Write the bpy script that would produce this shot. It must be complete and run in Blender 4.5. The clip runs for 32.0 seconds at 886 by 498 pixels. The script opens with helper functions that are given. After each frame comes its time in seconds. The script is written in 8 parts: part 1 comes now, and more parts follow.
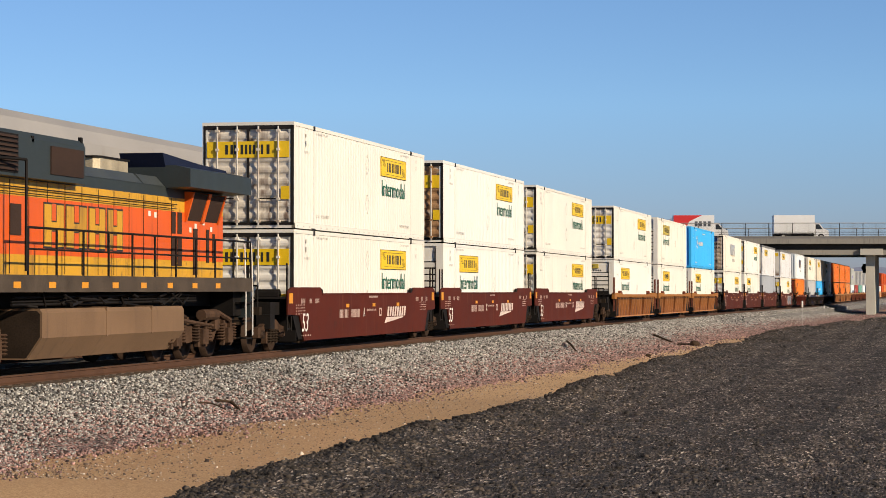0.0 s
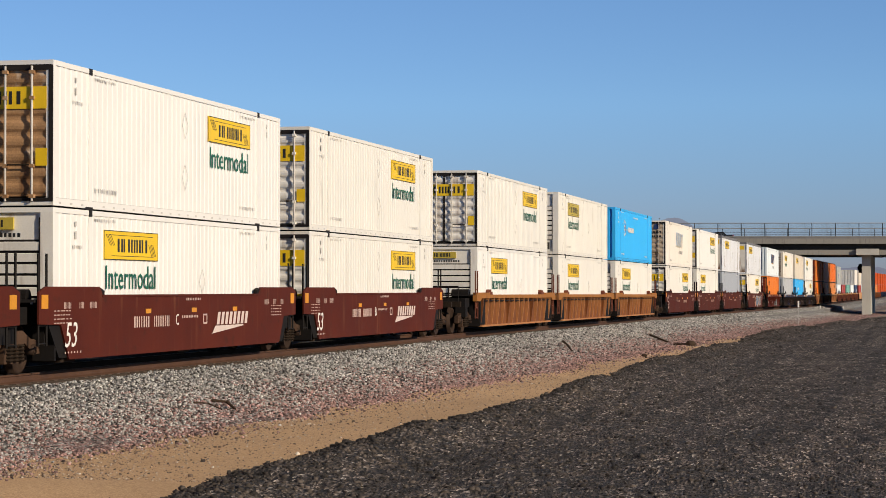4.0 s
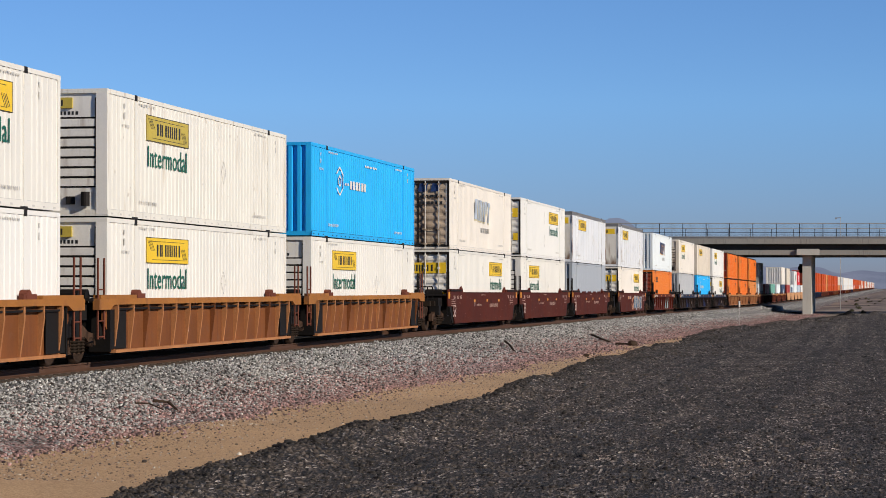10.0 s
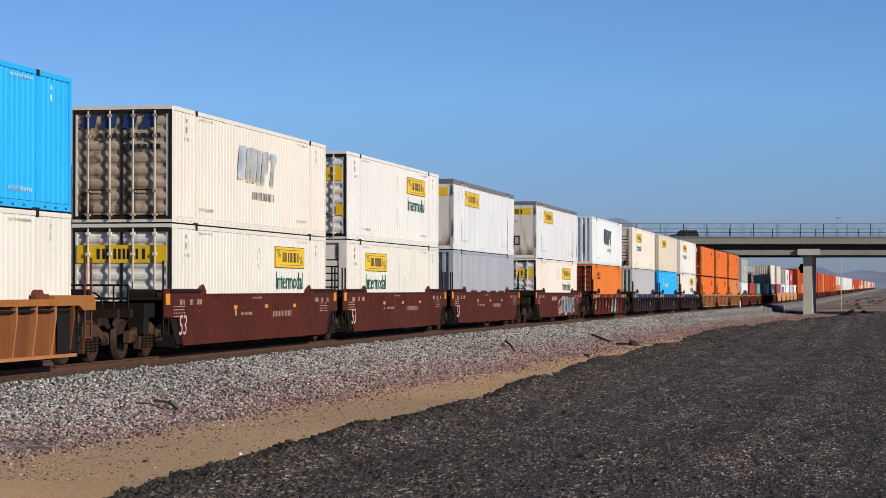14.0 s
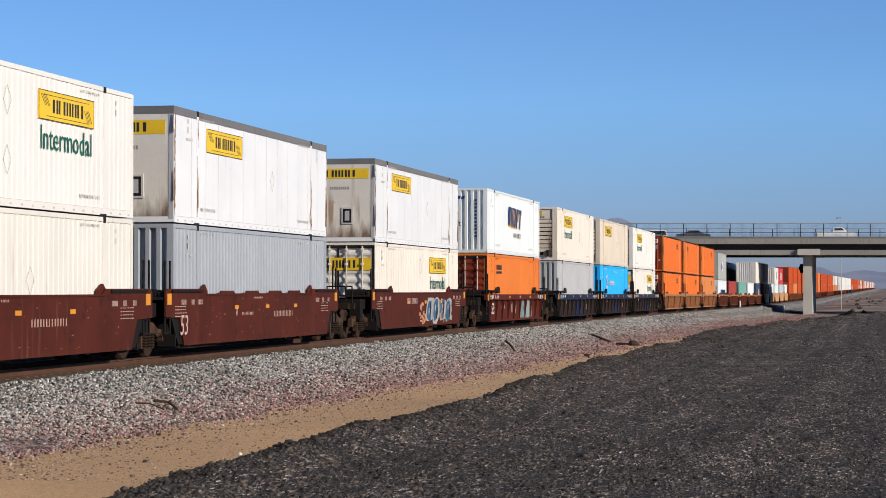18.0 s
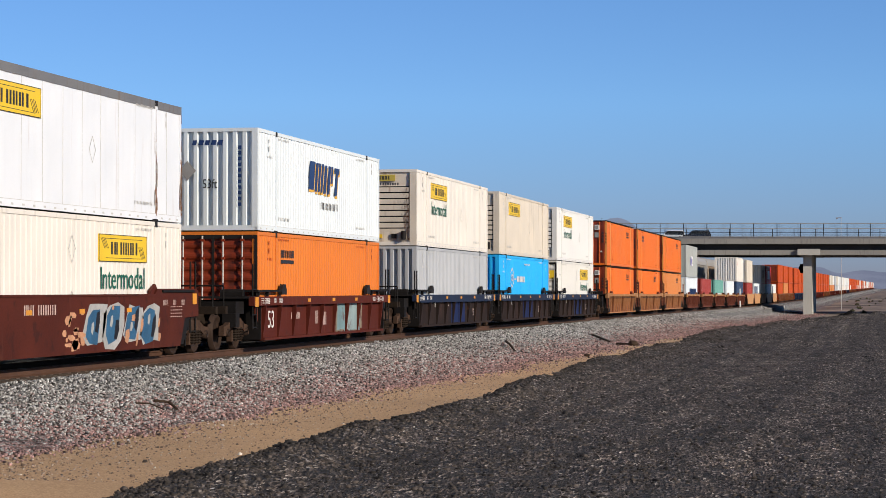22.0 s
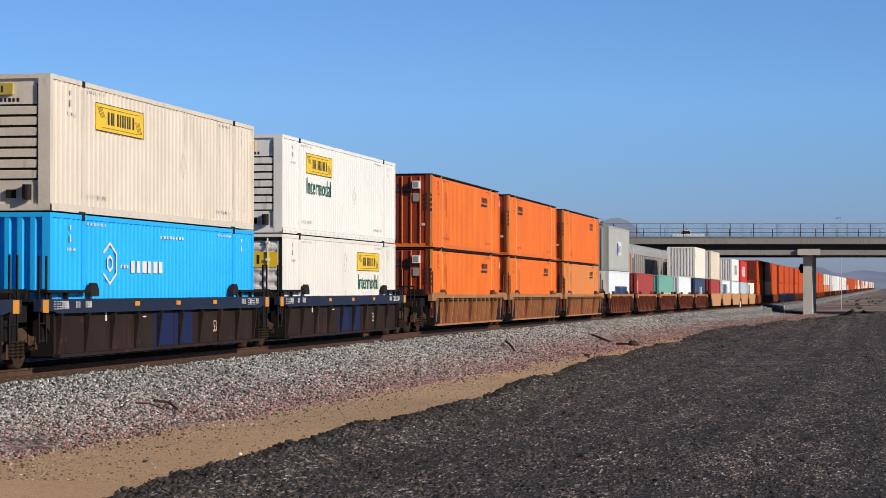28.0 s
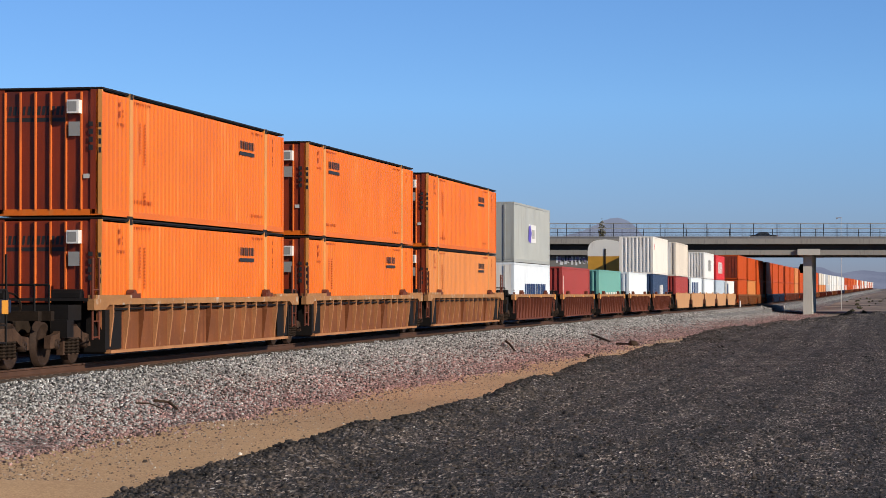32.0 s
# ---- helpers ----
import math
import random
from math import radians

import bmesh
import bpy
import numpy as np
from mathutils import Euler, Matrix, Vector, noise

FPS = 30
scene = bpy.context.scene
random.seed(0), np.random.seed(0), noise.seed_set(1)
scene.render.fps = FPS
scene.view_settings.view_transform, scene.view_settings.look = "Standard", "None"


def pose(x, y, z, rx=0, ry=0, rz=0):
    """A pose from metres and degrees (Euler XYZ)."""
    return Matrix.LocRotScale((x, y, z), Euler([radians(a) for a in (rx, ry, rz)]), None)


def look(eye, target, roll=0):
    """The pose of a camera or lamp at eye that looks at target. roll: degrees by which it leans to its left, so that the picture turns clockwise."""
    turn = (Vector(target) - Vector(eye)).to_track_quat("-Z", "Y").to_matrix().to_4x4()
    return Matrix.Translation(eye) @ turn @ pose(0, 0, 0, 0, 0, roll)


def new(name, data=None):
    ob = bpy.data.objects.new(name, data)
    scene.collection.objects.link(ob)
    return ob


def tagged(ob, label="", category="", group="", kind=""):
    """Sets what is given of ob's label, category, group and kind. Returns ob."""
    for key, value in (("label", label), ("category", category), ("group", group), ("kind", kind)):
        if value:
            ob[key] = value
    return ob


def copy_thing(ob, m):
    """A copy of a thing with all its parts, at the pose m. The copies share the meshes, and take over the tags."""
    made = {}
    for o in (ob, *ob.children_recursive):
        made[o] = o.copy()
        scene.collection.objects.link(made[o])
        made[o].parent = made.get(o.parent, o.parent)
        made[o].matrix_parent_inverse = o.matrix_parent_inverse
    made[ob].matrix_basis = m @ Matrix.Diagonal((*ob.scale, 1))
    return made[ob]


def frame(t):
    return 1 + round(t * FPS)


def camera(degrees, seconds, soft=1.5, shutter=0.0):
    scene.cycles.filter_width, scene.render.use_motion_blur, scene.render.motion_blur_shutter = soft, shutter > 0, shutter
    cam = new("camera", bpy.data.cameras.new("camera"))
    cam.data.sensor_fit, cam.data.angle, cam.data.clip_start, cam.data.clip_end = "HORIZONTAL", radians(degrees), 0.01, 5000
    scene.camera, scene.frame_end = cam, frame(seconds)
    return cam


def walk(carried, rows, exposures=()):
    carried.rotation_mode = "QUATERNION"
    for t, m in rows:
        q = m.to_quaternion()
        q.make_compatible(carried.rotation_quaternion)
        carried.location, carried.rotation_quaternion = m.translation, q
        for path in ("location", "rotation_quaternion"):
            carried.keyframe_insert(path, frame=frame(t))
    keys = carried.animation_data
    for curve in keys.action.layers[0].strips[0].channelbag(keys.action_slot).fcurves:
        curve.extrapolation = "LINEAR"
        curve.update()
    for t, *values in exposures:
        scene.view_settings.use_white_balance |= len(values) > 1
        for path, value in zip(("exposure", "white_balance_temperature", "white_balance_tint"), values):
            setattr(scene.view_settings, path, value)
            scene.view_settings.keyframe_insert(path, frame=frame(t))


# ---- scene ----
# ---------- camera: fixed on the spot, a short pan at the start ----------
EYE = (0.0, 0.0, 1.66)
cam = camera(21.78, 32.0, soft=0.8)
PAN = [(0.0, 1.517, 0.0), (3.3, 1.517, 0.0), (3.6, 1.50, 0.0), (4.0, 1.42, 0.0), (4.5, 1.14, 0.004), (5.0, 0.80, 0.01), (5.5, 0.436, 0.016),
       (6.0, 0.07, 0.033), (6.5, -0.183, 0.033), (7.0, -0.253, 0.018), (7.5, -0.253, 0.0), (8.0, -0.218, 0.0), (8.5, -0.14, 0.0),
       (9.0, -0.084, 0.0), (9.5, -0.042, 0.0), (10.0, -0.018, 0.0), (10.6, 0.0, 0.0), (12.0, 0.0, 0.0), (32.0, 0.0, 0.0)]


def aim(turn, tilt):
    a, b = radians(10.571 + turn), radians(0.998 + tilt)
    d = Vector((-math.sin(a) * math.cos(b), math.cos(a) * math.cos(b), math.sin(b)))
    return look(EYE, Vector(EYE) + d * 100)


walk(cam, [(t, aim(p, q)) for t, p, q in PAN], exposures=[(0.0, 0.14, 7500, 10), (2.0, -0.08, 7280, 10), (3.5, -0.04, 7150, 10), (6.0, -0.12, 6780, 10), (10.5, -0.1, 6370, 10), (14.0, -0.1, 6370, 10), (17.0, 0.0, 6370, 10), (23.0, 0.0, 6370, 10), (28.0, -0.02, 6330, 10), (30.0, 0.0, 6330, 10), (32.0, 0.06, 6370, 10)])

# ---------- light: low afternoon sun from the camera's side of the line ----------
SUN_EL, SUN_AZ = 24.0, 113.0
world = bpy.data.worlds.new("world")
scene.world = world
world.use_nodes = True
wn, wl = world.node_tree.nodes, world.node_tree.links
sky = wn.new("ShaderNodeTexSky")
sky.sky_type = "NISHITA"
sky.sun_disc = False
sky.sun_elevation, sky.sun_rotation = radians(SUN_EL), radians(SUN_AZ)
sky.altitude, sky.air_density, sky.dust_density, sky.ozone_density = 3000, 1.0, 0.2, 4.0
clear = wn.new("ShaderNodeMix")
clear.data_type, clear.blend_type = "RGBA", "MULTIPLY"
clear.inputs["Factor"].default_value = 1.0
clear.inputs[7].default_value = (0.78, 0.95, 1.14, 1)
wn["Background"].inputs[1].default_value = 0.105
wl.new(sky.outputs[0], clear.inputs[6])
# dusty lavender haze low over the desert, zenith darkened above view to cut ambient
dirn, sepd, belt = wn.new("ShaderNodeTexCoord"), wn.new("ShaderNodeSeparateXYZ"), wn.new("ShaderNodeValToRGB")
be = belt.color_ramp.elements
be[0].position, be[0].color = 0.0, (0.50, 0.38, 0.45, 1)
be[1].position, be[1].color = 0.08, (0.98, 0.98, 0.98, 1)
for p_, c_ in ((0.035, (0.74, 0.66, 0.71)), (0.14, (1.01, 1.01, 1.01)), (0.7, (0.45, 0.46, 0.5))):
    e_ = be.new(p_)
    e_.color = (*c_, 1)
haze_dim = wn.new("ShaderNodeMix")
haze_dim.data_type, haze_dim.blend_type = "RGBA", "MULTIPLY"
haze_dim.inputs["Factor"].default_value = 1.0
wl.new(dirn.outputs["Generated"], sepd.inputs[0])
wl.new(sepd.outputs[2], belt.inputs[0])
wl.new(clear.outputs[2], haze_dim.inputs[6])
wl.new(belt.outputs[0], haze_dim.inputs[7])
wl.new(haze_dim.outputs[2], wn["Background"].inputs[0])
sun = new("sun", bpy.data.lights.new("sun", "SUN"))
sun.data.energy, sun.data.angle, sun.data.color = 4.8, radians(0.53), (1.0, 0.9, 0.76)
_e, _a = radians(SUN_EL), radians(SUN_AZ)
SUN_DIR = Vector((math.sin(_a) * math.cos(_e), math.cos(_a) * math.cos(_e), math.sin(_e)))
sun.matrix_basis = look(SUN_DIR * 50, (0, 0, 0))

# ---------- materials ----------
MATS = {}


def surf(name, col, rough=0.6, metal=0.0, var=0.15, scale=1.5, fine=30.0, bump=0.15, streak=None, spots=None, coat=0.0, size=0.01, foot=None):
    """Painted, worn or raw surface: tone variation at two scales, vertical streaks and rust spots, fine relief."""
    if name in MATS:
        return MATS[name]
    m = bpy.data.materials.new(name)
    m.use_nodes = True
    n, l = m.node_tree.nodes, m.node_tree.links
    b = n["Principled BSDF"]
    b.inputs["Roughness"].default_value, b.inputs["Metallic"].default_value = rough, metal
    b.inputs["Coat Weight"].default_value = coat
    b.inputs["Specular IOR Level"].default_value = (0.08 if max(col) < 0.15 else 0.22) if rough >= 0.55 else 0.45
    tc, info = n.new("ShaderNodeTexCoord"), n.new("ShaderNodeObjectInfo")
    off = n.new("ShaderNodeVectorMath")
    off.operation = "MULTIPLY_ADD"
    comb = n.new("ShaderNodeCombineXYZ")
    for i in range(3):
        l.new(info.outputs["Random"], comb.inputs[i])
    l.new(comb.outputs[0], off.inputs[0])
    off.inputs[1].default_value = (37, 91, 53)
    l.new(tc.outputs["Object"], off.inputs[2])

    def noise_at(sc, detail=4.0, stretch=None):
        t = n.new("ShaderNodeTexNoise")
        t.inputs["Scale"].default_value, t.inputs["Detail"].default_value = sc, detail
        if stretch:
            mp = n.new("ShaderNodeMapping")
            mp.inputs["Scale"].default_value = stretch
            l.new(off.outputs[0], mp.inputs[0])
            l.new(mp.outputs[0], t.inputs[0])
        else:
            l.new(off.outputs[0], t.inputs[0])
        return t

    def ramp(src, lo, hi, a=(0, 0, 0, 1), c=(1, 1, 1, 1)):
        r = n.new("ShaderNodeValToRGB")
        r.color_ramp.elements[0].position, r.color_ramp.elements[1].position = lo, hi
        r.color_ramp.elements[0].color, r.color_ramp.elements[1].color = a, c
        l.new(src, r.inputs[0])
        return r.outputs[0]

    def mix(f, a, c, kind="MIX"):
        x = n.new("ShaderNodeMix")
        x.data_type, x.blend_type = "RGBA", kind
        for v, s in ((f, x.inputs["Factor"]), (a, x.inputs[6]), (c, x.inputs[7])):
            if isinstance(v, (tuple, float, int)):
                s.default_value = (*v, 1) if isinstance(v, tuple) and len(v) == 3 else v
            else:
                l.new(v, s)
        return x.outputs[2]

    big, small = noise_at(scale), noise_at(fine, 3.0)
    dark = tuple(c * (1 - 1.6 * var) for c in col)
    light = tuple(min(1, c * (1 + 0.9 * var)) for c in col)
    c = ramp(big.outputs[0], 0.3, 0.7, (*dark, 1), (*light, 1))
    c = mix(0.35, c, ramp(small.outputs[0], 0.35, 0.65, (*dark, 1), (*light, 1)))
    if streak:
        sc, amount, lo = streak
        s = noise_at(1.0, 5.0, (5.0, 5.0, 0.35))
        s2 = noise_at(0.5, 2.0)
        f = n.new("ShaderNodeMath")
        f.operation = "MULTIPLY"
        l.new(ramp(s.outputs[0], lo, lo + 0.16), f.inputs[0])
        l.new(ramp(s2.outputs[0], 0.38, 0.62, (0, 0, 0, 1), (amount, amount, amount, 1)), f.inputs[1])
        c = mix(f.outputs[0], c, sc)
    if spots:
        sc, amount, lo = spots
        s = noise_at(3.0, 6.0)
        c = mix(ramp(s.outputs[0], lo, lo + 0.1, (0, 0, 0, 1), (amount, amount, amount, 1)), c, sc)
    if foot:
        # rust creeping up in ragged tongues from the bottom rail
        sc, top = foot
        s = noise_at(1.0, 6.0, (4.0, 4.0, 0.8))
        sz, reach, lift = n.new("ShaderNodeSeparateXYZ"), n.new("ShaderNodeMapRange"), n.new("ShaderNodeMath")
        l.new(tc.outputs["Object"], sz.inputs[0])
        reach.inputs["From Min"].default_value, reach.inputs["From Max"].default_value = 0.1, top
        reach.inputs["To Min"].default_value, reach.inputs["To Max"].default_value = 0.32, -0.25
        l.new(sz.outputs[2], reach.inputs[0])
        l.new(s.outputs[0], lift.inputs[0])
        l.new(reach.outputs[0], lift.inputs[1])
        c = mix(ramp(lift.outputs[0], 0.5, 0.82, (0, 0, 0, 1), (0.9, 0.9, 0.9, 1)), c, sc)
    l.new(c, b.inputs["Base Color"])
    rr = n.new("ShaderNodeMapRange")
    rr.inputs["To Min"].default_value, rr.inputs["To Max"].default_value = max(0.05, rough - 0.12), min(1, rough + 0.15)
    l.new(big.outputs[0], rr.inputs[0])
    l.new(rr.outputs[0], b.inputs["Roughness"])
    if bump:
        bp = n.new("ShaderNodeBump")
        bp.inputs["Strength"].default_value, bp.inputs["Distance"].default_value = bump, size
        l.new(small.outputs[0], bp.inputs["Height"])
        l.new(bp.outputs[0], b.inputs["Normal"])
    MATS[name] = m
    return m


RUST, GRIME, SOOT = (0.16, 0.065, 0.03), (0.22, 0.16, 0.10), (0.03, 0.027, 0.025)
white_paint = surf("white paint", (0.74, 0.71, 0.64), 0.45, var=0.04, scale=0.6, streak=(GRIME, 0.35, 0.60))
white_clean = surf("clean white paint", (0.77, 0.75, 0.70), 0.42, var=0.03, scale=0.5, streak=(GRIME, 0.18, 0.64))
white_worn = surf("worn white paint", (0.74, 0.71, 0.63), 0.5, var=0.05, scale=0.7, streak=((0.30, 0.20, 0.12), 0.75, 0.56), spots=(GRIME, 0.6, 0.66))
white_cool = surf("cool white sheet", (0.78, 0.79, 0.80), 0.4, var=0.04, scale=0.8, streak=((0.34, 0.2, 0.12), 0.5, 0.62))
cream_paint = surf("cream paint", (0.77, 0.71, 0.62), 0.5, var=0.05, scale=0.6, streak=(GRIME, 0.4, 0.58))
tan_paint = surf("weathered tan paint", (0.66, 0.58, 0.47), 0.5, var=0.07, scale=0.6, streak=(GRIME, 0.45, 0.57))
silver_white = surf("pale silver paint", (0.72, 0.76, 0.76), 0.42, var=0.03, scale=0.7, streak=(GRIME, 0.15, 0.64))
grey_paint = surf("grey container paint", (0.44, 0.445, 0.45), 0.45, var=0.06, scale=0.6, streak=((0.2, 0.19, 0.17), 0.4, 0.6))
slate_paint = surf("blue grey container paint", (0.35, 0.375, 0.41), 0.45, var=0.06, scale=0.6, streak=((0.2, 0.19, 0.17), 0.4, 0.6))
olive_grey = surf("olive grey paint", (0.38, 0.39, 0.36), 0.5, var=0.08, scale=0.7, streak=((0.2, 0.15, 0.1), 0.5, 0.57))
blue_paint = surf("sky blue paint", (0.02, 0.42, 0.86), 0.42, var=0.05, scale=0.6, streak=((0.05, 0.2, 0.35), 0.25, 0.62))
orange_paint = surf("orange container paint", (0.72, 0.145, 0.006), 0.45, var=0.09, scale=0.5, streak=((0.62, 0.24, 0.06), 0.5, 0.55))
orange_mid = surf("sun-worn orange paint", (0.68, 0.175, 0.016), 0.5, var=0.07, scale=0.6, streak=((0.5, 0.14, 0.03), 0.4, 0.57))
orange_dull = surf("dull orange paint", (0.62, 0.21, 0.05), 0.5, var=0.07, scale=0.6, streak=((0.4, 0.15, 0.05), 0.4, 0.57))
red_paint = surf("brick red paint", (0.34, 0.045, 0.035), 0.5, var=0.1, scale=0.7, streak=(RUST, 0.4, 0.57))
bright_red = surf("bright red paint", (0.62, 0.03, 0.03), 0.45, var=0.06)
green_paint = surf("sea green paint", (0.15, 0.36, 0.30), 0.5, var=0.08, streak=((0.05, 0.15, 0.1), 0.4, 0.57))
navy_paint = surf("navy paint", (0.035, 0.06, 0.12), 0.45, var=0.1)
maroon_steel = surf("maroon well car paint", (0.088, 0.018, 0.011), 0.62, var=0.16, scale=0.7, streak=((0.17, 0.065, 0.035), 0.5, 0.56), spots=((0.05, 0.018, 0.012), 0.6, 0.60))
maroon_worn = surf("worn maroon well car paint", (0.080, 0.019, 0.012), 0.68, var=0.2, scale=0.8, streak=((0.16, 0.075, 0.05), 0.5, 0.60), spots=((0.03, 0.012, 0.010), 0.6, 0.58))
brown_steel = surf("ochre well car paint", (0.185, 0.062, 0.018), 0.65, var=0.22, scale=0.9, streak=((0.10, 0.032, 0.014), 0.75, 0.50), spots=(RUST, 0.7, 0.58))
yellow_chord = surf("faded yellow well car paint", (0.34, 0.135, 0.03), 0.6, var=0.18, scale=1.0, streak=(RUST, 0.6, 0.55), spots=((0.2, 0.08, 0.03), 0.7, 0.58))
faded_steel = surf("sun-faded ochre well car paint", (0.20, 0.068, 0.024), 0.68, var=0.22, scale=0.9, streak=((0.11, 0.035, 0.016), 0.8, 0.50), spots=((0.28, 0.13, 0.06), 0.6, 0.60))
faded_chord = surf("chalky ochre well car paint", (0.36, 0.17, 0.065), 0.65, var=0.2, scale=1.0, streak=(RUST, 0.5, 0.56), spots=((0.50, 0.44, 0.36), 0.8, 0.60))
faded_rib = surf("chalky ochre rib paint", (0.40, 0.18, 0.075), 0.65, var=0.2, scale=1.2, streak=(RUST, 0.5, 0.56))
rust_brown = surf("dark rusty well car paint", (0.14, 0.045, 0.028), 0.65, var=0.2, scale=0.9, streak=((0.26, 0.08, 0.04), 0.6, 0.54))
blue_steel = surf("dark blue well car paint", (0.018, 0.026, 0.052), 0.55, var=0.12, scale=0.8, spots=((0.05, 0.035, 0.03), 0.5, 0.6))
blue_patch = surf("fresh navy paint", (0.013, 0.022, 0.075), 0.55, var=0.12, scale=0.8)
blue_panel = surf("soot brown well car panel", (0.027, 0.018, 0.015), 0.7, var=0.25, scale=1.2, streak=((0.09, 0.04, 0.028), 0.6, 0.55), spots=((0.11, 0.045, 0.03), 0.6, 0.62))
tan_steel = surf("tan well car paint", (0.52, 0.27, 0.12), 0.6, var=0.1, scale=0.8, streak=(RUST, 0.4, 0.58))
post_orange = surf("faded orange post", (0.70, 0.29, 0.07), 0.5, var=0.1, scale=1.0, streak=((0.35, 0.3, 0.2), 0.5, 0.55))
# end ribs coloured bright for caught sun, end wall dark for shade
rib_orange = surf("sunlit worn orange rib paint", (0.62, 0.13, 0.02), 0.45, var=0.12, scale=1.0, streak=((0.2, 0.05, 0.02), 0.6, 0.52))
orange_end = surf("shaded sooty orange end paint", (0.23, 0.028, 0.005), 0.5, var=0.16, scale=0.8, streak=((0.06, 0.014, 0.008), 0.8, 0.5))
# ochre ribs coloured brighter than their panel, as sun catches them
rib_paint = surf("sunlit worn ochre rib paint", (0.40, 0.17, 0.065), 0.6, var=0.2, scale=1.2, streak=(RUST, 0.5, 0.55))
black_steel = surf("black steel", (0.014, 0.012, 0.011), 0.6, var=0.2)
under_steel = surf("dusty running gear steel", (0.028, 0.019, 0.013), 0.85, var=0.3, scale=3.0)
dusty_cast = surf("dusty brown cast steel", (0.075, 0.043, 0.028), 0.9, var=0.3, scale=2.5, streak=((0.03, 0.02, 0.015), 0.7, 0.5))
rod_white = surf("white painted rod", (0.55, 0.52, 0.47), 0.45, var=0.12, scale=2.0, streak=((0.2, 0.12, 0.07), 0.6, 0.55))
wheel_steel = surf("wheel steel", (0.045, 0.028, 0.02), 0.65, 0.2, var=0.3, scale=3.0)
galv = surf("galvanised rod", (0.50, 0.48, 0.45), 0.4, 0.5, var=0.1)
dark_trim = surf("dark trim", (0.022, 0.019, 0.018), 0.55, var=0.15)
mark_black = surf("black lettering", (0.02, 0.02, 0.02), 0.5, var=0.05, bump=0)
mark_grey = surf("faded grey lettering", (0.30, 0.29, 0.27), 0.55, var=0.1, bump=0)
mark_white = surf("white lettering", (0.72, 0.69, 0.64), 0.55, var=0.08, bump=0)
mark_pink = surf("faded white lettering", (0.52, 0.38, 0.33), 0.6, var=0.12, bump=0)
mark_green = surf("dark green lettering", (0.01, 0.115, 0.07), 0.5, var=0.06, bump=0)
mark_blue = surf("navy lettering", (0.015, 0.04, 0.13), 0.5, var=0.06, bump=0)
sign_yellow = surf("yellow sign sheet", (0.80, 0.52, 0.02), 0.45, var=0.06, scale=2.0, bump=0)
sign_olive = surf("faded yellow sign sheet", (0.50, 0.38, 0.06), 0.5, var=0.1, scale=2.0, bump=0)
reflector = surf("yellow reflective tape", (0.66, 0.27, 0.02), 0.45, var=0.12, bump=0)
end_grey = surf("white end steel", (0.78, 0.75, 0.69), 0.5, var=0.07, scale=1.0, streak=((0.2, 0.11, 0.06), 0.55, 0.55))
end_rusty = surf("soot and rust stained white steel", (0.68, 0.62, 0.53), 0.6, var=0.12, scale=1.0, streak=((0.10, 0.045, 0.025), 0.85, 0.47), spots=(RUST, 0.6, 0.58))
end_stained = surf("rust-run white end steel", (0.72, 0.68, 0.60), 0.55, var=0.07, scale=1.0, streak=((0.30, 0.17, 0.09), 0.8, 0.57), spots=((0.3, 0.18, 0.1), 0.5, 0.66), foot=((0.15, 0.075, 0.04), 1.1))
run_rust = surf("thin brown rust", (0.26, 0.13, 0.07), 0.8, var=0.35, scale=4.0, spots=((0.5, 0.42, 0.34), 0.7, 0.5), bump=0)
end_slat = surf("soot-run cream slat steel", (0.70, 0.61, 0.49), 0.6, var=0.1, scale=1.0, streak=((0.24, 0.13, 0.07), 0.8, 0.54))
run_soot = surf("brown soot stain", (0.16, 0.09, 0.06), 0.8, var=0.4, scale=4.0, bump=0)
end_rust = surf("heavily rusted door steel", (0.42, 0.24, 0.12), 0.7, var=0.25, scale=1.2, streak=((0.09, 0.03, 0.012), 0.9, 0.46), spots=((0.6, 0.52, 0.42), 0.6, 0.60))
end_sooty = surf("soot brown door steel", (0.46, 0.36, 0.26), 0.7, var=0.22, scale=1.4, streak=((0.06, 0.032, 0.02), 0.9, 0.49), spots=((0.06, 0.035, 0.022), 0.7, 0.55))
mark_red = surf("dark red lettering", (0.22, 0.03, 0.01), 0.55, var=0.1, bump=0)
mark_rust = surf("faded red lettering", (0.42, 0.07, 0.012), 0.55, var=0.15, bump=0)
mark_tint = surf("pale grey lettering", (0.56, 0.54, 0.50), 0.55, var=0.12, bump=0)
logo_faded = surf("faded blue lettering", (0.40, 0.45, 0.52), 0.55, var=0.35, scale=1.5, bump=0)
glass_dark = surf("tinted glass", (0.015, 0.018, 0.02), 0.08, var=0.02, bump=0)
concrete = surf("bridge concrete", (0.155, 0.145, 0.13), 0.85, var=0.1, scale=0.3, fine=12.0, streak=((0.2, 0.17, 0.14), 0.4, 0.57), bump=0.3)
fascia = surf("weathered fascia concrete", (0.235, 0.22, 0.195), 0.85, var=0.12, scale=0.25, fine=10.0, streak=((0.10, 0.09, 0.08), 0.6, 0.52), bump=0.3)
# near-black concrete that paints the deck's shade on the webs
web_shade_concrete = surf("shade-dark concrete", (0.055, 0.05, 0.045), 0.9, var=0.2, scale=0.3, fine=10.0)
pale_concrete = surf("pale pier concrete", (0.40, 0.375, 0.33), 0.85, var=0.08, scale=0.4, fine=12.0, streak=((0.25, 0.22, 0.18), 0.4, 0.57), bump=0.3)
rail_grey = surf("dark grey rail paint", (0.17, 0.165, 0.16), 0.5, var=0.12, streak=((0.12, 0.07, 0.04), 0.6, 0.55))
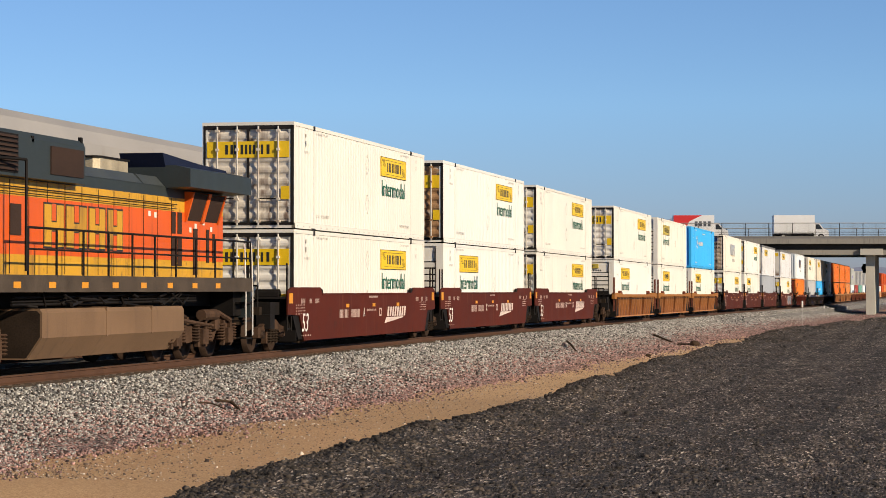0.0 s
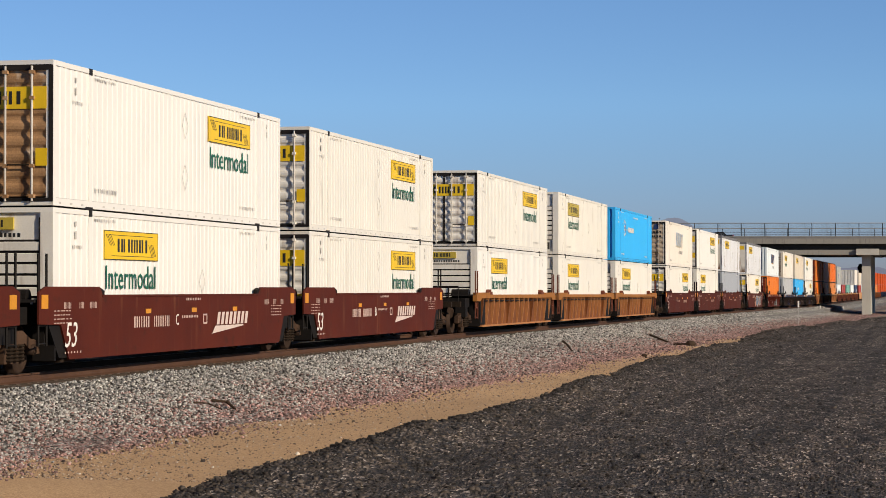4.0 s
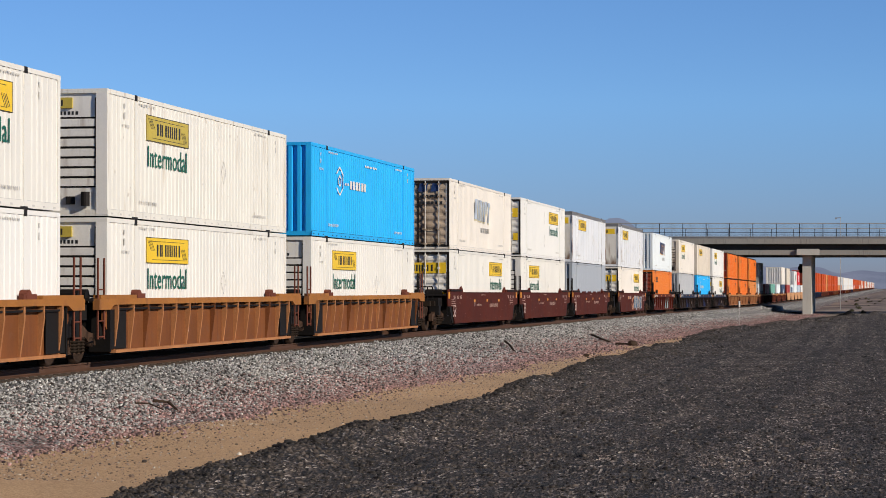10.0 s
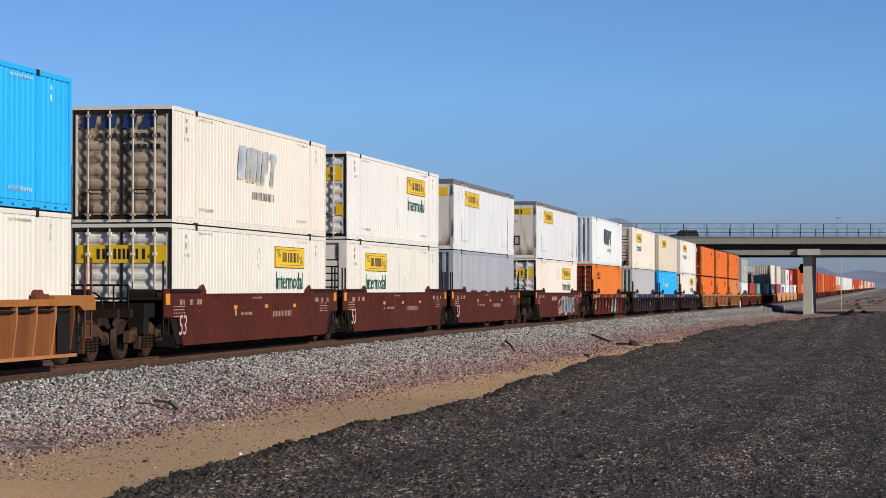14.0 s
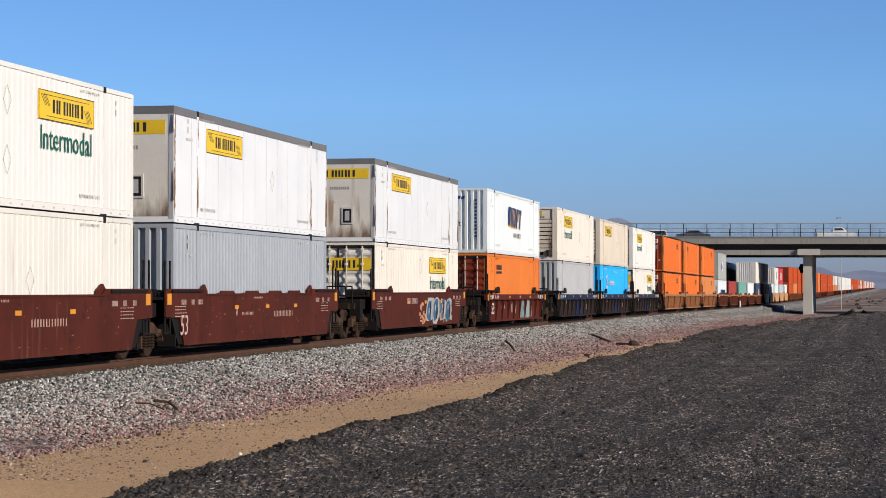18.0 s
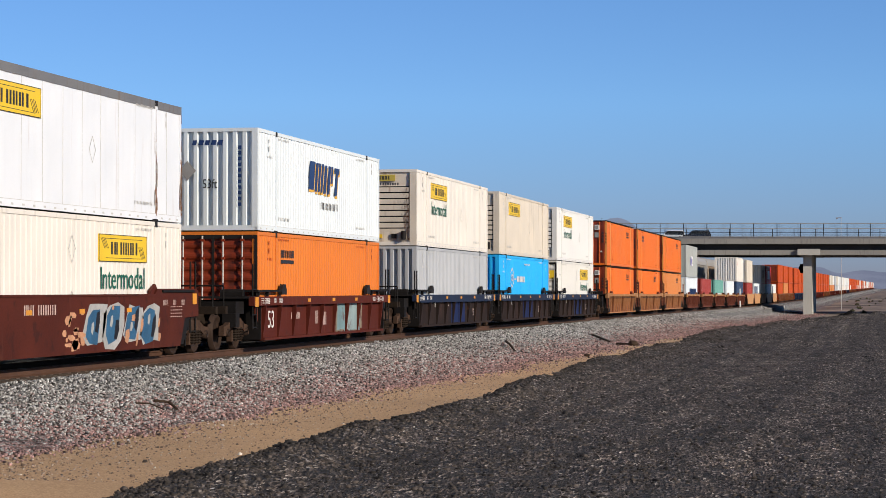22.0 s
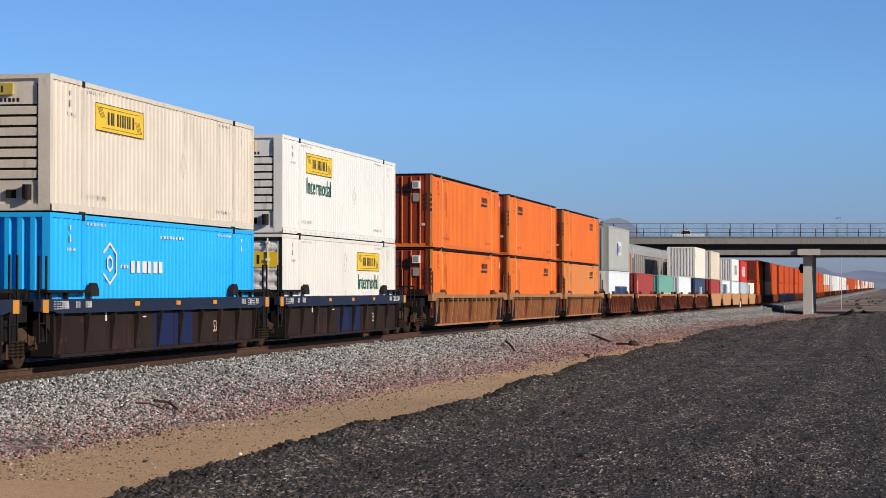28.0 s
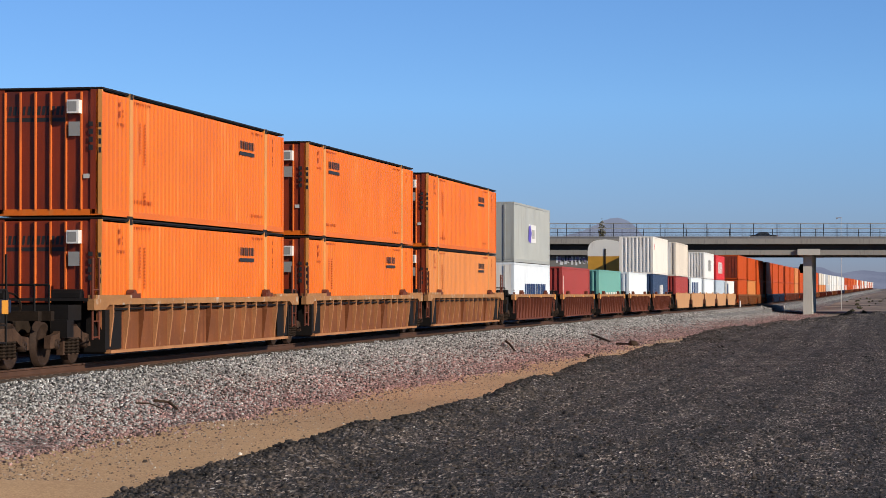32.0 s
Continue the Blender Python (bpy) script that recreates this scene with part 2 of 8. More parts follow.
rail_steel = surf("rusty rail", (0.105, 0.055, 0.036), 0.6, 0.2, var=0.2, scale=2.0)
rail_shine = surf("worn rail head", (0.35, 0.30, 0.27), 0.35, 0.8, var=0.1)
tie_wood = surf("weathered tie", (0.12, 0.09, 0.07), 0.85, var=0.2, scale=2.0, bump=0.4)
asphalt = surf("asphalt", (0.06, 0.058, 0.055), 0.9, var=0.15)


# ---------- mesh helpers ----------
class Shape:
    """Collects boxes, plates, tubes and sheets into one mesh."""

    def __init__(self):
        self.v, self.f = [], []

    def add(self, vs, fs):
        k = len(self.v)
        self.v += [tuple(p) for p in vs]
        self.f += [tuple(i + k for i in q) for q in fs]
        return self

    def box(self, x0, x1, y0, y1, z0, z1):
        return self.add([(x, y, z) for x in (x0, x1) for y in (y0, y1) for z in (z0, z1)],
                        [(0, 1, 3, 2), (4, 6, 7, 5), (0, 4, 5, 1), (2, 3, 7, 6), (0, 2, 6, 4), (1, 5, 7, 3)])

    def plate(self, pts, a, b, axis=0):
        """A polygon given in the other two axes, thick from a to b along the axis."""
        def put(p, d):
            q = list(p)
            q.insert(axis, d)
            return tuple(q)
        n = len(pts)
        vs = [put(p, a) for p in pts] + [put(p, b) for p in pts]
        fs = [tuple(range(n)), tuple(range(2 * n - 1, n - 1, -1))] + [(i, i + n, (i + 1) % n + n, (i + 1) % n) for i in range(n)]
        return self.add(vs, fs)

    def tube(self, p, q, r, n=8, r2=None):
        p, q = Vector(p), Vector(q)
        d = (q - p).normalized()
        u = d.orthogonal().normalized()
        w = d.cross(u)
        r2 = r if r2 is None else r2
        vs = []
        for base, rad in ((p, r), (q, r2)):
            for i in range(n):
                a = 2 * math.pi * i / n
                vs.append(base + u * (rad * math.cos(a)) + w * (rad * math.sin(a)))
        fs = [(i, (i + 1) % n, (i + 1) % n + n, i + n) for i in range(n)] + [tuple(range(n - 1, -1, -1)), tuple(range(n, 2 * n))]
        return self.add(vs, fs)

    def lathe(self, prof, axis, centre, n=20):
        """Profile of (along, radius) turned round an axis through centre."""
        k = len(prof)
        vs = []
        for a, r in prof:
            for i in range(n):
                t = 2 * math.pi * i / n
                q = [0, 0, 0]
                q[axis], q[(axis + 1) % 3], q[(axis + 2) % 3] = a, r * math.cos(t), r * math.sin(t)
                vs.append((q[0] + centre[0], q[1] + centre[1], q[2] + centre[2]))
        fs = [(j * n + i, j * n + (i + 1) % n, (j + 1) * n + (i + 1) % n, (j + 1) * n + i) for j in range(k - 1) for i in range(n)]
        return self.add(vs, fs)

    def sheet(self, prof, z0, z1, axis=1):
        """A folded sheet: profile of (along axis, depth on the other flat axis), upright from z0 to z1."""
        n = len(prof)
        vs = []
        for z in (z0, z1):
            for a, d in prof:
                vs.append((d, a, z) if axis == 1 else (a, d, z))
        return self.add(vs, [(i, i + 1, i + 1 + n, i + n) for i in range(n - 1)])


MESHES = {}


def mesh_of(key, shape, mat, smooth=False):
    me = bpy.data.meshes.new(key)
    me.from_pydata(shape.v, [], shape.f)
    bm = bmesh.new()
    bm.from_mesh(me)
    bmesh.ops.recalc_face_normals(bm, faces=bm.faces)
    bm.to_mesh(me)
    bm.free()
    me.materials.append(mat)
    if smooth:
        me.polygons.foreach_set("use_smooth", [True] * len(me.polygons))
    return me


def part(name, shape, mat, parent, label="", smooth=False, m=None):
    """One mesh object under a thing or a part."""
    ob = new(name, shape if isinstance(shape, bpy.types.Mesh) else mesh_of(name, shape, mat, smooth))
    ob.parent = parent
    if m is not None:
        ob.matrix_basis = m
    if label:
        ob["label"] = label
    if name.endswith("_writing") or name in ("spring_nest", "piping", "floor_beams", "graffiti"):
        ob["kind"] = "stuff"
    return ob


def thing(name, label, category, group="", kind="", m=None):
    ob = new(name)
    ob.empty_display_size = 0.3
    if m is not None:
        ob.matrix_basis = m
    return tagged(ob, label, category, group, kind)


def solid(name, shape, mat, label="", category="", group="", kind="", smooth=False):
    return tagged(new(name, mesh_of(name, shape, mat, smooth)), label, category, group, kind)


def lettering(text, height, width, mat, m, thick=0.002, lean=0.0):
    """A word in the built-in font as a mesh, standing upright in the yz plane and facing +x, scaled to height and width."""
    key = ("text", text, height, width, mat.name, lean)
    if key not in MESHES:
        cu = bpy.data.curves.new("text", "FONT")
        cu.body, cu.resolution_u, cu.extrude = text, 2, 0.01
        ob = new("text", cu)
        dg = bpy.context.evaluated_depsgraph_get()
        me = bpy.data.meshes.new_from_object(ob.evaluated_get(dg))
        bpy.data.objects.remove(ob)
        bpy.data.curves.remove(cu)
        co = np.array([v.co[:] for v in me.vertices])
        lo, hi = co.min(0), co.max(0)
        sc = (co - lo) / np.maximum(hi - lo, 1e-6)
        out = np.stack([sc[:, 2] * thick * 2, sc[:, 0] * width + lean * sc[:, 1] * height, sc[:, 1] * height], 1)
        me.vertices.foreach_set("co", out.ravel())
        me.materials.clear()
        me.materials.append(mat)
        MESHES[key] = me
    return MESHES[key]


# ---------- the line: plan, level and the way of the trains ----------
TRACK_X = -18.235


def lat(s):
    return 0.0 if s < 60 else (0.0085 * (s - 60) ** 2 / 360 if s < 240 else 0.0085 * (s - 150))


LEVEL = [(-400, 0.0), (90, 0.0), (188, -0.2), (315, -0.55), (580, -0.55), (923, -0.1), (2265, 1.7), (4000, 4.0)]


def level(s):
    for (a, p), (b, q) in zip(LEVEL, LEVEL[1:]):
        if s <= b:
            k = min(1, max(0, (s - a) / (b - a)))
            return p + (q - p) * k
    return LEVEL[-1][1]


def on_line(s, length, side=0.0):
    """Pose of a vehicle whose leading end stands at s."""
    a = Vector((TRACK_X + side + lat(s), s, level(s)))
    b = Vector((TRACK_X + side + lat(s + length), s + length, level(s + length)))
    d = b - a
    yaw = math.atan2(-d.x, d.y)
    pitch = math.atan2(d.z, d.y)
    return Matrix.Translation(a) @ Matrix.Rotation(yaw, 4, "Z") @ Matrix.Rotation(pitch, 4, "X")


GONE = [(0.0, 0.0), (3.5, 31.8), (6.0, 54.5), (10.5, 96.6), (14.5, 134.4), (17.0, 158.3), (20.0, 187.3), (23.0, 216.5), (28.0, 265.4), (32.0, 304.6)]
TRAIN = []

# ---------- ground ----------
def value_noise(x, y, seed=0):
    xi, yi = np.floor(x).astype(np.int64), np.floor(y).astype(np.int64)
    fx, fy = x - xi, y - yi
    fx, fy = fx * fx * (3 - 2 * fx), fy * fy * (3 - 2 * fy)

    def h(a, b):
        k = (a * 374761393 + b * 668265263 + seed * 1442695041) & 0xFFFFFFFF
        k = ((k ^ (k >> 13)) * 1274126177) & 0xFFFFFFFF
        return ((k ^ (k >> 16)) & 0xFFFF) / 65535.0
    return (h(xi, yi) * (1 - fx) + h(xi + 1, yi) * fx) * (1 - fy) + (h(xi, yi + 1) * (1 - fx) + h(xi + 1, yi + 1) * fx) * fy - 0.5


def fbm(x, y, octaves=4, seed=0):
    return sum(value_noise(x * 2 ** i, y * 2 ** i, seed + i) / 2 ** i for i in range(octaves))


def grid_mesh(name, X, Y, Z, mat):
    r, c = X.shape
    me = bpy.data.meshes.new(name)
    idx = np.arange(r * c).reshape(r, c)
    q = np.stack([idx[:-1, :-1], idx[:-1, 1:], idx[1:, 1:], idx[1:, :-1]], -1).reshape(-1, 4)
    me.vertices.add(r * c)
    me.vertices.foreach_set("co", np.stack([X, Y, Z], -1).astype(np.float32).ravel())
    me.loops.add(q.size)
    me.loops.foreach_set("vertex_index", q.ravel().astype(np.int32))
    me.polygons.add(len(q))
    me.polygons.foreach_set("loop_start", np.arange(0, q.size, 4, dtype=np.int32))
    me.update(calc_edges=True)
    me.polygons.foreach_set("use_smooth", np.ones(len(q), dtype=bool))
    me.materials.append(mat)
    return me


def stones_mesh(name, P, R, mat, flat=0.75):
    """Many angular stones: rough boxes with shifted corners, turned at random."""
    rng = np.random.default_rng(7)
    n = len(P)
    base = np.array([(x, y, z) for x in (-1, 1) for y in (-1, 1) for z in (-1, 1)], float)
    co = base[None] * rng.uniform(0.45, 1.0, (n, 8, 3)) * np.array([1, 1, flat])
    a, t = rng.uniform(0, 2 * np.pi, n), rng.uniform(-0.6, 0.6, n)
    ca, sa, ct, st = np.cos(a), np.sin(a), np.cos(t), np.sin(t)
    x, y, z = co[..., 0], co[..., 1], co[..., 2]
    y, z = y * ct[:, None] - z * st[:, None], y * st[:, None] + z * ct[:, None]
    x, y = x * ca[:, None] - y * sa[:, None], x * sa[:, None] + y * ca[:, None]
    co = np.stack([x, y, z], -1) * R[:, None, None] + P[:, None]
    fq = np.array([(0, 1, 3, 2), (4, 6, 7, 5), (0, 4, 5, 1), (2, 3, 7, 6), (1, 5, 7, 3)])
    q = (fq[None] + (np.arange(n) * 8)[:, None, None]).reshape(-1, 4)
    me = bpy.data.meshes.new(name)
    me.vertices.add(n * 8)
    me.vertices.foreach_set("co", co.astype(np.float32).ravel())
    me.loops.add(q.size)
    me.loops.foreach_set("vertex_index", q.ravel().astype(np.int32))
    me.polygons.add(len(q))
    me.polygons.foreach_set("loop_start", np.arange(0, q.size, 4, dtype=np.int32))
    me.update(calc_edges=True)
    me.materials.append(mat)
    return me


def gravel_mat(name, stops, scale, rough=0.9, patch=0.25, patch_scale=0.15, bump=0.6, size=0.03, tint=None, islands=False, oil_shade=False, ruts=False, clump=None, scrub=False, grain=None):
    """Loose stone or soil: cells of mixed stone colours, broad patches, relief from the cells."""
    m = bpy.data.materials.new(name)
    m.use_nodes = True
    n, l = m.node_tree.nodes, m.node_tree.links
    b = n["Principled BSDF"]
    b.inputs["Roughness"].default_value = rough
    tc = n.new("ShaderNodeTexCoord")
    vo = n.new("ShaderNodeTexVoronoi")
    vo.inputs["Scale"].default_value = scale
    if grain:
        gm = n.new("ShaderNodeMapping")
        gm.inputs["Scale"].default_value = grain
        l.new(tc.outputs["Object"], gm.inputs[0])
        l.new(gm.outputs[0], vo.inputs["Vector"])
    else:
        l.new(tc.outputs["Object"], vo.inputs["Vector"])
    sep = n.new("ShaderNodeSeparateColor")
    l.new(vo.outputs["Color"], sep.inputs[0])
    r = n.new("ShaderNodeValToRGB")
    e = r.color_ramp.elements
    while len(e) < len(stops):
        e.new(0.5)
    for k, (p, c) in enumerate(stops):
        e[k].position, e[k].color = p, (*c, 1)
    if islands:
        geo = n.new("ShaderNodeNewGeometry")
        l.new(geo.outputs["Random Per Island"], r.inputs[0])
    else:
        l.new(sep.outputs[0], r.inputs[0])
    no = n.new("ShaderNodeTexNoise")
    no.inputs["Scale"].default_value, no.inputs["Detail"].default_value = patch_scale, 6
    l.new(tc.outputs["Object"], no.inputs[0])
    mr = n.new("ShaderNodeMapRange")
    mr.inputs["From Min"].default_value, mr.inputs["From Max"].default_value = 0.35, 0.65
    mr.inputs["To Min"].default_value, mr.inputs["To Max"].default_value = 1 - patch, 1 + patch
    l.new(no.outputs[0], mr.inputs[0])
    mx = n.new("ShaderNodeVectorMath")
    mx.operation = "SCALE"
    l.new(r.outputs[0], mx.inputs[0])
    l.new(mr.outputs[0], mx.inputs["Scale"])
    out = mx.outputs[0]
    if tint:
        colour, x0, x1 = tint
        se = n.new("ShaderNodeSeparateXYZ")
        l.new(tc.outputs["Object"], se.inputs[0])
        n2 = n.new("ShaderNodeTexNoise")
        n2.inputs["Scale"].default_value, n2.inputs["Detail"].default_value = 0.5, 5
        l.new(tc.outputs["Object"], n2.inputs[0])
        ad = n.new("ShaderNodeMath")
        ad.operation = "MULTIPLY_ADD"
        ad.inputs[1].default_value = 3.0
        along = n.new("ShaderNodeMath")
        along.operation = "MULTIPLY_ADD"
        along.inputs[1].default_value = -0.011
        l.new(se.outputs[1], along.inputs[0])
        l.new(se.outputs[0], along.inputs[2])
        l.new(n2.outputs[0], ad.inputs[0])
        l.new(along.outputs[0], ad.inputs[2])
        m2 = n.new("ShaderNodeMapRange")
        m2.inputs["From Min"].default_value, m2.inputs["From Max"].default_value = x0 + 1.5, x1 + 1.5
        l.new(ad.outputs[0], m2.inputs[0])
        # some stones take the tint and some do not, more of them towards the toe
        pick, wrap = n.new("ShaderNodeMath"), n.new("ShaderNodeMath")
        pick.operation, wrap.operation = "SUBTRACT", "FRACT"
        if islands:
            times_ = n.new("ShaderNodeMath")
            times_.operation = "MULTIPLY"
            times_.inputs[1].default_value = 37.73
            l.new(geo.outputs["Random Per Island"], times_.inputs[0])
            l.new(times_.outputs[0], wrap.inputs[0])
        else:
            l.new(sep.outputs[1], wrap.inputs[0])
        l.new(m2.outputs[0], pick.inputs[0])
        l.new(wrap.outputs[0], pick.inputs[1])
        soft_ = n.new("ShaderNodeMapRange")
        soft_.inputs["From Min"].default_value, soft_.inputs["From Max"].default_value = -0.15, 0.15
        l.new(pick.outputs[0], soft_.inputs[0])
        mul = n.new("ShaderNodeMix")
        mul.data_type, mul.blend_type = "RGBA", "MULTIPLY"
        l.new(soft_.outputs[0], mul.inputs["Factor"])
        l.new(out, mul.inputs[6])
        mul.inputs[7].default_value = (*colour, 1)
        out = mul.outputs[2]
    if oil_shade:
        # oil and brake dust between the rails, deepened to paint shade under trains
        sx = n.new("ShaderNodeSeparateXYZ")
        l.new(tc.outputs["Object"], sx.inputs[0])
        m3 = n.new("ShaderNodeMapRange")
        m3.inputs["From Min"].default_value, m3.inputs["From Max"].default_value = TRACK_X + 0.9, TRACK_X + 1.25
        m3.inputs["To Min"].default_value, m3.inputs["To Max"].default_value = 0.8, 0.0
        l.new(sx.outputs[0], m3.inputs[0])
        ox = n.new("ShaderNodeMix")
        ox.data_type = "RGBA"
        l.new(m3.outputs[0], ox.inputs["Factor"])
        l.new(out, ox.inputs[6])
        ox.inputs[7].default_value = (0.03, 0.024, 0.02, 1)
        out = ox.outputs[2]
    if ruts:
        # long tyre-worn bands along the pad
        mp = n.new("ShaderNodeMapping")
        mp.inputs["Scale"].default_value = (1.8, 0.02, 1.0)
        mp.inputs["Rotation"].default_value = (0, 0, 0.05)
        l.new(tc.outputs["Object"], mp.inputs[0])
        rn = n.new("ShaderNodeTexNoise")
        rn.inputs["Scale"].default_value, rn.inputs["Detail"].default_value = 1.0, 5
        l.new(mp.outputs[0], rn.inputs[0])
        rm = n.new("ShaderNodeMapRange")
        rm.inputs["From Min"].default_value, rm.inputs["From Max"].default_value = 0.35, 0.65
        rm.inputs["To Min"].default_value, rm.inputs["To Max"].default_value = 0.66, 1.36
        l.new(rn.outputs[0], rm.inputs[0])
        rs = n.new("ShaderNodeVectorMath")
        rs.operation = "SCALE"
        l.new(out, rs.inputs[0])
        l.new(rm.outputs[0], rs.inputs["Scale"])
        out = rs.outputs[0]
    if clump:
        # darker and lighter lumps and crumbs, a hand to a foot across
        sc, lo_, hi_ = clump
        for s_, a_, b_ in ((sc, lo_, hi_), (sc * 0.28, 0.72, 1.25)):
            cn = n.new("ShaderNodeTexNoise")
            cn.inputs["Scale"].default_value, cn.inputs["Detail"].default_value = s_, 4
            l.new(gm.outputs[0] if grain else tc.outputs["Object"], cn.inputs[0])
            cm = n.new("ShaderNodeMapRange")
            cm.inputs["From Min"].default_value, cm.inputs["From Max"].default_value = 0.36, 0.62
            cm.inputs["To Min"].default_value, cm.inputs["To Max"].default_value = a_, b_
            l.new(cn.outputs[0], cm.inputs[0])
            cs = n.new("ShaderNodeVectorMath")
            cs.operation = "SCALE"
            l.new(out, cs.inputs[0])
            l.new(cm.outputs[0], cs.inputs["Scale"])
            out = cs.outputs[0]
    if scrub:
        # stony brown soil with long bands of low dry scrub, past the sand
        mp = n.new("ShaderNodeMapping")
        mp.inputs["Scale"].default_value = (0.16, 0.035, 1.0)
        l.new(tc.outputs["Object"], mp.inputs[0])
        bn = n.new("ShaderNodeTexNoise")
        bn.inputs["Scale"].default_value, bn.inputs["Detail"].default_value = 1.0, 6
        l.new(mp.outputs[0], bn.inputs[0])
        br = n.new("ShaderNodeValToRGB")
        for k, (p, c) in enumerate(((0.38, (0.045, 0.038, 0.034, 1)), (0.66, (0.30, 0.235, 0.185, 1)))):
            br.color_ramp.elements[k].position, br.color_ramp.elements[k].color = p, c
        e_mid = br.color_ramp.elements.new(0.5)
        e_mid.color = (0.155, 0.12, 0.10, 1)
        l.new(bn.outputs[0], br.inputs[0])
        sy = n.new("ShaderNodeSeparateXYZ")
        l.new(tc.outputs["Object"], sy.inputs[0])
        my = n.new("ShaderNodeMapRange")
        my.inputs["From Min"].default_value, my.inputs["From Max"].default_value = 150, 215
        my.inputs["To Max"].default_value = 0.92
        l.new(sy.outputs[1], my.inputs[0])
        mf = n.new("ShaderNodeMix")
        mf.data_type = "RGBA"
        l.new(my.outputs[0], mf.inputs["Factor"])
        l.new(out, mf.inputs[6])
        l.new(br.outputs[0], mf.inputs[7])
        out = mf.outputs[2]
    l.new(out, b.inputs["Base Color"])
    if bump:
        bp = n.new("ShaderNodeBump")
        bp.inputs["Strength"].default_value, bp.inputs["Distance"].default_value = bump, size
        n3 = n.new("ShaderNodeTexNoise")
        n3.inputs["Scale"].default_value, n3.inputs["Detail"].default_value = scale * 1.5, 3
        l.new(tc.outputs["Object"], n3.inputs[0])
        su = n.new("ShaderNodeMath")
        l.new(vo.outputs["Distance"], su.inputs[0])
        l.new(n3.outputs[0], su.inputs[1])
        l.new(su.outputs[0], bp.inputs["Height"])
        l.new(bp.outputs[0], b.inputs["Normal"])
    return m


# near-black stops and the darker bed colours paint shaded gaps between stones
BALLAST = [(0.0, (0.022, 0.02, 0.018)), (0.16, (0.075, 0.07, 0.065)), (0.3, (0.225, 0.217, 0.203)), (0.5, (0.31, 0.30, 0.28)), (0.8, (0.40, 0.39, 0.365)), (0.93, (0.50, 0.485, 0.45)), (1.0, (0.66, 0.635, 0.59))]
GAP_SHADE = [(p, tuple(0.62 * v for v in c)) for p, c in BALLAST]
PINK = (0.88, 0.54, 0.52)
ballast_mat = gravel_mat("grey ballast", GAP_SHADE, 19.0, patch=0.24, patch_scale=0.9, tint=(PINK, -16.7, -12.6), bump=0.9, size=0.05, oil_shade=True)
stone_mat = gravel_mat("ballast stones", BALLAST, 30.0, patch=0.12, tint=(PINK, -16.7, -12.6), bump=0.2, size=0.01, islands=True)
SAND = [(0.0, (0.34, 0.205, 0.10)), (0.5, (0.47, 0.295, 0.155)), (1.0, (0.56, 0.37, 0.205))]
sand_mat = gravel_mat("desert sand", SAND, 40.0, patch=0.10, patch_scale=0.14, bump=0.35, size=0.02, scrub=True)
DARK = [(0.0, (0.003, 0.0025, 0.002)), (0.35, (0.030, 0.023, 0.018)), (0.7, (0.092, 0.070, 0.055)), (0.88, (0.155, 0.120, 0.096)), (0.96, (0.32, 0.265, 0.22)), (1.0, (0.46, 0.40, 0.34))]
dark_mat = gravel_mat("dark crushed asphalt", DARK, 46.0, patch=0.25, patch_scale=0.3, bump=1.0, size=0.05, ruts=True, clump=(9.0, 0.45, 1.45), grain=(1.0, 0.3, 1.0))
CLOD = [(0.0, (0.010, 0.008, 0.006)), (0.5, (0.050, 0.038, 0.029)), (1.0, (0.105, 0.082, 0.066))]
clod_mat = gravel_mat("dark clods", CLOD, 40.0, patch=0.2, bump=0.3, size=0.01, islands=True, ruts=True)


def spaced(a, b, n, power=1.0):
    return a + (b - a) * np.linspace(0, 1, n) ** power


def bed_level(y):
    return np.interp(y, [p[0] for p in LEVEL], [p[1] for p in LEVEL])


def bed_shift(y):
    return np.where(y < 60, 0.0, np.where(y < 240, 0.0085 * (y - 60) ** 2 / 360, 0.0085 * (y - 150)))


def desert(x, y):
    d = x - (TRACK_X + bed_shift(y))
    base = -0.95 - 0.9 * np.clip((y - 130) / 180, 0, 1) + 0.12 * fbm(x * 0.12, y * 0.12, 3, 5)
    rise = np.clip((y - 500) / 3500, 0, 1) * 3.6
    far = np.clip((y - 230) / 120, 0, 1) * np.clip((x - 4) / 25, 0, 1)
    return base + rise + far * (0.9 * fbm(x * 0.05, y * 0.03, 3, 9) + 0.15)


ys = np.concatenate([spaced(-1500, 20, 14)[:-1], np.linspace(20, 130, 240)[:-1], spaced(130, 500, 140)[:-1], spaced(500, 4800, 50, 2.0)])
xs = np.concatenate([spaced(-2500, -60, 12)[:-1], np.linspace(-60, -18, 15)[:-1], np.linspace(-18, -5, 60)[:-1], np.linspace(-5, 60, 50)[:-1], spaced(60, 2500, 14)])
X, Y = np.meshgrid(xs, ys)
tagged(new("ground", grid_mesh("ground", X, Y, desert(X, Y), sand_mat)), "tan desert sand reaching to the horizon", "ground", kind="structure")

# ballast bed of both tracks
sec = np.array([-13.0, -10.0, -7.8, -3.2, -1.5, -1.2, 1.2, 1.55, 2.0, 2.7, 3.5, 4.4, 5.3, 6.2, 7.4])
drop = np.array([-1.6, -0.7, -0.3, -0.3, -0.22, -0.195, -0.195, -0.215, -0.34, -0.5, -0.63, -0.75, -0.88, -1.0, -1.35])
fine = np.interp(np.linspace(0, 1, 70), np.linspace(0, 1, len(sec)), sec)
yb = np.concatenate([spaced(-300, 25, 10)[:-1], np.linspace(25, 140, 380)[:-1], np.linspace(140, 420, 160)[:-1], spaced(420, 2900, 60, 1.5)])
FX, YB = np.meshgrid(fine, yb)


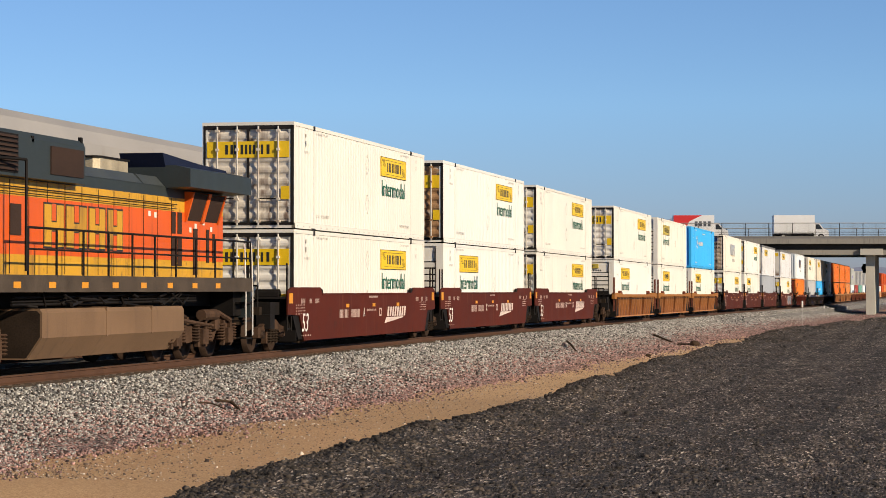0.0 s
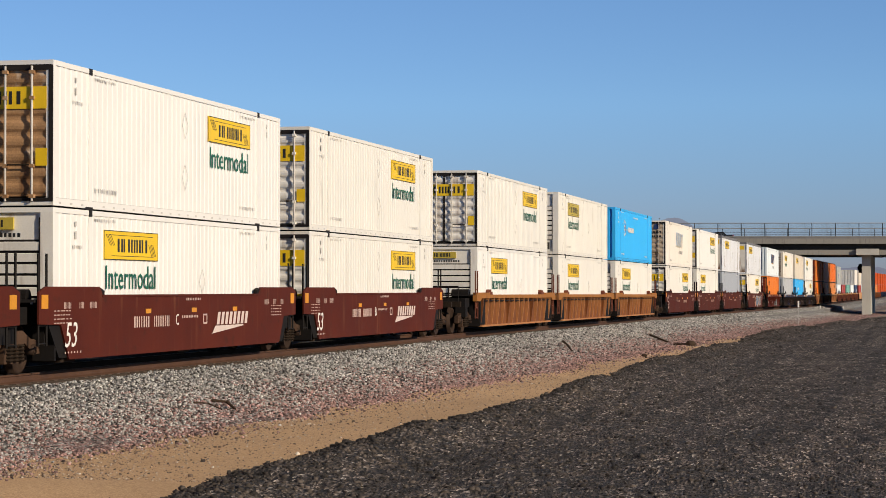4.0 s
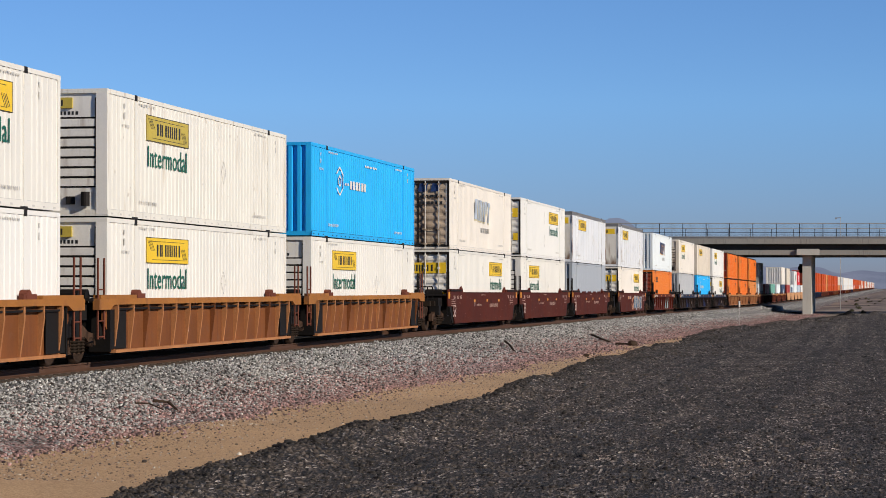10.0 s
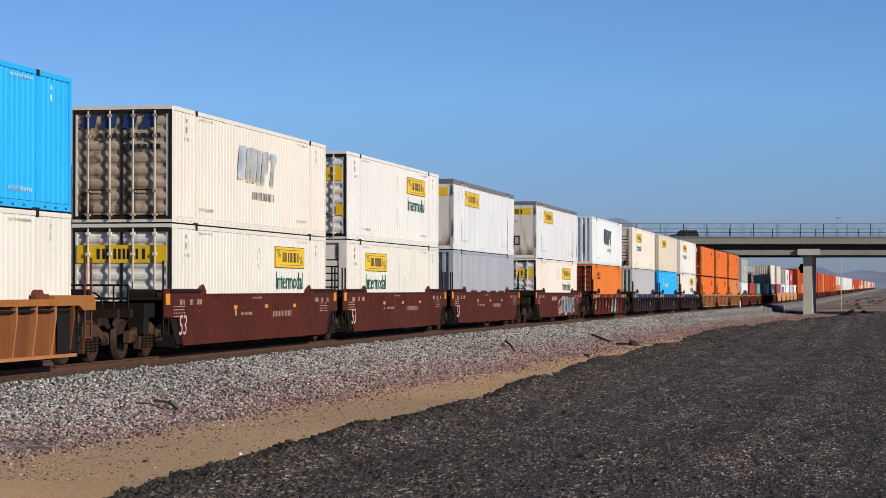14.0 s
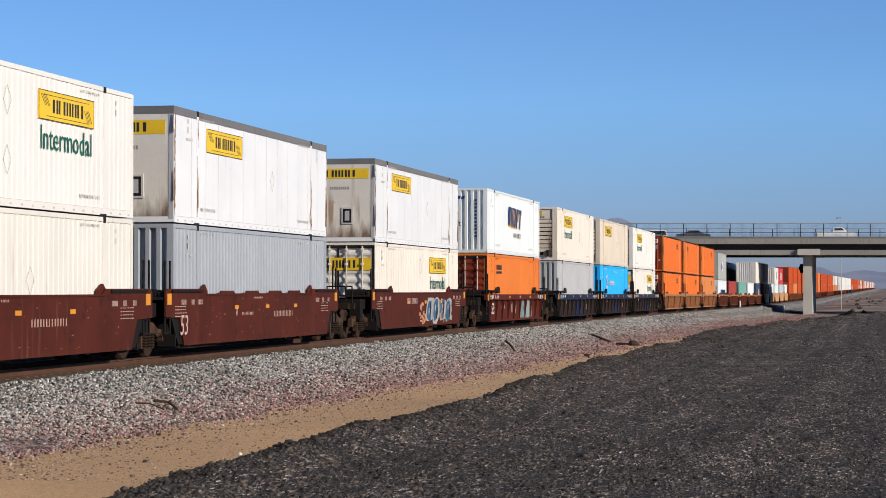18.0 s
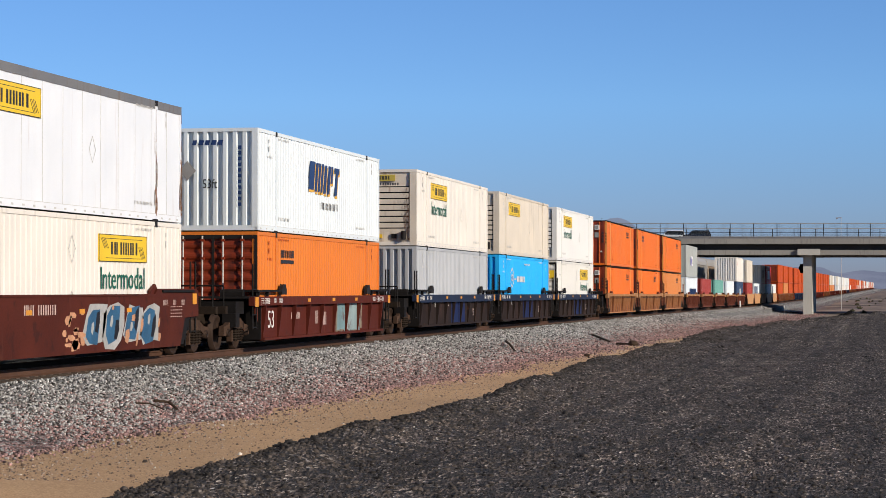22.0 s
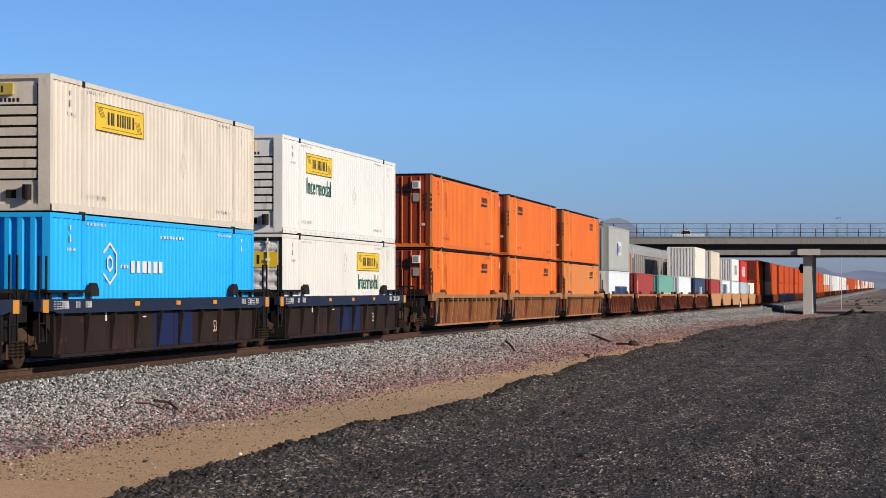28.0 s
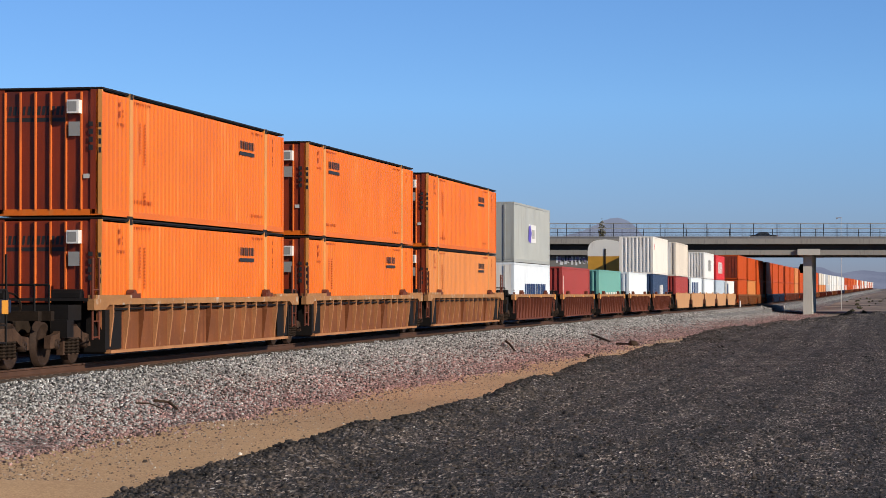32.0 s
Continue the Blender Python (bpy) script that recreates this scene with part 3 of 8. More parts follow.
def toe(y):
    return np.interp(y, [30, 36, 46, 61, 83, 106, 150, 400], [4.75, 4.9, 5.4, 5.7, 6.4, 6.8, 8.0, 9.0])


def across(x, y):
    f = x - TRACK_X - bed_shift(y)
    return np.where(f > 1.55, 1.55 + (f - 1.55) * 4.65 / (toe(y) - 1.55), f)


ZB = np.interp(FX, sec, drop) + bed_level(YB)
ZB = ZB - np.clip((YB - 130) / 180, 0, 1) * 0.5 * (FX > 2.5)
KX = (toe(YB) - 1.55) / 4.65
XB = np.where(FX > 1.55, 1.55 + (FX - 1.55) * KX, FX) + TRACK_X + bed_shift(YB) + np.where(FX > 5, 0.5 * fbm(YB * 0.25, YB * 0, 3, 3), 0)
loose = np.where(np.abs(FX - 0) > 1.4, 1.0, 0.3)
ZB = ZB + loose * (0.06 * fbm(XB * 2.2, YB * 2.2, 3, 1) + 0.08 * fbm(XB * 0.4, YB * 0.3, 2, 2) * (FX > 2))
tagged(new("ballast_bed", grid_mesh("ballast_bed", XB, YB, ZB, ballast_mat)), "grey and pinkish crushed stone ballast under the tracks", "ballast", kind="structure")


def bed_z(x, y):
    fx = across(x, y)
    return np.interp(fx, sec, drop) + bed_level(y) - np.clip((y - 130) / 180, 0, 1) * 0.5 * (fx > 2.5) + 0.08 * fbm(x * 0.4, y * 0.3, 2, 2) * (fx > 2) + 0.06 * fbm(x * 2.2, y * 2.2, 3, 1)


rng = np.random.default_rng(3)
count = 125000
py = 28 + 135 * rng.uniform(0, 1, count) ** 1.6
px = TRACK_X + bed_shift(py) + 1.35 + (toe(py) + 0.3) * rng.uniform(0, 1, count) ** 0.9
keep = across(px, py) < 6.25 + 0.9 * fbm(py * 0.3, py * 0, 3, 3) + rng.exponential(0.35, count) - 0.2
px, py = px[keep], py[keep]
rad = rng.uniform(0.011, 0.030, len(px)) * (1 + (py - 28) / 160)
fy = rng.uniform(150, 330, 22000)
fx = TRACK_X + bed_shift(fy) + 1.4 + (toe(fy) + 0.3) * rng.uniform(0, 1, 22000)
px, py, rad = np.append(px, fx), np.append(py, fy), np.append(rad, rng.uniform(0.03, 0.055, 22000))
pz = np.maximum(bed_z(px, py), desert(px, py)) + rad * 0.25 + 0.01
tagged(new("ballast_stones", stones_mesh("ballast_stones", np.stack([px, py, pz], 1), rad, stone_mat)), "loose angular grey and pink ballast stones", "stones", kind="stuff")


count = 18000
py = 30 + 90 * rng.uniform(0, 1, count) ** 1.5
px = TRACK_X + bed_shift(py) + toe(py) + rng.exponential(1.6, count)
keep = px < -5.5
px, py = px[keep], py[keep]
rad = rng.gamma(1.4, 0.0036, len(px)) + 0.004
PEBBLE = [(0.0, (0.05, 0.035, 0.028)), (0.5, (0.20, 0.13, 0.09)), (0.85, (0.42, 0.33, 0.25)), (1.0, (0.62, 0.55, 0.46))]
pebbles = stones_mesh("pebbles", np.stack([px, py, desert(px, py) + rad * 0.3], 1), rad, gravel_mat("mixed pebbles", PEBBLE, 30.0, patch=0.1, bump=0, islands=True))
tagged(new("pebbles", pebbles), "scattered small pebbles on the sand strip", "pebbles", kind="stuff")


# dark gravel pad on which the camera stands, with a ragged pushed-up edge
def pad_edge(y):
    y = np.asarray(y, float)
    return -6.15 + 0.45 * fbm(y * 0.09, y * 0 + 3.1, 2, 21) + 0.35 * fbm(y * 0.45, y * 0 + 1.7, 4, 22) + np.clip((y - 88) / 60, 0, 2) ** 1.3 * 7.5


def pad_z(x, y):
    e = x - pad_edge(y)
    lip = np.exp(-((e - 0.45) / 0.4) ** 2) * (0.05 + 0.16 * np.clip(fbm(x * 0.8, y * 0.35, 4, 23) + 0.25, 0, 1))
    top = 0.2 * np.clip((y - 65) / 85, 0, 1) + 0.06 * fbm(x * 0.25, y * 0.1, 3, 24) + 0.05 * fbm(x * 2.2, y * 2.2, 4, 25) + lip - 0.04
    top = top - 0.05 * np.exp(-((np.mod(x - 0.05 * y, 3.6) - 1.2) / 0.35) ** 2)
    rough = 0.05 * fbm(x * 6, y * 6, 3, 26) * np.exp(-np.clip(e, 0, 9) / 0.8)
    side = -1.0 * np.clip(-e / 0.9, 0, 1.5) ** 0.8
    crumble = 0.08 * fbm(x * 6, y * 6, 3, 27) * (e < 0)
    return np.where(e < 0, np.minimum(top, 0.1) + side + crumble, top + rough)


yp = np.concatenate([np.linspace(-40, 14, 12)[:-1], np.geomspace(14, 172, 620)])
up = np.concatenate([np.linspace(-1.4, 1.2, 46)[:-1], np.geomspace(1.2, 60, 110)])
U, YP = np.meshgrid(up, yp)
XP = U + pad_edge(YP)
ZP = pad_z(XP, YP)
ZP = ZP - np.clip((YP - 150 - 0.1 * XP) / 8, 0, 1.6) * 1.2
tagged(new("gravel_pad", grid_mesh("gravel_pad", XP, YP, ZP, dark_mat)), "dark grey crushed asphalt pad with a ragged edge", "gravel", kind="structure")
count = 66000
py = 16 + 110 * rng.uniform(0, 1, count) ** 2.2
edge_bias = rng.uniform(0, 1, count)
px = pad_edge(py) + np.where(edge_bias < 0.35, rng.exponential(0.5, count) - 0.35, rng.uniform(0, 1, count) * (6 + 0.33 * py))
rad = np.where(edge_bias < 0.35, rng.gamma(1.6, 0.004, count) + 0.004, rng.gamma(1.5, 0.0038, count) + 0.0045) * (1 + (py - 16) / 150)
big = rng.uniform(0, 1, count) < 0.06
rad = np.where(big, rng.uniform(0.014, 0.036, count), rad)
px = np.where(big, pad_edge(py) + np.where(rng.uniform(0, 1, count) < 0.6, rng.exponential(1.2, count), rng.uniform(0, 14, count)), px)
pz = pad_z(px, py) + rad * 0.15
tagged(new("gravel_chips", stones_mesh("gravel_chips", np.stack([px, py, pz], 1), rad, clod_mat, 0.5)), "loose dark chips on the gravel pad", "chips", kind="stuff")
# larger crumbled clods, thick along the ragged edge and in loose clusters further in
count = 26000
py = 22 + 120 * rng.uniform(0, 1, count) ** 1.7
px = pad_edge(py) + np.where(rng.uniform(0, 1, count) < 0.75, rng.exponential(1.1, count) - 0.25, rng.uniform(0, 14, count))
keep = (px - pad_edge(py) < 0.5) | (fbm(px * 0.9, py * 0.5, 3, 61) + rng.normal(0, 0.1, count) > 0.06)
px, py = px[keep], py[keep]
rad = (0.008 + rng.gamma(1.5, 0.006, len(px)) * np.exp(-np.clip(px - pad_edge(py), 0, 9) / 5)).clip(0, 0.04) * (0.8 + py / 160)
pz = pad_z(px, py) + rad * 0.1
tagged(new("gravel_clods", stones_mesh("gravel_clods", np.stack([px, py, pz], 1), rad, clod_mat, 0.62)), "crumbled dark clods along the ragged pad edge", "clods", kind="stuff")

# ---------- tracks ----------
RAIL_PROFILE = [(-0.07, -0.18), (0.07, -0.18), (0.07, -0.165), (0.012, -0.14), (0.012, -0.045), (0.037, -0.035), (0.037, -0.004), (0.03, 0.0),
                (-0.03, 0.0), (-0.037, -0.004), (-0.037, -0.035), (-0.012, -0.045), (-0.012, -0.14), (-0.07, -0.165)]


def rail(offset, side):
    sh = Shape()
    ss = list(range(-60, 60, 40)) + list(range(60, 260, 10)) + list(range(260, 2900, 60))
    k = len(RAIL_PROFILE)
    vs = [(TRACK_X + side + lat(s) + offset + a, s, level(s) + b) for s in ss for a, b in RAIL_PROFILE]
    fs = [(j * k + i, j * k + (i + 1) % k, (j + 1) * k + (i + 1) % k, (j + 1) * k + i) for j in range(len(ss) - 1) for i in range(k)]
    return sh.add(vs, fs)


TRACK_GAP = -5.1
for side, words in ((0.0, "near main track"), (TRACK_GAP, "far main track")):
    line = thing("railway_track", "rusty steel rails on weathered wooden ties, " + words, "track", "tracks", "structure")
    for off in (-0.755, 0.755):
        part("rail", rail(off, side), rail_steel, line)
        head = Shape()
        ss = list(range(-60, 60, 40)) + list(range(60, 420, 20))
        head.add([(TRACK_X + side + lat(s) + off + a, s, level(s) + 0.0025) for s in ss for a in (-0.028, 0.028)],
                 [(2 * i, 2 * i + 1, 2 * i + 3, 2 * i + 2) for i in range(len(ss) - 1)])
        part("rail_head", head, rail_shine, line, "polished running surface of the rail")
    if side == 0.0:
        tie = Shape().box(-1.3, 1.3, -0.11, 0.11, -0.36, -0.185)
        for s_ in (-1, 1):
            tie.box(s_ * 0.755 - 0.18, s_ * 0.755 + 0.18, -0.1, 0.1, -0.185, -0.172)
        tie_me = mesh_of("tie", tie, tie_wood)
        for i in range(300):
            s = 32 + i * 0.52
            part("tie", tie_me, tie_wood, line, m=Matrix.Translation((TRACK_X + lat(s) + 0.03 * math.sin(i * 7.3), s, level(s))))

# ---------- overpass ----------
SK = radians(10.571)
UX, UY = math.cos(SK), math.sin(SK)
BR_Y0 = 318.0          # where the near edge crosses the line of sight of the track
BR_X0 = TRACK_X + lat(318.0)
BR_W = 27.0
DECK_Z = 8.95
ROAD_SLOPE = 0.018     # cross fall of the roadway


def on_bridge(u, w, z):
    """u along the road, w along the line away from the near edge."""
    return (BR_X0 + u * UX, BR_Y0 + u * UY + w, z)


def beam(sh, u0, u1, w0, w1, z0, z1):
    vs = [on_bridge(u, w, z) for u in (u0, u1) for w in (w0, w1) for z in (z0, z1)]
    return sh.add(vs, [(0, 1, 3, 2), (4, 6, 7, 5), (0, 4, 5, 1), (2, 3, 7, 6), (0, 2, 6, 4), (1, 5, 7, 3)])


bridge = thing("overpass", "grey concrete road overpass with pipe railings over the railway", "bridge", kind="structure")
part("deck", beam(Shape(), -780, 780, -0.55, BR_W + 0.55, DECK_Z - 1.1, DECK_Z - 0.82), concrete, bridge)
road = Shape().add([on_bridge(u, w, DECK_Z - 0.62 + d + ROAD_SLOPE * w) for u in (-780, 780) for w in (0.0, BR_W) for d in (-0.04, 0.0)], [(0, 1, 3, 2), (4, 6, 7, 5), (0, 4, 5, 1), (2, 3, 7, 6), (0, 2, 6, 4), (1, 5, 7, 3)])
part("roadway", road, asphalt, bridge, "worn asphalt roadway")
for w0, w1 in ((-0.6, -0.3), (BR_W + 0.3, BR_W + 0.6)):
    part("parapet", beam(Shape(), -780, 780, w0, w1, DECK_Z - 1.12, DECK_Z - 0.4), fascia, bridge)
    part("kerb", beam(Shape(), -780, 780, w0 + 0.12, w1 - 0.03, DECK_Z - 0.4, DECK_Z - 0.16), rail_grey, bridge, "dark recessed kerb")
    part("coping", beam(Shape(), -780, 780, w0 + 0.04, w1, DECK_Z - 0.16, DECK_Z - 0.08), fascia, bridge, "thin pale coping")
for k in range(7):
    w = -0.05 + k * (BR_W - 1.8) / 6
    g_ = part("girder", beam(Shape(), -30, 60, w + 0.3, w + 1.45, DECK_Z - 2.6, DECK_Z - 1.92), fascia, bridge, "bulb-tee concrete girder")
    # web coloured near black in place of the shade under the deck
    part("web", beam(Shape(), -30, 60, w + 0.75, w + 1.0, DECK_Z - 1.95, DECK_Z - 1.1), web_shade_concrete, g_, "girder web painted dark for deck shade")
pier = part("pier", beam(Shape(), 7.5, 8.7, 2.2, BR_W - 1.0, -4.0, DECK_Z - 2.6), pale_concrete, bridge, "plain concrete pier wall")
part("pier_cap", beam(Shape(), 6.8, 9.9, -0.34, BR_W + 0.34, DECK_Z - 2.62, DECK_Z - 1.78), pale_concrete, bridge, "projecting concrete pier cap")
part("abutment", beam(Shape(), -36, -21.6, 1.2, BR_W - 1.2, -4.0, DECK_Z - 1.1), concrete, bridge, "concrete abutment wall with faded graffiti")
part("approach", beam(Shape(), -780, -36, 1.0, BR_W - 1.0, -4.0, DECK_Z - 1.1), concrete, bridge)
part("approach", beam(Shape(), 60, 780, 1.0, BR_W - 1.0, -4.0, DECK_Z - 1.1), concrete, bridge)
for w, far in ((-0.42, 0), (BR_W + 0.42, 1)):
    rails = part("railing", Shape().tube(on_bridge(-60, w, DECK_Z + 1.72), on_bridge(70, w, DECK_Z + 1.72), 0.055), galv, bridge, "grey steel pipe railing")
    for z in (0.12, 0.48):
        part("rail_pipe", Shape().tube(on_bridge(-60, w, DECK_Z + z), on_bridge(70, w, DECK_Z + z), 0.03, 6), black_steel, rails)
    for i in range(41):
        u = -60 + i * 3.2 + (1.4 if far else 0)
        part("post", Shape().tube(on_bridge(u, w, DECK_Z - 0.1), on_bridge(u, w, DECK_Z + 1.72), 0.05, 6), black_steel, rails)
    if far:
        continue
    mesh_wires = Shape()
    for i in range(1000):
        u = -60 + i * 0.13
        mesh_wires.tube(on_bridge(u, w, DECK_Z - 0.1), on_bridge(u, w, DECK_Z + 1.7), 0.009, 3)
    part("infill_bars", mesh_wires, rail_grey, rails, "thin steel infill bars")["kind"] = "stuff"
rg = random.Random(8)
for k, col in enumerate(((0.55, 0.55, 0.55), (0.05, 0.05, 0.06), (0.25, 0.2, 0.3))):
    sh = Shape()
    for i in range(9):
        u = -26.5 + i * 0.52 + 0.12 * k + rg.uniform(0, 0.2)
        z = 4.9 + 0.25 * k + rg.uniform(0, 0.4)
        w_, h_ = rg.uniform(0.2, 0.45), rg.uniform(0.4, 1.2) / (1 + 0.4 * k)
        beam(sh, u, u + w_, 1.19 - 0.004 * k, 1.2, z, z + h_)
    part("graffiti", sh, surf("wall spray paint %d" % k, col, 0.7, var=0.2, scale=2.0), bridge, "spray-painted shapes on the abutment")

# ---------- containers ----------
W2 = 1.295


def wave(a, b, pitch, lo, hi):
    """Trapezoid folds between a and b, depth from lo to hi."""
    n = max(1, round((b - a) / pitch))
    p = (b - a) / n
    out = []
    for i in range(n):
        y = a + i * p
        out += [(y, hi), (y + 0.36 * p, hi), (y + 0.5 * p, lo), (y + 0.86 * p, lo)]
    return out + [(b, hi)]


def fold(prof, x0, x1):
    """Sheet folded in height: profile of (z, y), spanned from x0 to x1."""
    n = len(prof)
    return Shape().add([(x, y, z) for x in (x0, x1) for z, y in prof], [(i, i + 1, i + 1 + n, i + n) for i in range(n - 1)])


def shared(key, make, mat, smooth=False):
    k = (key, mat.name)
    if k not in MESHES:
        MESHES[k] = mesh_of(key if isinstance(key, str) else key[0], make(), mat, smooth)
    return MESHES[k]


def bars(sh, x, y0, y1, z0, z1, n, seed=0, gap=0.35, slant=0.0):
    """Writing that cannot be read, as upright bars on the face x, along y."""
    r = random.Random(seed)
    w = (y1 - y0) / n
    for i in range(n):
        a = y0 + i * w
        b = a + w * (1 - gap) * r.uniform(0.7, 1.1)
        k = slant * (z1 - z0)
        sh.plate([(a, z0), (b, z0), (b + k, z1), (a + k, z1)], x, x + 0.003)
    return sh


STEMS = ((0.03, 0.09), (0.14, 0.195), (0.21, 0.255), (0.35, 0.405), (0.44, 0.49), (0.525, 0.575), (0.605, 0.65), (0.69, 0.745), (0.77, 0.82), (0.89, 0.95))


def stems(sh, x, y0, y1, z0, z1):
    """A short name as ten upright bars of uneven spacing on the face x."""
    for a, b in STEMS:
        sh.box(x, x + 0.003, y0 + a * (y1 - y0), y0 + b * (y1 - y0), z0, z1)
    return sh


def end_stems(sh, y, x0, x1, z0, z1):
    for a, b in STEMS:
        sh.box(x0 + a * (x1 - x0), x0 + b * (x1 - x0), y - 0.003, y, z0, z1)
    return sh


def end_bars(sh, y, x0, x1, z0, z1, n, seed=0, gap=0.3, slant=0.0):
    r = random.Random(seed)
    w = (x1 - x0) / n
    k = slant * (z1 - z0)
    for i in range(n):
        a = x0 + i * w
        b = a + w * (1 - gap) * r.uniform(0.75, 1.1)
        sh.plate([(a, z0), (b, z0), (b + k, z1), (a + k, z1)], y - 0.003, y, axis=1)
    return sh


def runs(box, seed):
    """Rust runs beside the corner and side posts."""
    r = random.Random(seed)
    side = Shape()
    for yc in (0.06, 2.05, 14.1, 16.09):
        for _ in range(22):
            y, w, h = yc + r.gauss(0, 0.05), r.uniform(0.008, 0.03), r.uniform(0.1, 0.9)
            z = r.choice((r.uniform(0.1, 0.9), r.uniform(0.2, 2.6)))
            side.plate([(y - w, z), (y + w, z), (y + 0.4 * w, min(2.7, z + h)), (y - 0.4 * w, min(2.7, z + h))], W2 + 0.0065, W2 + 0.0085)
    part("rust_run", side, run_rust, box, "brown rust runs beside the posts")["kind"] = "stuff"


def sign_on_side(box, y0, z0, w, h, mat=None, seed=1):
    mat = mat or sign_yellow
    x = W2 + 0.004
    p = part("sign_panel", shared(("sign_panel", y0, z0, w, h), lambda: Shape().box(W2 - 0.02, x, y0, y0 + w, z0, z0 + h), mat), mat, box, "yellow sign panel with black bars")

    def edge():
        s, t = Shape(), 0.016
        s.box(x - 0.002, x + 0.003, y0, y0 + w, z0, z0 + t).box(x - 0.002, x + 0.003, y0, y0 + w, z0 + h - t, z0 + h)
        s.box(x - 0.002, x + 0.003, y0, y0 + t, z0 + t, z0 + h - t).box(x - 0.002, x + 0.003, y0 + w - t, y0 + w, z0 + t, z0 + h - t)
        s.box(x - 0.002, x + 0.002, y0 + 0.3, y0 + w - 0.35, z0 + h - 0.1, z0 + h - 0.088).box(x - 0.002, x + 0.002, y0 + 0.45, y0 + w - 0.3, z0 + 0.08, z0 + 0.092)
        for k in range(4):
            d = 0.09 * k
            s.plate([(y0 + 0.1 + d, z0 + h - 0.08), (y0 + 0.13 + d, z0 + h - 0.08), (y0 + 0.4 + d, z0 + 0.3), (y0 + 0.37 + d, z0 + 0.3)], x, x + 0.002)
            s.plate([(y0 + w - 0.64 + d, z0 + 0.36), (y0 + w - 0.61 + d, z0 + 0.36), (y0 + w - 0.4 + d, z0 + 0.1), (y0 + w - 0.43 + d, z0 + 0.1)], x, x + 0.002)
        return s
    part("sign_border", shared(("sign_border", y0, z0, w, h), edge, mark_black), mark_black, p)
    part("sign_writing", shared(("sign_writing", y0, z0, w, h), lambda: stems(Shape(), x, y0 + 0.22 * w, y0 + 0.82 * w, z0 + 0.27 * h, z0 + 0.73 * h), mark_black), mark_black, p)


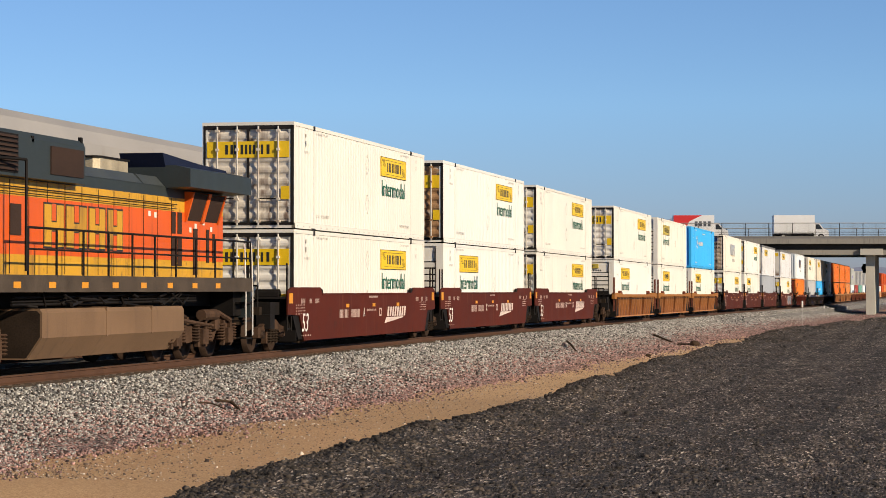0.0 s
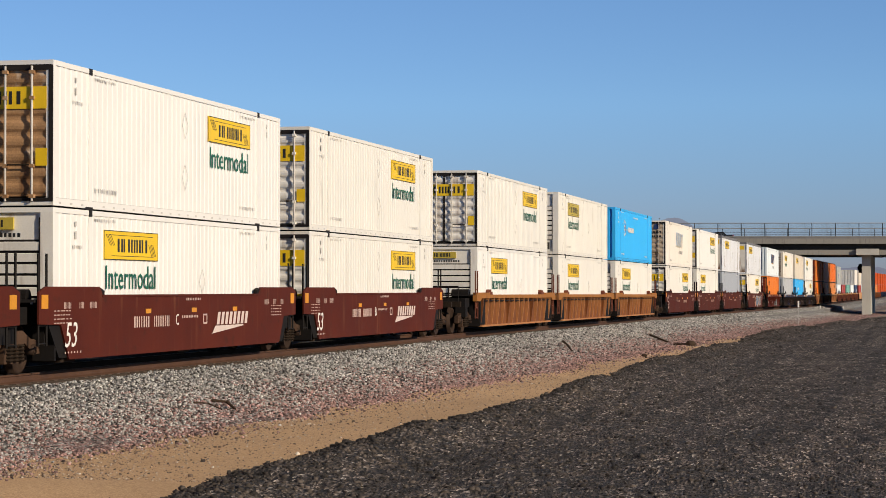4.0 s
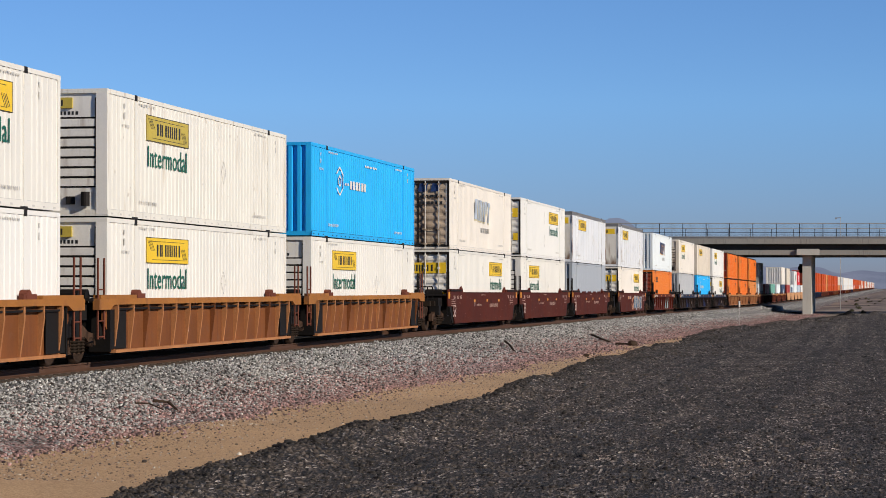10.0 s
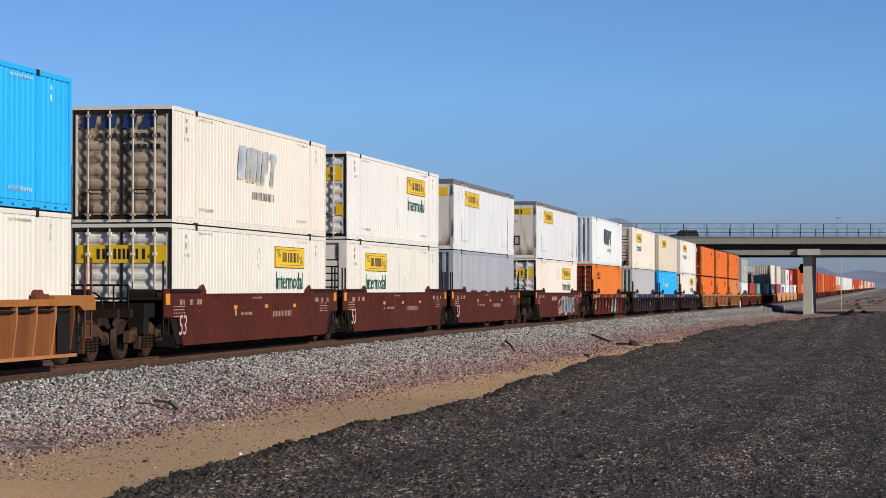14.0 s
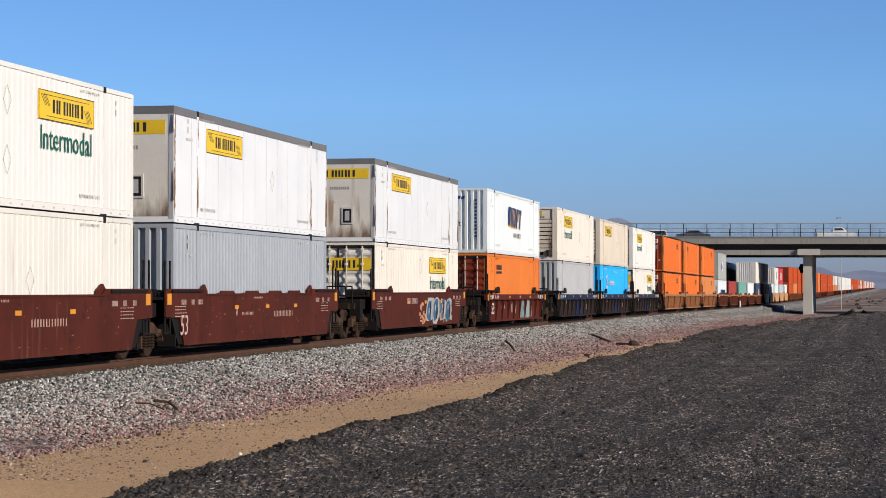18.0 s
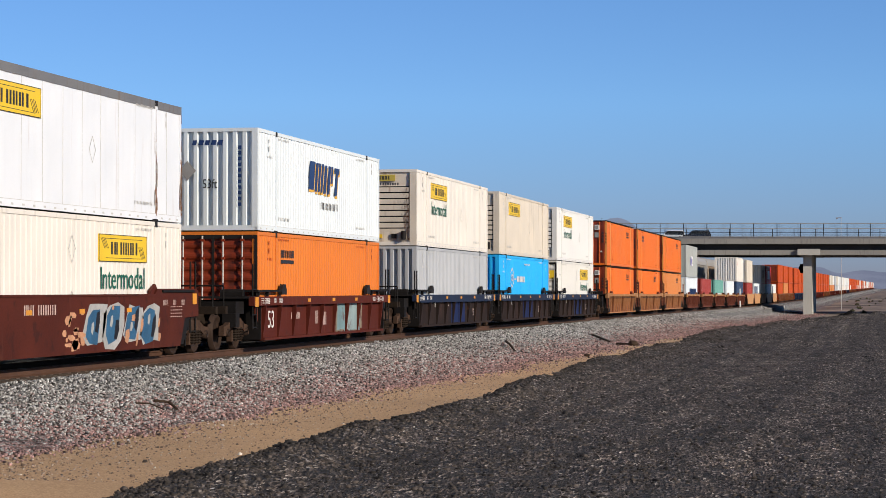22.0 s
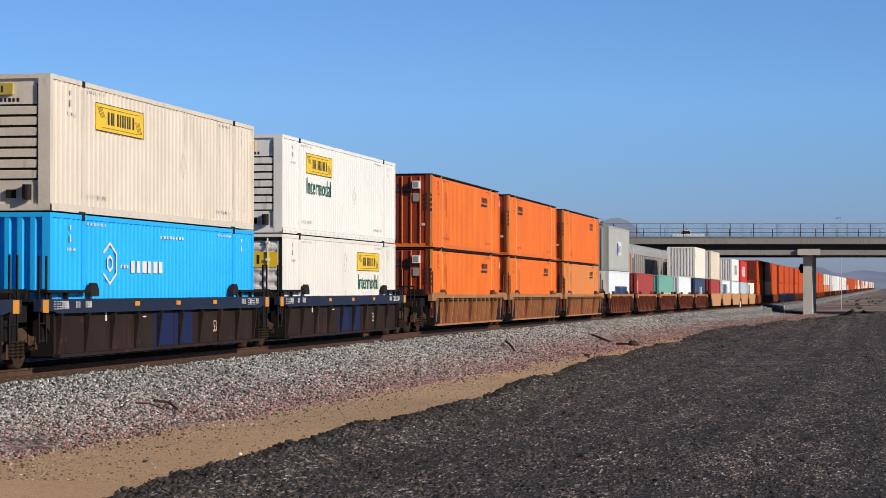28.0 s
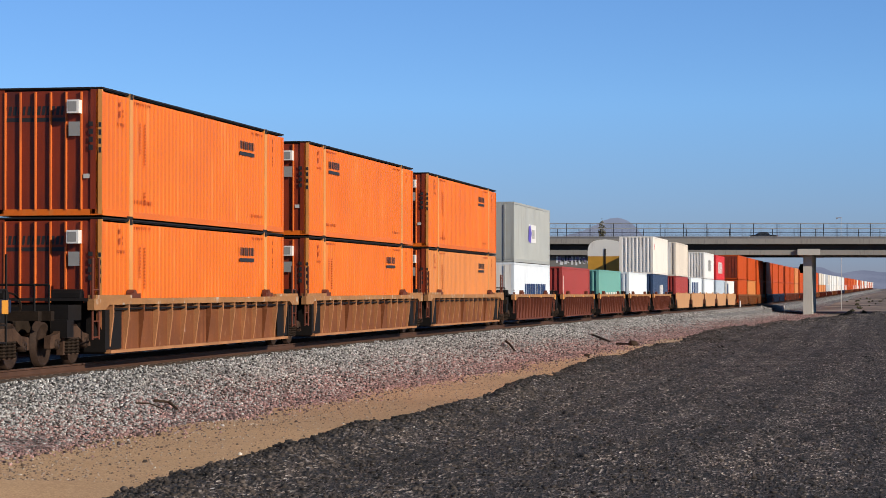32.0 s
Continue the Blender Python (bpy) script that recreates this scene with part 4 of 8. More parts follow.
def container(L=16.15, H=2.896, paint=None, end="doors", side="corr", sign=None, word=True, end_paint=None, rail_paint=None, label="", sign_mat=None, detail=2, logo=None, pitch=0.3,
              rear="plain", post_paint=None, group="containers on the train"):
    paint = paint or white_paint
    end_paint = end_paint or end_grey
    rail_paint = rail_paint or paint
    box = thing("container", label, "container", group)
    post = 2.05 if L > 14 else 0.0
    hi, lo = W2 - 0.012, W2 - (0.027 if paint in (white_paint, white_clean, white_worn, cream_paint) else 0.036)
    if side == "corr":
        near = lambda: Shape().sheet(wave(0.12, L - 0.12, pitch, lo, hi), 0.16, H - 0.1)
    else:
        near = lambda: Shape().sheet(wave(0.12, L - 0.12, 1.22, W2 - 0.014, W2 - 0.008), 0.16, H - 0.1)
    part("side_panel", shared(("side_panel", side, L, H, pitch), near, paint), paint, box)
    part("side_panel", shared(("back_panel", side, L, H), lambda: Shape().sheet([(0.1, -hi), (L - 0.1, -hi)], 0.16, H - 0.1), paint), paint, box)
    part("roof", shared(("roof", L, H), lambda: Shape().box(-W2 + 0.03, W2 - 0.03, 0.05, L - 0.05, H - 0.06, H - 0.015), rail_paint), rail_paint, box)
    part("floor", shared(("floor", L), lambda: Shape().box(-W2 + 0.03, W2 - 0.03, 0.05, L - 0.05, 0.06, 0.14), under_steel), under_steel, box)

    def frame_shape():
        s = Shape()
        for sx in (-1, 1):
            a, b = sorted((sx * W2, sx * (W2 - 0.07)))
            s.box(a, b, 0.0, L, 0.02, 0.17)
            for y in (0.0, L - 0.15):
                s.box(min(sx * W2, sx * (W2 - 0.15)), max(sx * W2, sx * (W2 - 0.15)), y, y + 0.15, 0.17, H - 0.1)
        s.box(-W2, W2, 0.0, 0.09, 0.02, 0.16).box(-W2, W2, L - 0.09, L, 0.02, 0.16)
        return s

    def top_shape():
        s = Shape()
        t = 0.2 if rail_paint is rail_grey else (0.035 if rail_paint is dark_trim else 0.1)
        for sx in (-1, 1):
            a, b = sorted((sx * (W2 + 0.002), sx * (W2 - 0.07)))
            s.box(a, b, 0.0, L, H - t, H)
        s.box(-W2, W2, -0.004, 0.1, H - t, H).box(-W2, W2, L - 0.1, L, H - t, H)
        return s
    part("frame", shared(("frame", L, H), frame_shape, paint), paint, box)
    part("top_rail", shared(("top_rail", L, H, rail_paint.name), top_shape, rail_paint), rail_paint, box)
    if post:
        pp = post_paint or paint
        hw = 0.13 if post_paint else 0.09
        pm = shared(("side_post", H), lambda: Shape().box(W2 - 0.1, W2 + 0.006, -hw, hw, 0.02, H - 0.002), pp)
        for y in (post, L - post):
            part("side_post", pm, pp, box, m=Matrix.Translation((0, y, 0)))
    if post and detail > 1:
        sl = {blue_paint: mark_blue, orange_paint: mark_red, orange_dull: mark_red, orange_mid: mark_red}.get(paint, mark_tint)
        mk = {blue_paint: mark_white, orange_paint: mark_rust, orange_dull: mark_rust, orange_mid: mark_rust}.get(paint, mark_tint)
        sock = shared("lifting_socket", lambda: Shape().box(W2 - 0.05, W2 + 0.012, -0.09, 0.09, -0.13, 0.005), dark_trim)
        foot = shared("stacking_foot", lambda: Shape().box(W2 - 0.25, W2 + 0.008, -0.28, 0.13, -0.015, 0.05), dark_trim)
        for y in (post, L - post):
            part("lifting_socket", sock, dark_trim, box, "dark lifting socket", m=Matrix.Translation((0, y, H)))
            part("stacking_foot", foot, dark_trim, box, "dark stacking foot", m=Matrix.Translation((0, y, 0)))

        def slots():
            s = Shape()
            for i in range(26):
                y = 0.35 + i * (L - 0.7) / 25
                if min(abs(y - post), abs(y - L + post)) > 0.2:
                    s.box(W2, W2 + 0.004, y - 0.06, y + 0.06, 0.06, 0.1)
            return s.box(W2 - 0.02, W2 + 0.001, 0.16, L - 0.16, 0.168, 0.18)
        if paint not in (orange_paint, orange_mid, orange_dull):
            part("rail_slots", shared(("rail_slots", L), slots, sl), sl, box)["kind"] = "stuff"

        def stencil():
            s = Shape()
            bars(s, W2 + 0.001, 2.3, 3.6, 2.68, 2.74, 14, 1, 0.6)
            bars(s, W2 + 0.001, L - 3.6, L - 2.3, 2.66, 2.72, 14, 2, 0.6)
            bars(s, W2 + 0.001, 2.3, 3.7, 0.36, 0.45, 13, 3, 0.62)
            bars(s, W2 + 0.001, L - 3.7, L - 2.3, 0.36, 0.44, 13, 4, 0.62)
            bars(s, W2 + 0.001, 1.05, 1.65, 2.1, 2.17, 7, 5, 0.6)
            s.box(W2, W2 + 0.004, 1.2, 1.28, 2.3, 2.45).box(W2, W2 + 0.004, 1.2, 1.28, 2.55, 2.65)
            s.box(W2, W2 + 0.004, L - 1.3, L - 1.22, 2.3, 2.45).box(W2, W2 + 0.004, L - 1.3, L - 1.22, 2.55, 2.65)
            return s
        part("stencil_writing", shared(("stencil_writing", L), stencil, mk), mk, box, "small stencilled marks")
    e = -0.002
    if end == "doors":
        for x0, x1 in ((-1.2, -0.03), (0.03, 1.2)):
            prof, n = [], 8
            for i in range(n):
                z = 0.2 + i * (H - 0.42) / n
                p = (H - 0.42) / n
                prof += [(z, 0.04), (z + 0.12 * p, 0.036), (z + 0.3 * p, 0.008), (z + 0.5 * p, 0.0), (z + 0.7 * p, 0.008), (z + 0.88 * p, 0.036)]
            prof.append((H - 0.2, 0.04))
            part("door", shared(("door", x0, H), lambda: fold(prof, x0, x1), end_paint), end_paint, box, "ribbed steel door")
        part("door_seal", shared(("door_seal", H), lambda: Shape().box(-0.035, 0.035, -0.01, 0.06, 0.15, H - 0.15).box(-1.26, -1.2, -0.01, 0.07, 0.15, H - 0.15).box(1.2, 1.29, -0.012, 0.07, 0.1, H - 0.1)
                                 .box(-1.26, 1.26, -0.012, 0.06, H - 0.2, H - 0.09).box(-1.26, 1.26, -0.012, 0.06, 0.1, 0.17), dark_trim), dark_trim, box)
        rod = shared(("lock_rod", H), lambda: Shape().tube((0, -0.048, 0.1), (0, -0.048, H - 0.12), 0.026, 8), rod_white)
        cleat = shared("rod_cleat", lambda: Shape().box(-0.05, 0.05, -0.08, 0.03, -0.035, 0.035), end_paint)
        for x in (-0.86, -0.3, 0.3, 0.86):
            r_ = part("lock_rod", rod, rod_white, box, "white painted lock rod", m=Matrix.Translation((x, 0, 0)))
            if detail > 1:
                for z in (0.2, 0.8, H - 0.75, H - 0.24):
                    part("rod_cleat", cleat, end_paint, r_, m=Matrix.Translation((0, 0, z)))
        handle = shared("door_handle", lambda: Shape().tube((-0.25, -0.07, 0), (0.22, -0.07, 0), 0.018, 6), under_steel)
        for x in (-0.6, 0.6):
            part("door_handle", handle, under_steel, box, m=Matrix.Translation((x, 0, 0.82)))
        if sign is not None and detail > 1:
            part("door_sign", shared("door_sign", lambda: Shape().box(-1.16, 1.16, -0.022, -0.016, 1.93, 2.37), sign_yellow), sign_yellow, box, "yellow sign sheet with black bars")
            part("door_sign_writing", shared("door_sign_writing", lambda: end_stems(Shape(), -0.022, -0.68, 0.68, 2.02, 2.28), mark_black), mark_black, box)
            part("notice_plate", shared("notice_plate", lambda: Shape().box(0.93, 1.17, -0.022, -0.016, 0.8, 1.15), sign_yellow), sign_yellow, box, "small yellow notice plate")
    elif end == "slats":
        part("end_wall", shared(("end_wall", H), lambda: Shape().box(-1.2, 1.2, 0.05, 0.08, 0.1, H - 0.05), end_paint), end_paint, box)
        # dark sheet and side strip paint the shade in the slat gaps
        part("slat_recess", shared("slat_recess", lambda: Shape().box(-1.03, 1.03, 0.044, 0.052, 0.66, 2.26).box(1.0, 1.04, 0.0, 0.05, 0.66, 2.7), dark_trim), dark_trim, box, "dark sheet painting the shade behind the slats")
        part("end_post", shared(("end_post", H), lambda: Shape().box(1.03, 1.293, -0.004, 0.06, 0.05, H - 0.1), end_paint), end_paint, box)
        part("end_post", shared(("end_post2", H), lambda: Shape().box(-1.293, -1.03, -0.004, 0.06, 0.05, H - 0.1), end_paint), end_paint, box)
        slat = shared("slat", lambda: Shape().plate([(0.043, -0.085), (0.012, -0.085), (0.004, 0.075), (0.043, 0.088)], -1.03, 0.99), end_paint)
        for i in range(7):
            part("slat", slat, end_paint, box, m=Matrix.Translation((0, 0, 0.78 + i * 0.225)))
        part("end_word_writing", shared("end_word", lambda: end_bars(Shape(), 0.049, -0.5, 0.62, 2.31, 2.39, 12, 6, 0.35), mark_black), mark_black, box, "small dark word as bars")
        part("vent_box", shared("vent_box", lambda: Shape().lathe([(0.24, 0.0), (0.24, 0.1), (0.56, 0.1), (0.56, 0.0)], 2, (0.8, -0.06, 0), 12), dark_trim), dark_trim, box, "black vent cylinder")
        part("notice_plate", shared("slat_notice", lambda: Shape().box(-0.16, -0.04, -0.0, 0.05, 0.3, 0.44), sign_yellow), sign_yellow, box, "small yellow notice plate")
        part("hatch", shared("hatch", lambda: Shape().box(0.32, 0.52, -0.012, 0.05, 0.28, 0.46), dark_trim), dark_trim, box)
        part("end_sign", shared("end_sign", lambda: Shape().box(-0.6, 0.46, -0.014, 0.05, 2.46, 2.70), sign_mat or sign_olive), sign_mat or sign_olive, box, "yellow end sign with black bars")
        part("end_sign_writing", shared("end_sign_writing", lambda: end_stems(Shape(), -0.014, -0.4, 0.28, 2.51, 2.65), mark_black), mark_black, box)
    elif end == "corr":
        part("end_wall", shared(("corr_wall", H), lambda: Shape().sheet(wave(-1.14, 1.14, 0.27, 0.11, 0.005), 0.16, H - 0.1, axis=0), end_paint), end_paint, box, "deeply corrugated end wall")
        for sx in (-1, 1):
            part("end_post", shared(("corr_post", H, sx), lambda: Shape().box(min(sx * 1.12, sx * 1.293), max(sx * 1.12, sx * 1.293), -0.004, 0.1, 0.1, H - 0.1), paint), paint, box)
    elif end == "plain":
        part("end_wall", shared(("flat_wall", H), lambda: Shape().box(-1.2, 1.2, 0.0, 0.05, 0.16, H - 0.2), end_paint), end_paint, box, "flat stained end wall")
        for sx in (-1, 1):
            part("end_post", shared(("flat_post", H, sx), lambda: Shape().box(min(sx * 1.17, sx * 1.293), max(sx * 1.17, sx * 1.293), -0.006, 0.08, 0.1, H - 0.2), grey_paint), grey_paint, box)
        part("end_sign", shared("flat_sign", lambda: Shape().box(-1.1, 1.08, -0.008, 0.0, 2.2, 2.55), sign_yellow), sign_yellow, box, "yellow end sign with black bars")
        part("end_sign_writing", shared("flat_sign_writing", lambda: end_stems(Shape(), -0.008, -0.72, 0.66, 2.26, 2.49), mark_black), mark_black, box)
        part("hatch_frame", shared("hatch_frame", lambda: Shape().box(0.12, 0.52, -0.03, 0.0, 0.62, 1.2), mark_tint), mark_tint, box, "pale hatch frame")
        part("hatch_cover", shared("hatch_cover", lambda: Shape().box(0.17, 0.47, -0.034, -0.028, 0.67, 1.15), dark_trim), dark_trim, box, "dark hatch opening")
        part("hatch_lid", shared("hatch_lid", lambda: Shape().box(0.24, 0.40, -0.042, -0.03, 0.74, 1.08), grey_paint), grey_paint, box)
        runs(box, 31)
        part("number_writing", shared("number_writing", lambda: end_bars(Shape(), -0.0, -0.3, 0.4, 1.82, 1.92, 9, 10), mark_grey), mark_grey, box)
    elif end == "ribs":
        part("end_wall", shared(("rib_wall", H), lambda: Shape().box(-1.2, 1.2, 0.03, 0.07, 0.12, H - 0.08), end_paint), end_paint, box)
        rib = shared(("end_rib", H), lambda: Shape().plate([(-0.028, 0.03), (-0.014, -0.022), (0.014, -0.022), (0.028, 0.03)], 0.15, H - 0.1, axis=2), rib_orange)
        for i in range(6):
            part("end_rib", rib, rib_orange, box, m=Matrix.Translation((-1.0 + i * 0.36, 0, 0)))
        for sx in (-1, 1):
            part("end_post", shared(("rib_post", H, sx), lambda: Shape().box(min(sx * 1.2, sx * 1.293), max(sx * 1.2, sx * 1.293), -0.004, 0.06, 0.05, H - 0.05), post_orange), post_orange, box)
            part("end_post", shared(("rib_side", H, sx), lambda: Shape().box(min(sx * 1.02, sx * 1.2), max(sx * 1.02, sx * 1.2), 0.0, 0.06, 0.05, H - 0.05), end_paint), end_paint, box)
        part("sensor_box", shared("sensor_box", lambda: Shape().box(0.54, 0.82, -0.22, 0.03, 2.3, 2.6), end_grey), end_grey, box, "pale grey electronics box")
        part("sensor_lid", shared("sensor_lid", lambda: Shape().box(0.57, 0.77, -0.226, -0.218, 2.34, 2.56), mark_grey), mark_grey, box)
        part("number_writing", shared("rib_number", lambda: Shape().box(0.98, 1.08, -0.008, -0.001, 2.02, 2.12).box(0.98, 1.08, -0.008, -0.001, 1.84, 1.96).box(0.98, 1.08, -0.008, -0.001, 1.66, 1.78).box(0.98, 1.08, -0.008, -0.001, 1.48, 1.6)
                                       .box(1.215, 1.275, -0.008, -0.001, 2.0, 2.1).box(1.215, 1.275, -0.008, -0.001, 1.82, 1.94).box(1.215, 1.275, -0.008, -0.001, 1.62, 1.74).box(1.215, 1.275, -0.008, -0.001, 1.42, 1.54), mark_black), mark_black, box, "column of black marks as bars")
        part("seal_plate", shared("seal_plate", lambda: Shape().box(0.86, 1.0, -0.012, -0.001, 0.85, 0.95), mark_tint), mark_tint, box)
        part("notice_plate", shared("rib_notice", lambda: Shape().box(0.52, 0.78, -0.04, -0.03, 1.8, 2.12), mark_grey), mark_grey, box, "grey notice plate")
        part("logo_writing", shared("rib_logo", lambda: end_bars(Shape(), 0.029, -1.05, 0.42, 2.28, 2.48, 13, 12, 0.35, 0.15).box(-1.05, 0.42, 0.026, 0.029, 2.13, 2.22), mark_black), mark_black, box, "black bars of a faded name")
    elif end == "flatdoors":
        part("end_wall", shared(("fd_wall", H), lambda: Shape().box(-1.2, 1.2, 0.0, 0.06, 0.12, H - 0.1), end_paint), end_paint, box)
        rod = shared(("lock_rod", H), lambda: Shape().tube((0, -0.05, 0.1), (0, -0.05, H - 0.12), 0.019, 8), galv)
        for x in (-0.86, -0.3, 0.3, 0.86):
            part("lock_rod", rod, galv, box, m=Matrix.Translation((x, 0, 0)))
    part("rear_wall", shared(("rear_wall", H), lambda: Shape().box(-1.2, 1.2, L - 0.06, L - 0.02, 0.12, H - 0.1), end_paint), end_paint, box)
    if sign in ("far", "near"):
        y0 = 9.95 if sign == "far" else 2.85
        z0 = 1.9
        sign_on_side(box, y0, z0, 3.42, 0.62, sign_mat)
        def diamonds():
            s = Shape()
            for yc, zc in ((9.5, 1.45),) if sign == "near" else ((8.2, 2.15), (8.2, 0.95)):
                for (p, q), (a_, b_) in zip(((-0.22, 0), (0, 0.3), (0.22, 0), (0, -0.3)), ((0, 0.3), (0.22, 0), (0, -0.3), (-0.22, 0))):
                    s.plate([(yc + p, zc + q), (yc + a_, zc + b_), (yc + a_ * 0.95, zc + b_ * 0.95), (yc + p * 0.95, zc + q * 0.95)], W2 - 0.004, W2 + 0.002)
            return s
        if detail > 1:
            part("placard_holder", shared(("placard_holder", sign), diamonds, mark_tint), mark_tint, box, "faint diamond placard outlines")
        if word:
            part("word", lettering("Intermodal", 0.5, 3.15, mark_green, None), mark_green, box, "dark green lettering", m=Matrix.Translation((W2 + 0.001, y0 + 0.12, z0 - 0.62)))
    if side == "sheet":
        seam = shared(("seam", H), lambda: Shape().box(W2 - 0.02, W2 - 0.003, -0.009, 0.009, 0.17, H - 0.2), mark_tint)
        for i in range(1, 13):
            part("seam", seam, mark_tint, box, m=Matrix.Translation((0, 0.3 + i * 1.22, 0)))
    if logo:
        logo(box)
    return box


def slanted_logo(box, mat=None, edge=None):
    """A large leaning dark blue name with an orange lower edge, as plain slanted bars, and a small grey word as bars."""
    sh, ed = Shape(), Shape()
    y, k = 5.9, 0.26
    for w, z0, z1, gap in ((0.66, 1.42, 2.3, 0.16), (0.26, 1.38, 2.28, 0.1), (0.26, 1.38, 2.28, 0.1), (0.26, 1.38, 2.28, 0.16), (0.3, 1.36, 2.26, 0.2), (0.3, 1.36, 2.26, 0.06), (0.26, 1.72, 2.26, 0.22), (0.16, 2.06, 2.24, 0.0), (0.3, 1.34, 2.24, 0.0), (0.18, 2.05, 2.24, 0.0)):
        q = [(y + k * (z - 1.45) + d, z) for z, d in ((z0, 0), (z0, w), (z1, w), (z1, 0))]
        sh.plate(q, W2 + 0.002, W2 + 0.006)
        ed.plate([(a + 0.07, z - 0.07) for a, z in q], W2 - 0.002, W2 + 0.003)
        y += w + gap
    part("logo_edge", ed, edge or logo_orange, box, "orange edge of the logo")
    part("logo_shape", sh, mat or mark_blue, box, "leaning blue logo bars")
    part("word", bars(Shape(), W2 + 0.001, 7.5, 9.9, 0.86, 1.08, 13, 4, 0.55), mark_grey, box, "small grey word as bars")


logo_orange = surf("orange lettering edge", (0.72, 0.38, 0.05), 0.5, var=0.1, bump=0)


def faded_logo(box):
    slanted_logo(box, logo_faded, sign_pale)
    ends = Shape()
    for i in range(4):
        ends.plate([(-1.05 + i * 0.52, 2.35), (-0.7 + i * 0.52, 2.35), (-0.62 + i * 0.52, 2.68), (-0.97 + i * 0.52, 2.68)], -0.022, -0.018, axis=1)
    part("logo_shape", ends, mark_blue, box, "slanted blue logo blocks on the doors")
    part("number_writing", end_bars(end_bars(Shape(), -0.018, -0.6, 1.05, 2.1, 2.22, 9, 4), -0.018, 0.05, 1.05, 1.82, 1.95, 6, 6), mark_black, box)


sign_pale = surf("faded pale yellow lettering", (0.62, 0.53, 0.30), 0.5, var=0.1, scale=2.0, bump=0)


def hex_logo(box):
    sh = Shape()
    c = (3.85, 1.86)
    pts = [(math.sin(i * math.pi / 3), math.cos(i * math.pi / 3)) for i in range(6)]
    for r0, r1, skip in ((0.42, 0.49, 4), (0.13, 0.2, 9)):
        for i in range(6):
            if i == skip:
                continue
            (a, b), (p, q) = pts[i], pts[(i + 1) % 6]
            sh.plate([(c[0] + a * r0 * 1.15, c[1] + b * r0), (c[0] + p * r0 * 1.15, c[1] + q * r0), (c[0] + p * r1 * 1.15, c[1] + q * r1), (c[0] + a * r1 * 1.15, c[1] + b * r1)], W2, W2 + 0.004)
    for i in range(3):
        sh.box(W2, W2 + 0.004, 4.6 + 0.22 * i, 4.72 + 0.22 * i, 1.76, 1.84)
    bars(sh, W2 + 0.001, 5.35, 7.9, 1.66, 1.94, 6, 7, 0.22)
    bars(sh, W2 + 0.001, 7.6, 9.6, 2.5, 2.57, 8, 8)
    part("logo_writing", sh, mark_white, box, "white hexagon logo and bars")


def small_name(box, far=True):
    y = 11.4 if far else 2.6
    part("name_writing", bars(Shape(), W2 + 0.001, y, y + 1.55, 2.2, 2.42, 12, 3, 0.42).box(W2, W2 + 0.004, y, y + 1.5, 2.03, 2.13), mark_black, box, "small black name as bars")
    if not far:
        return
    cols_ = Shape()
    for k, (yc, z0, z1, n) in enumerate(((2.75, 1.55, 2.3, 10), (3.1, 1.3, 2.3, 13), (3.1, 0.35, 0.7, 4), (1.45, 2.3, 2.55, 2), (14.9, 1.9, 2.2, 3))):
        for i in range(n):
            z = z0 + (z1 - z0) * i / n
            cols_.box(W2, W2 + 0.004, yc - 0.04, yc + 0.03, z, z + 0.5 * (z1 - z0) / n)
    part("number_writing", cols_, mark_rust, box, "columns of small dark red marks")


def near_name(box):
    small_name(box, False)


def panel_logo(box):
    p = part("logo_panel", Shape().box(W2 - 0.02, W2 + 0.004, 4.9, 7.2, 1.05, 1.95), white_clean, box, "white logo panel")
    part("logo_mark", Shape().plate([(4.6, 1.15), (5.3, 1.0), (5.7, 1.5), (5.2, 1.95), (4.7, 1.8)], W2 + 0.004, W2 + 0.008), surf("violet mark", (0.12, 0.08, 0.45), 0.5), p)
    part("logo_writing", bars(Shape(), W2 + 0.004, 5.9, 7.0, 1.25, 1.7, 4, 6), mark_grey, p)


def big_bars(mat, y0, y1, z0, z1, n, seed=3, words="large name as bars"):
    def put(box):
        part("name_writing", bars(Shape(), W2 + 0.001, y0, y1, z0, z1, n, seed, 0.3), mat, box, words)
    return put


# ---------- well cars ----------
WR = 0.483


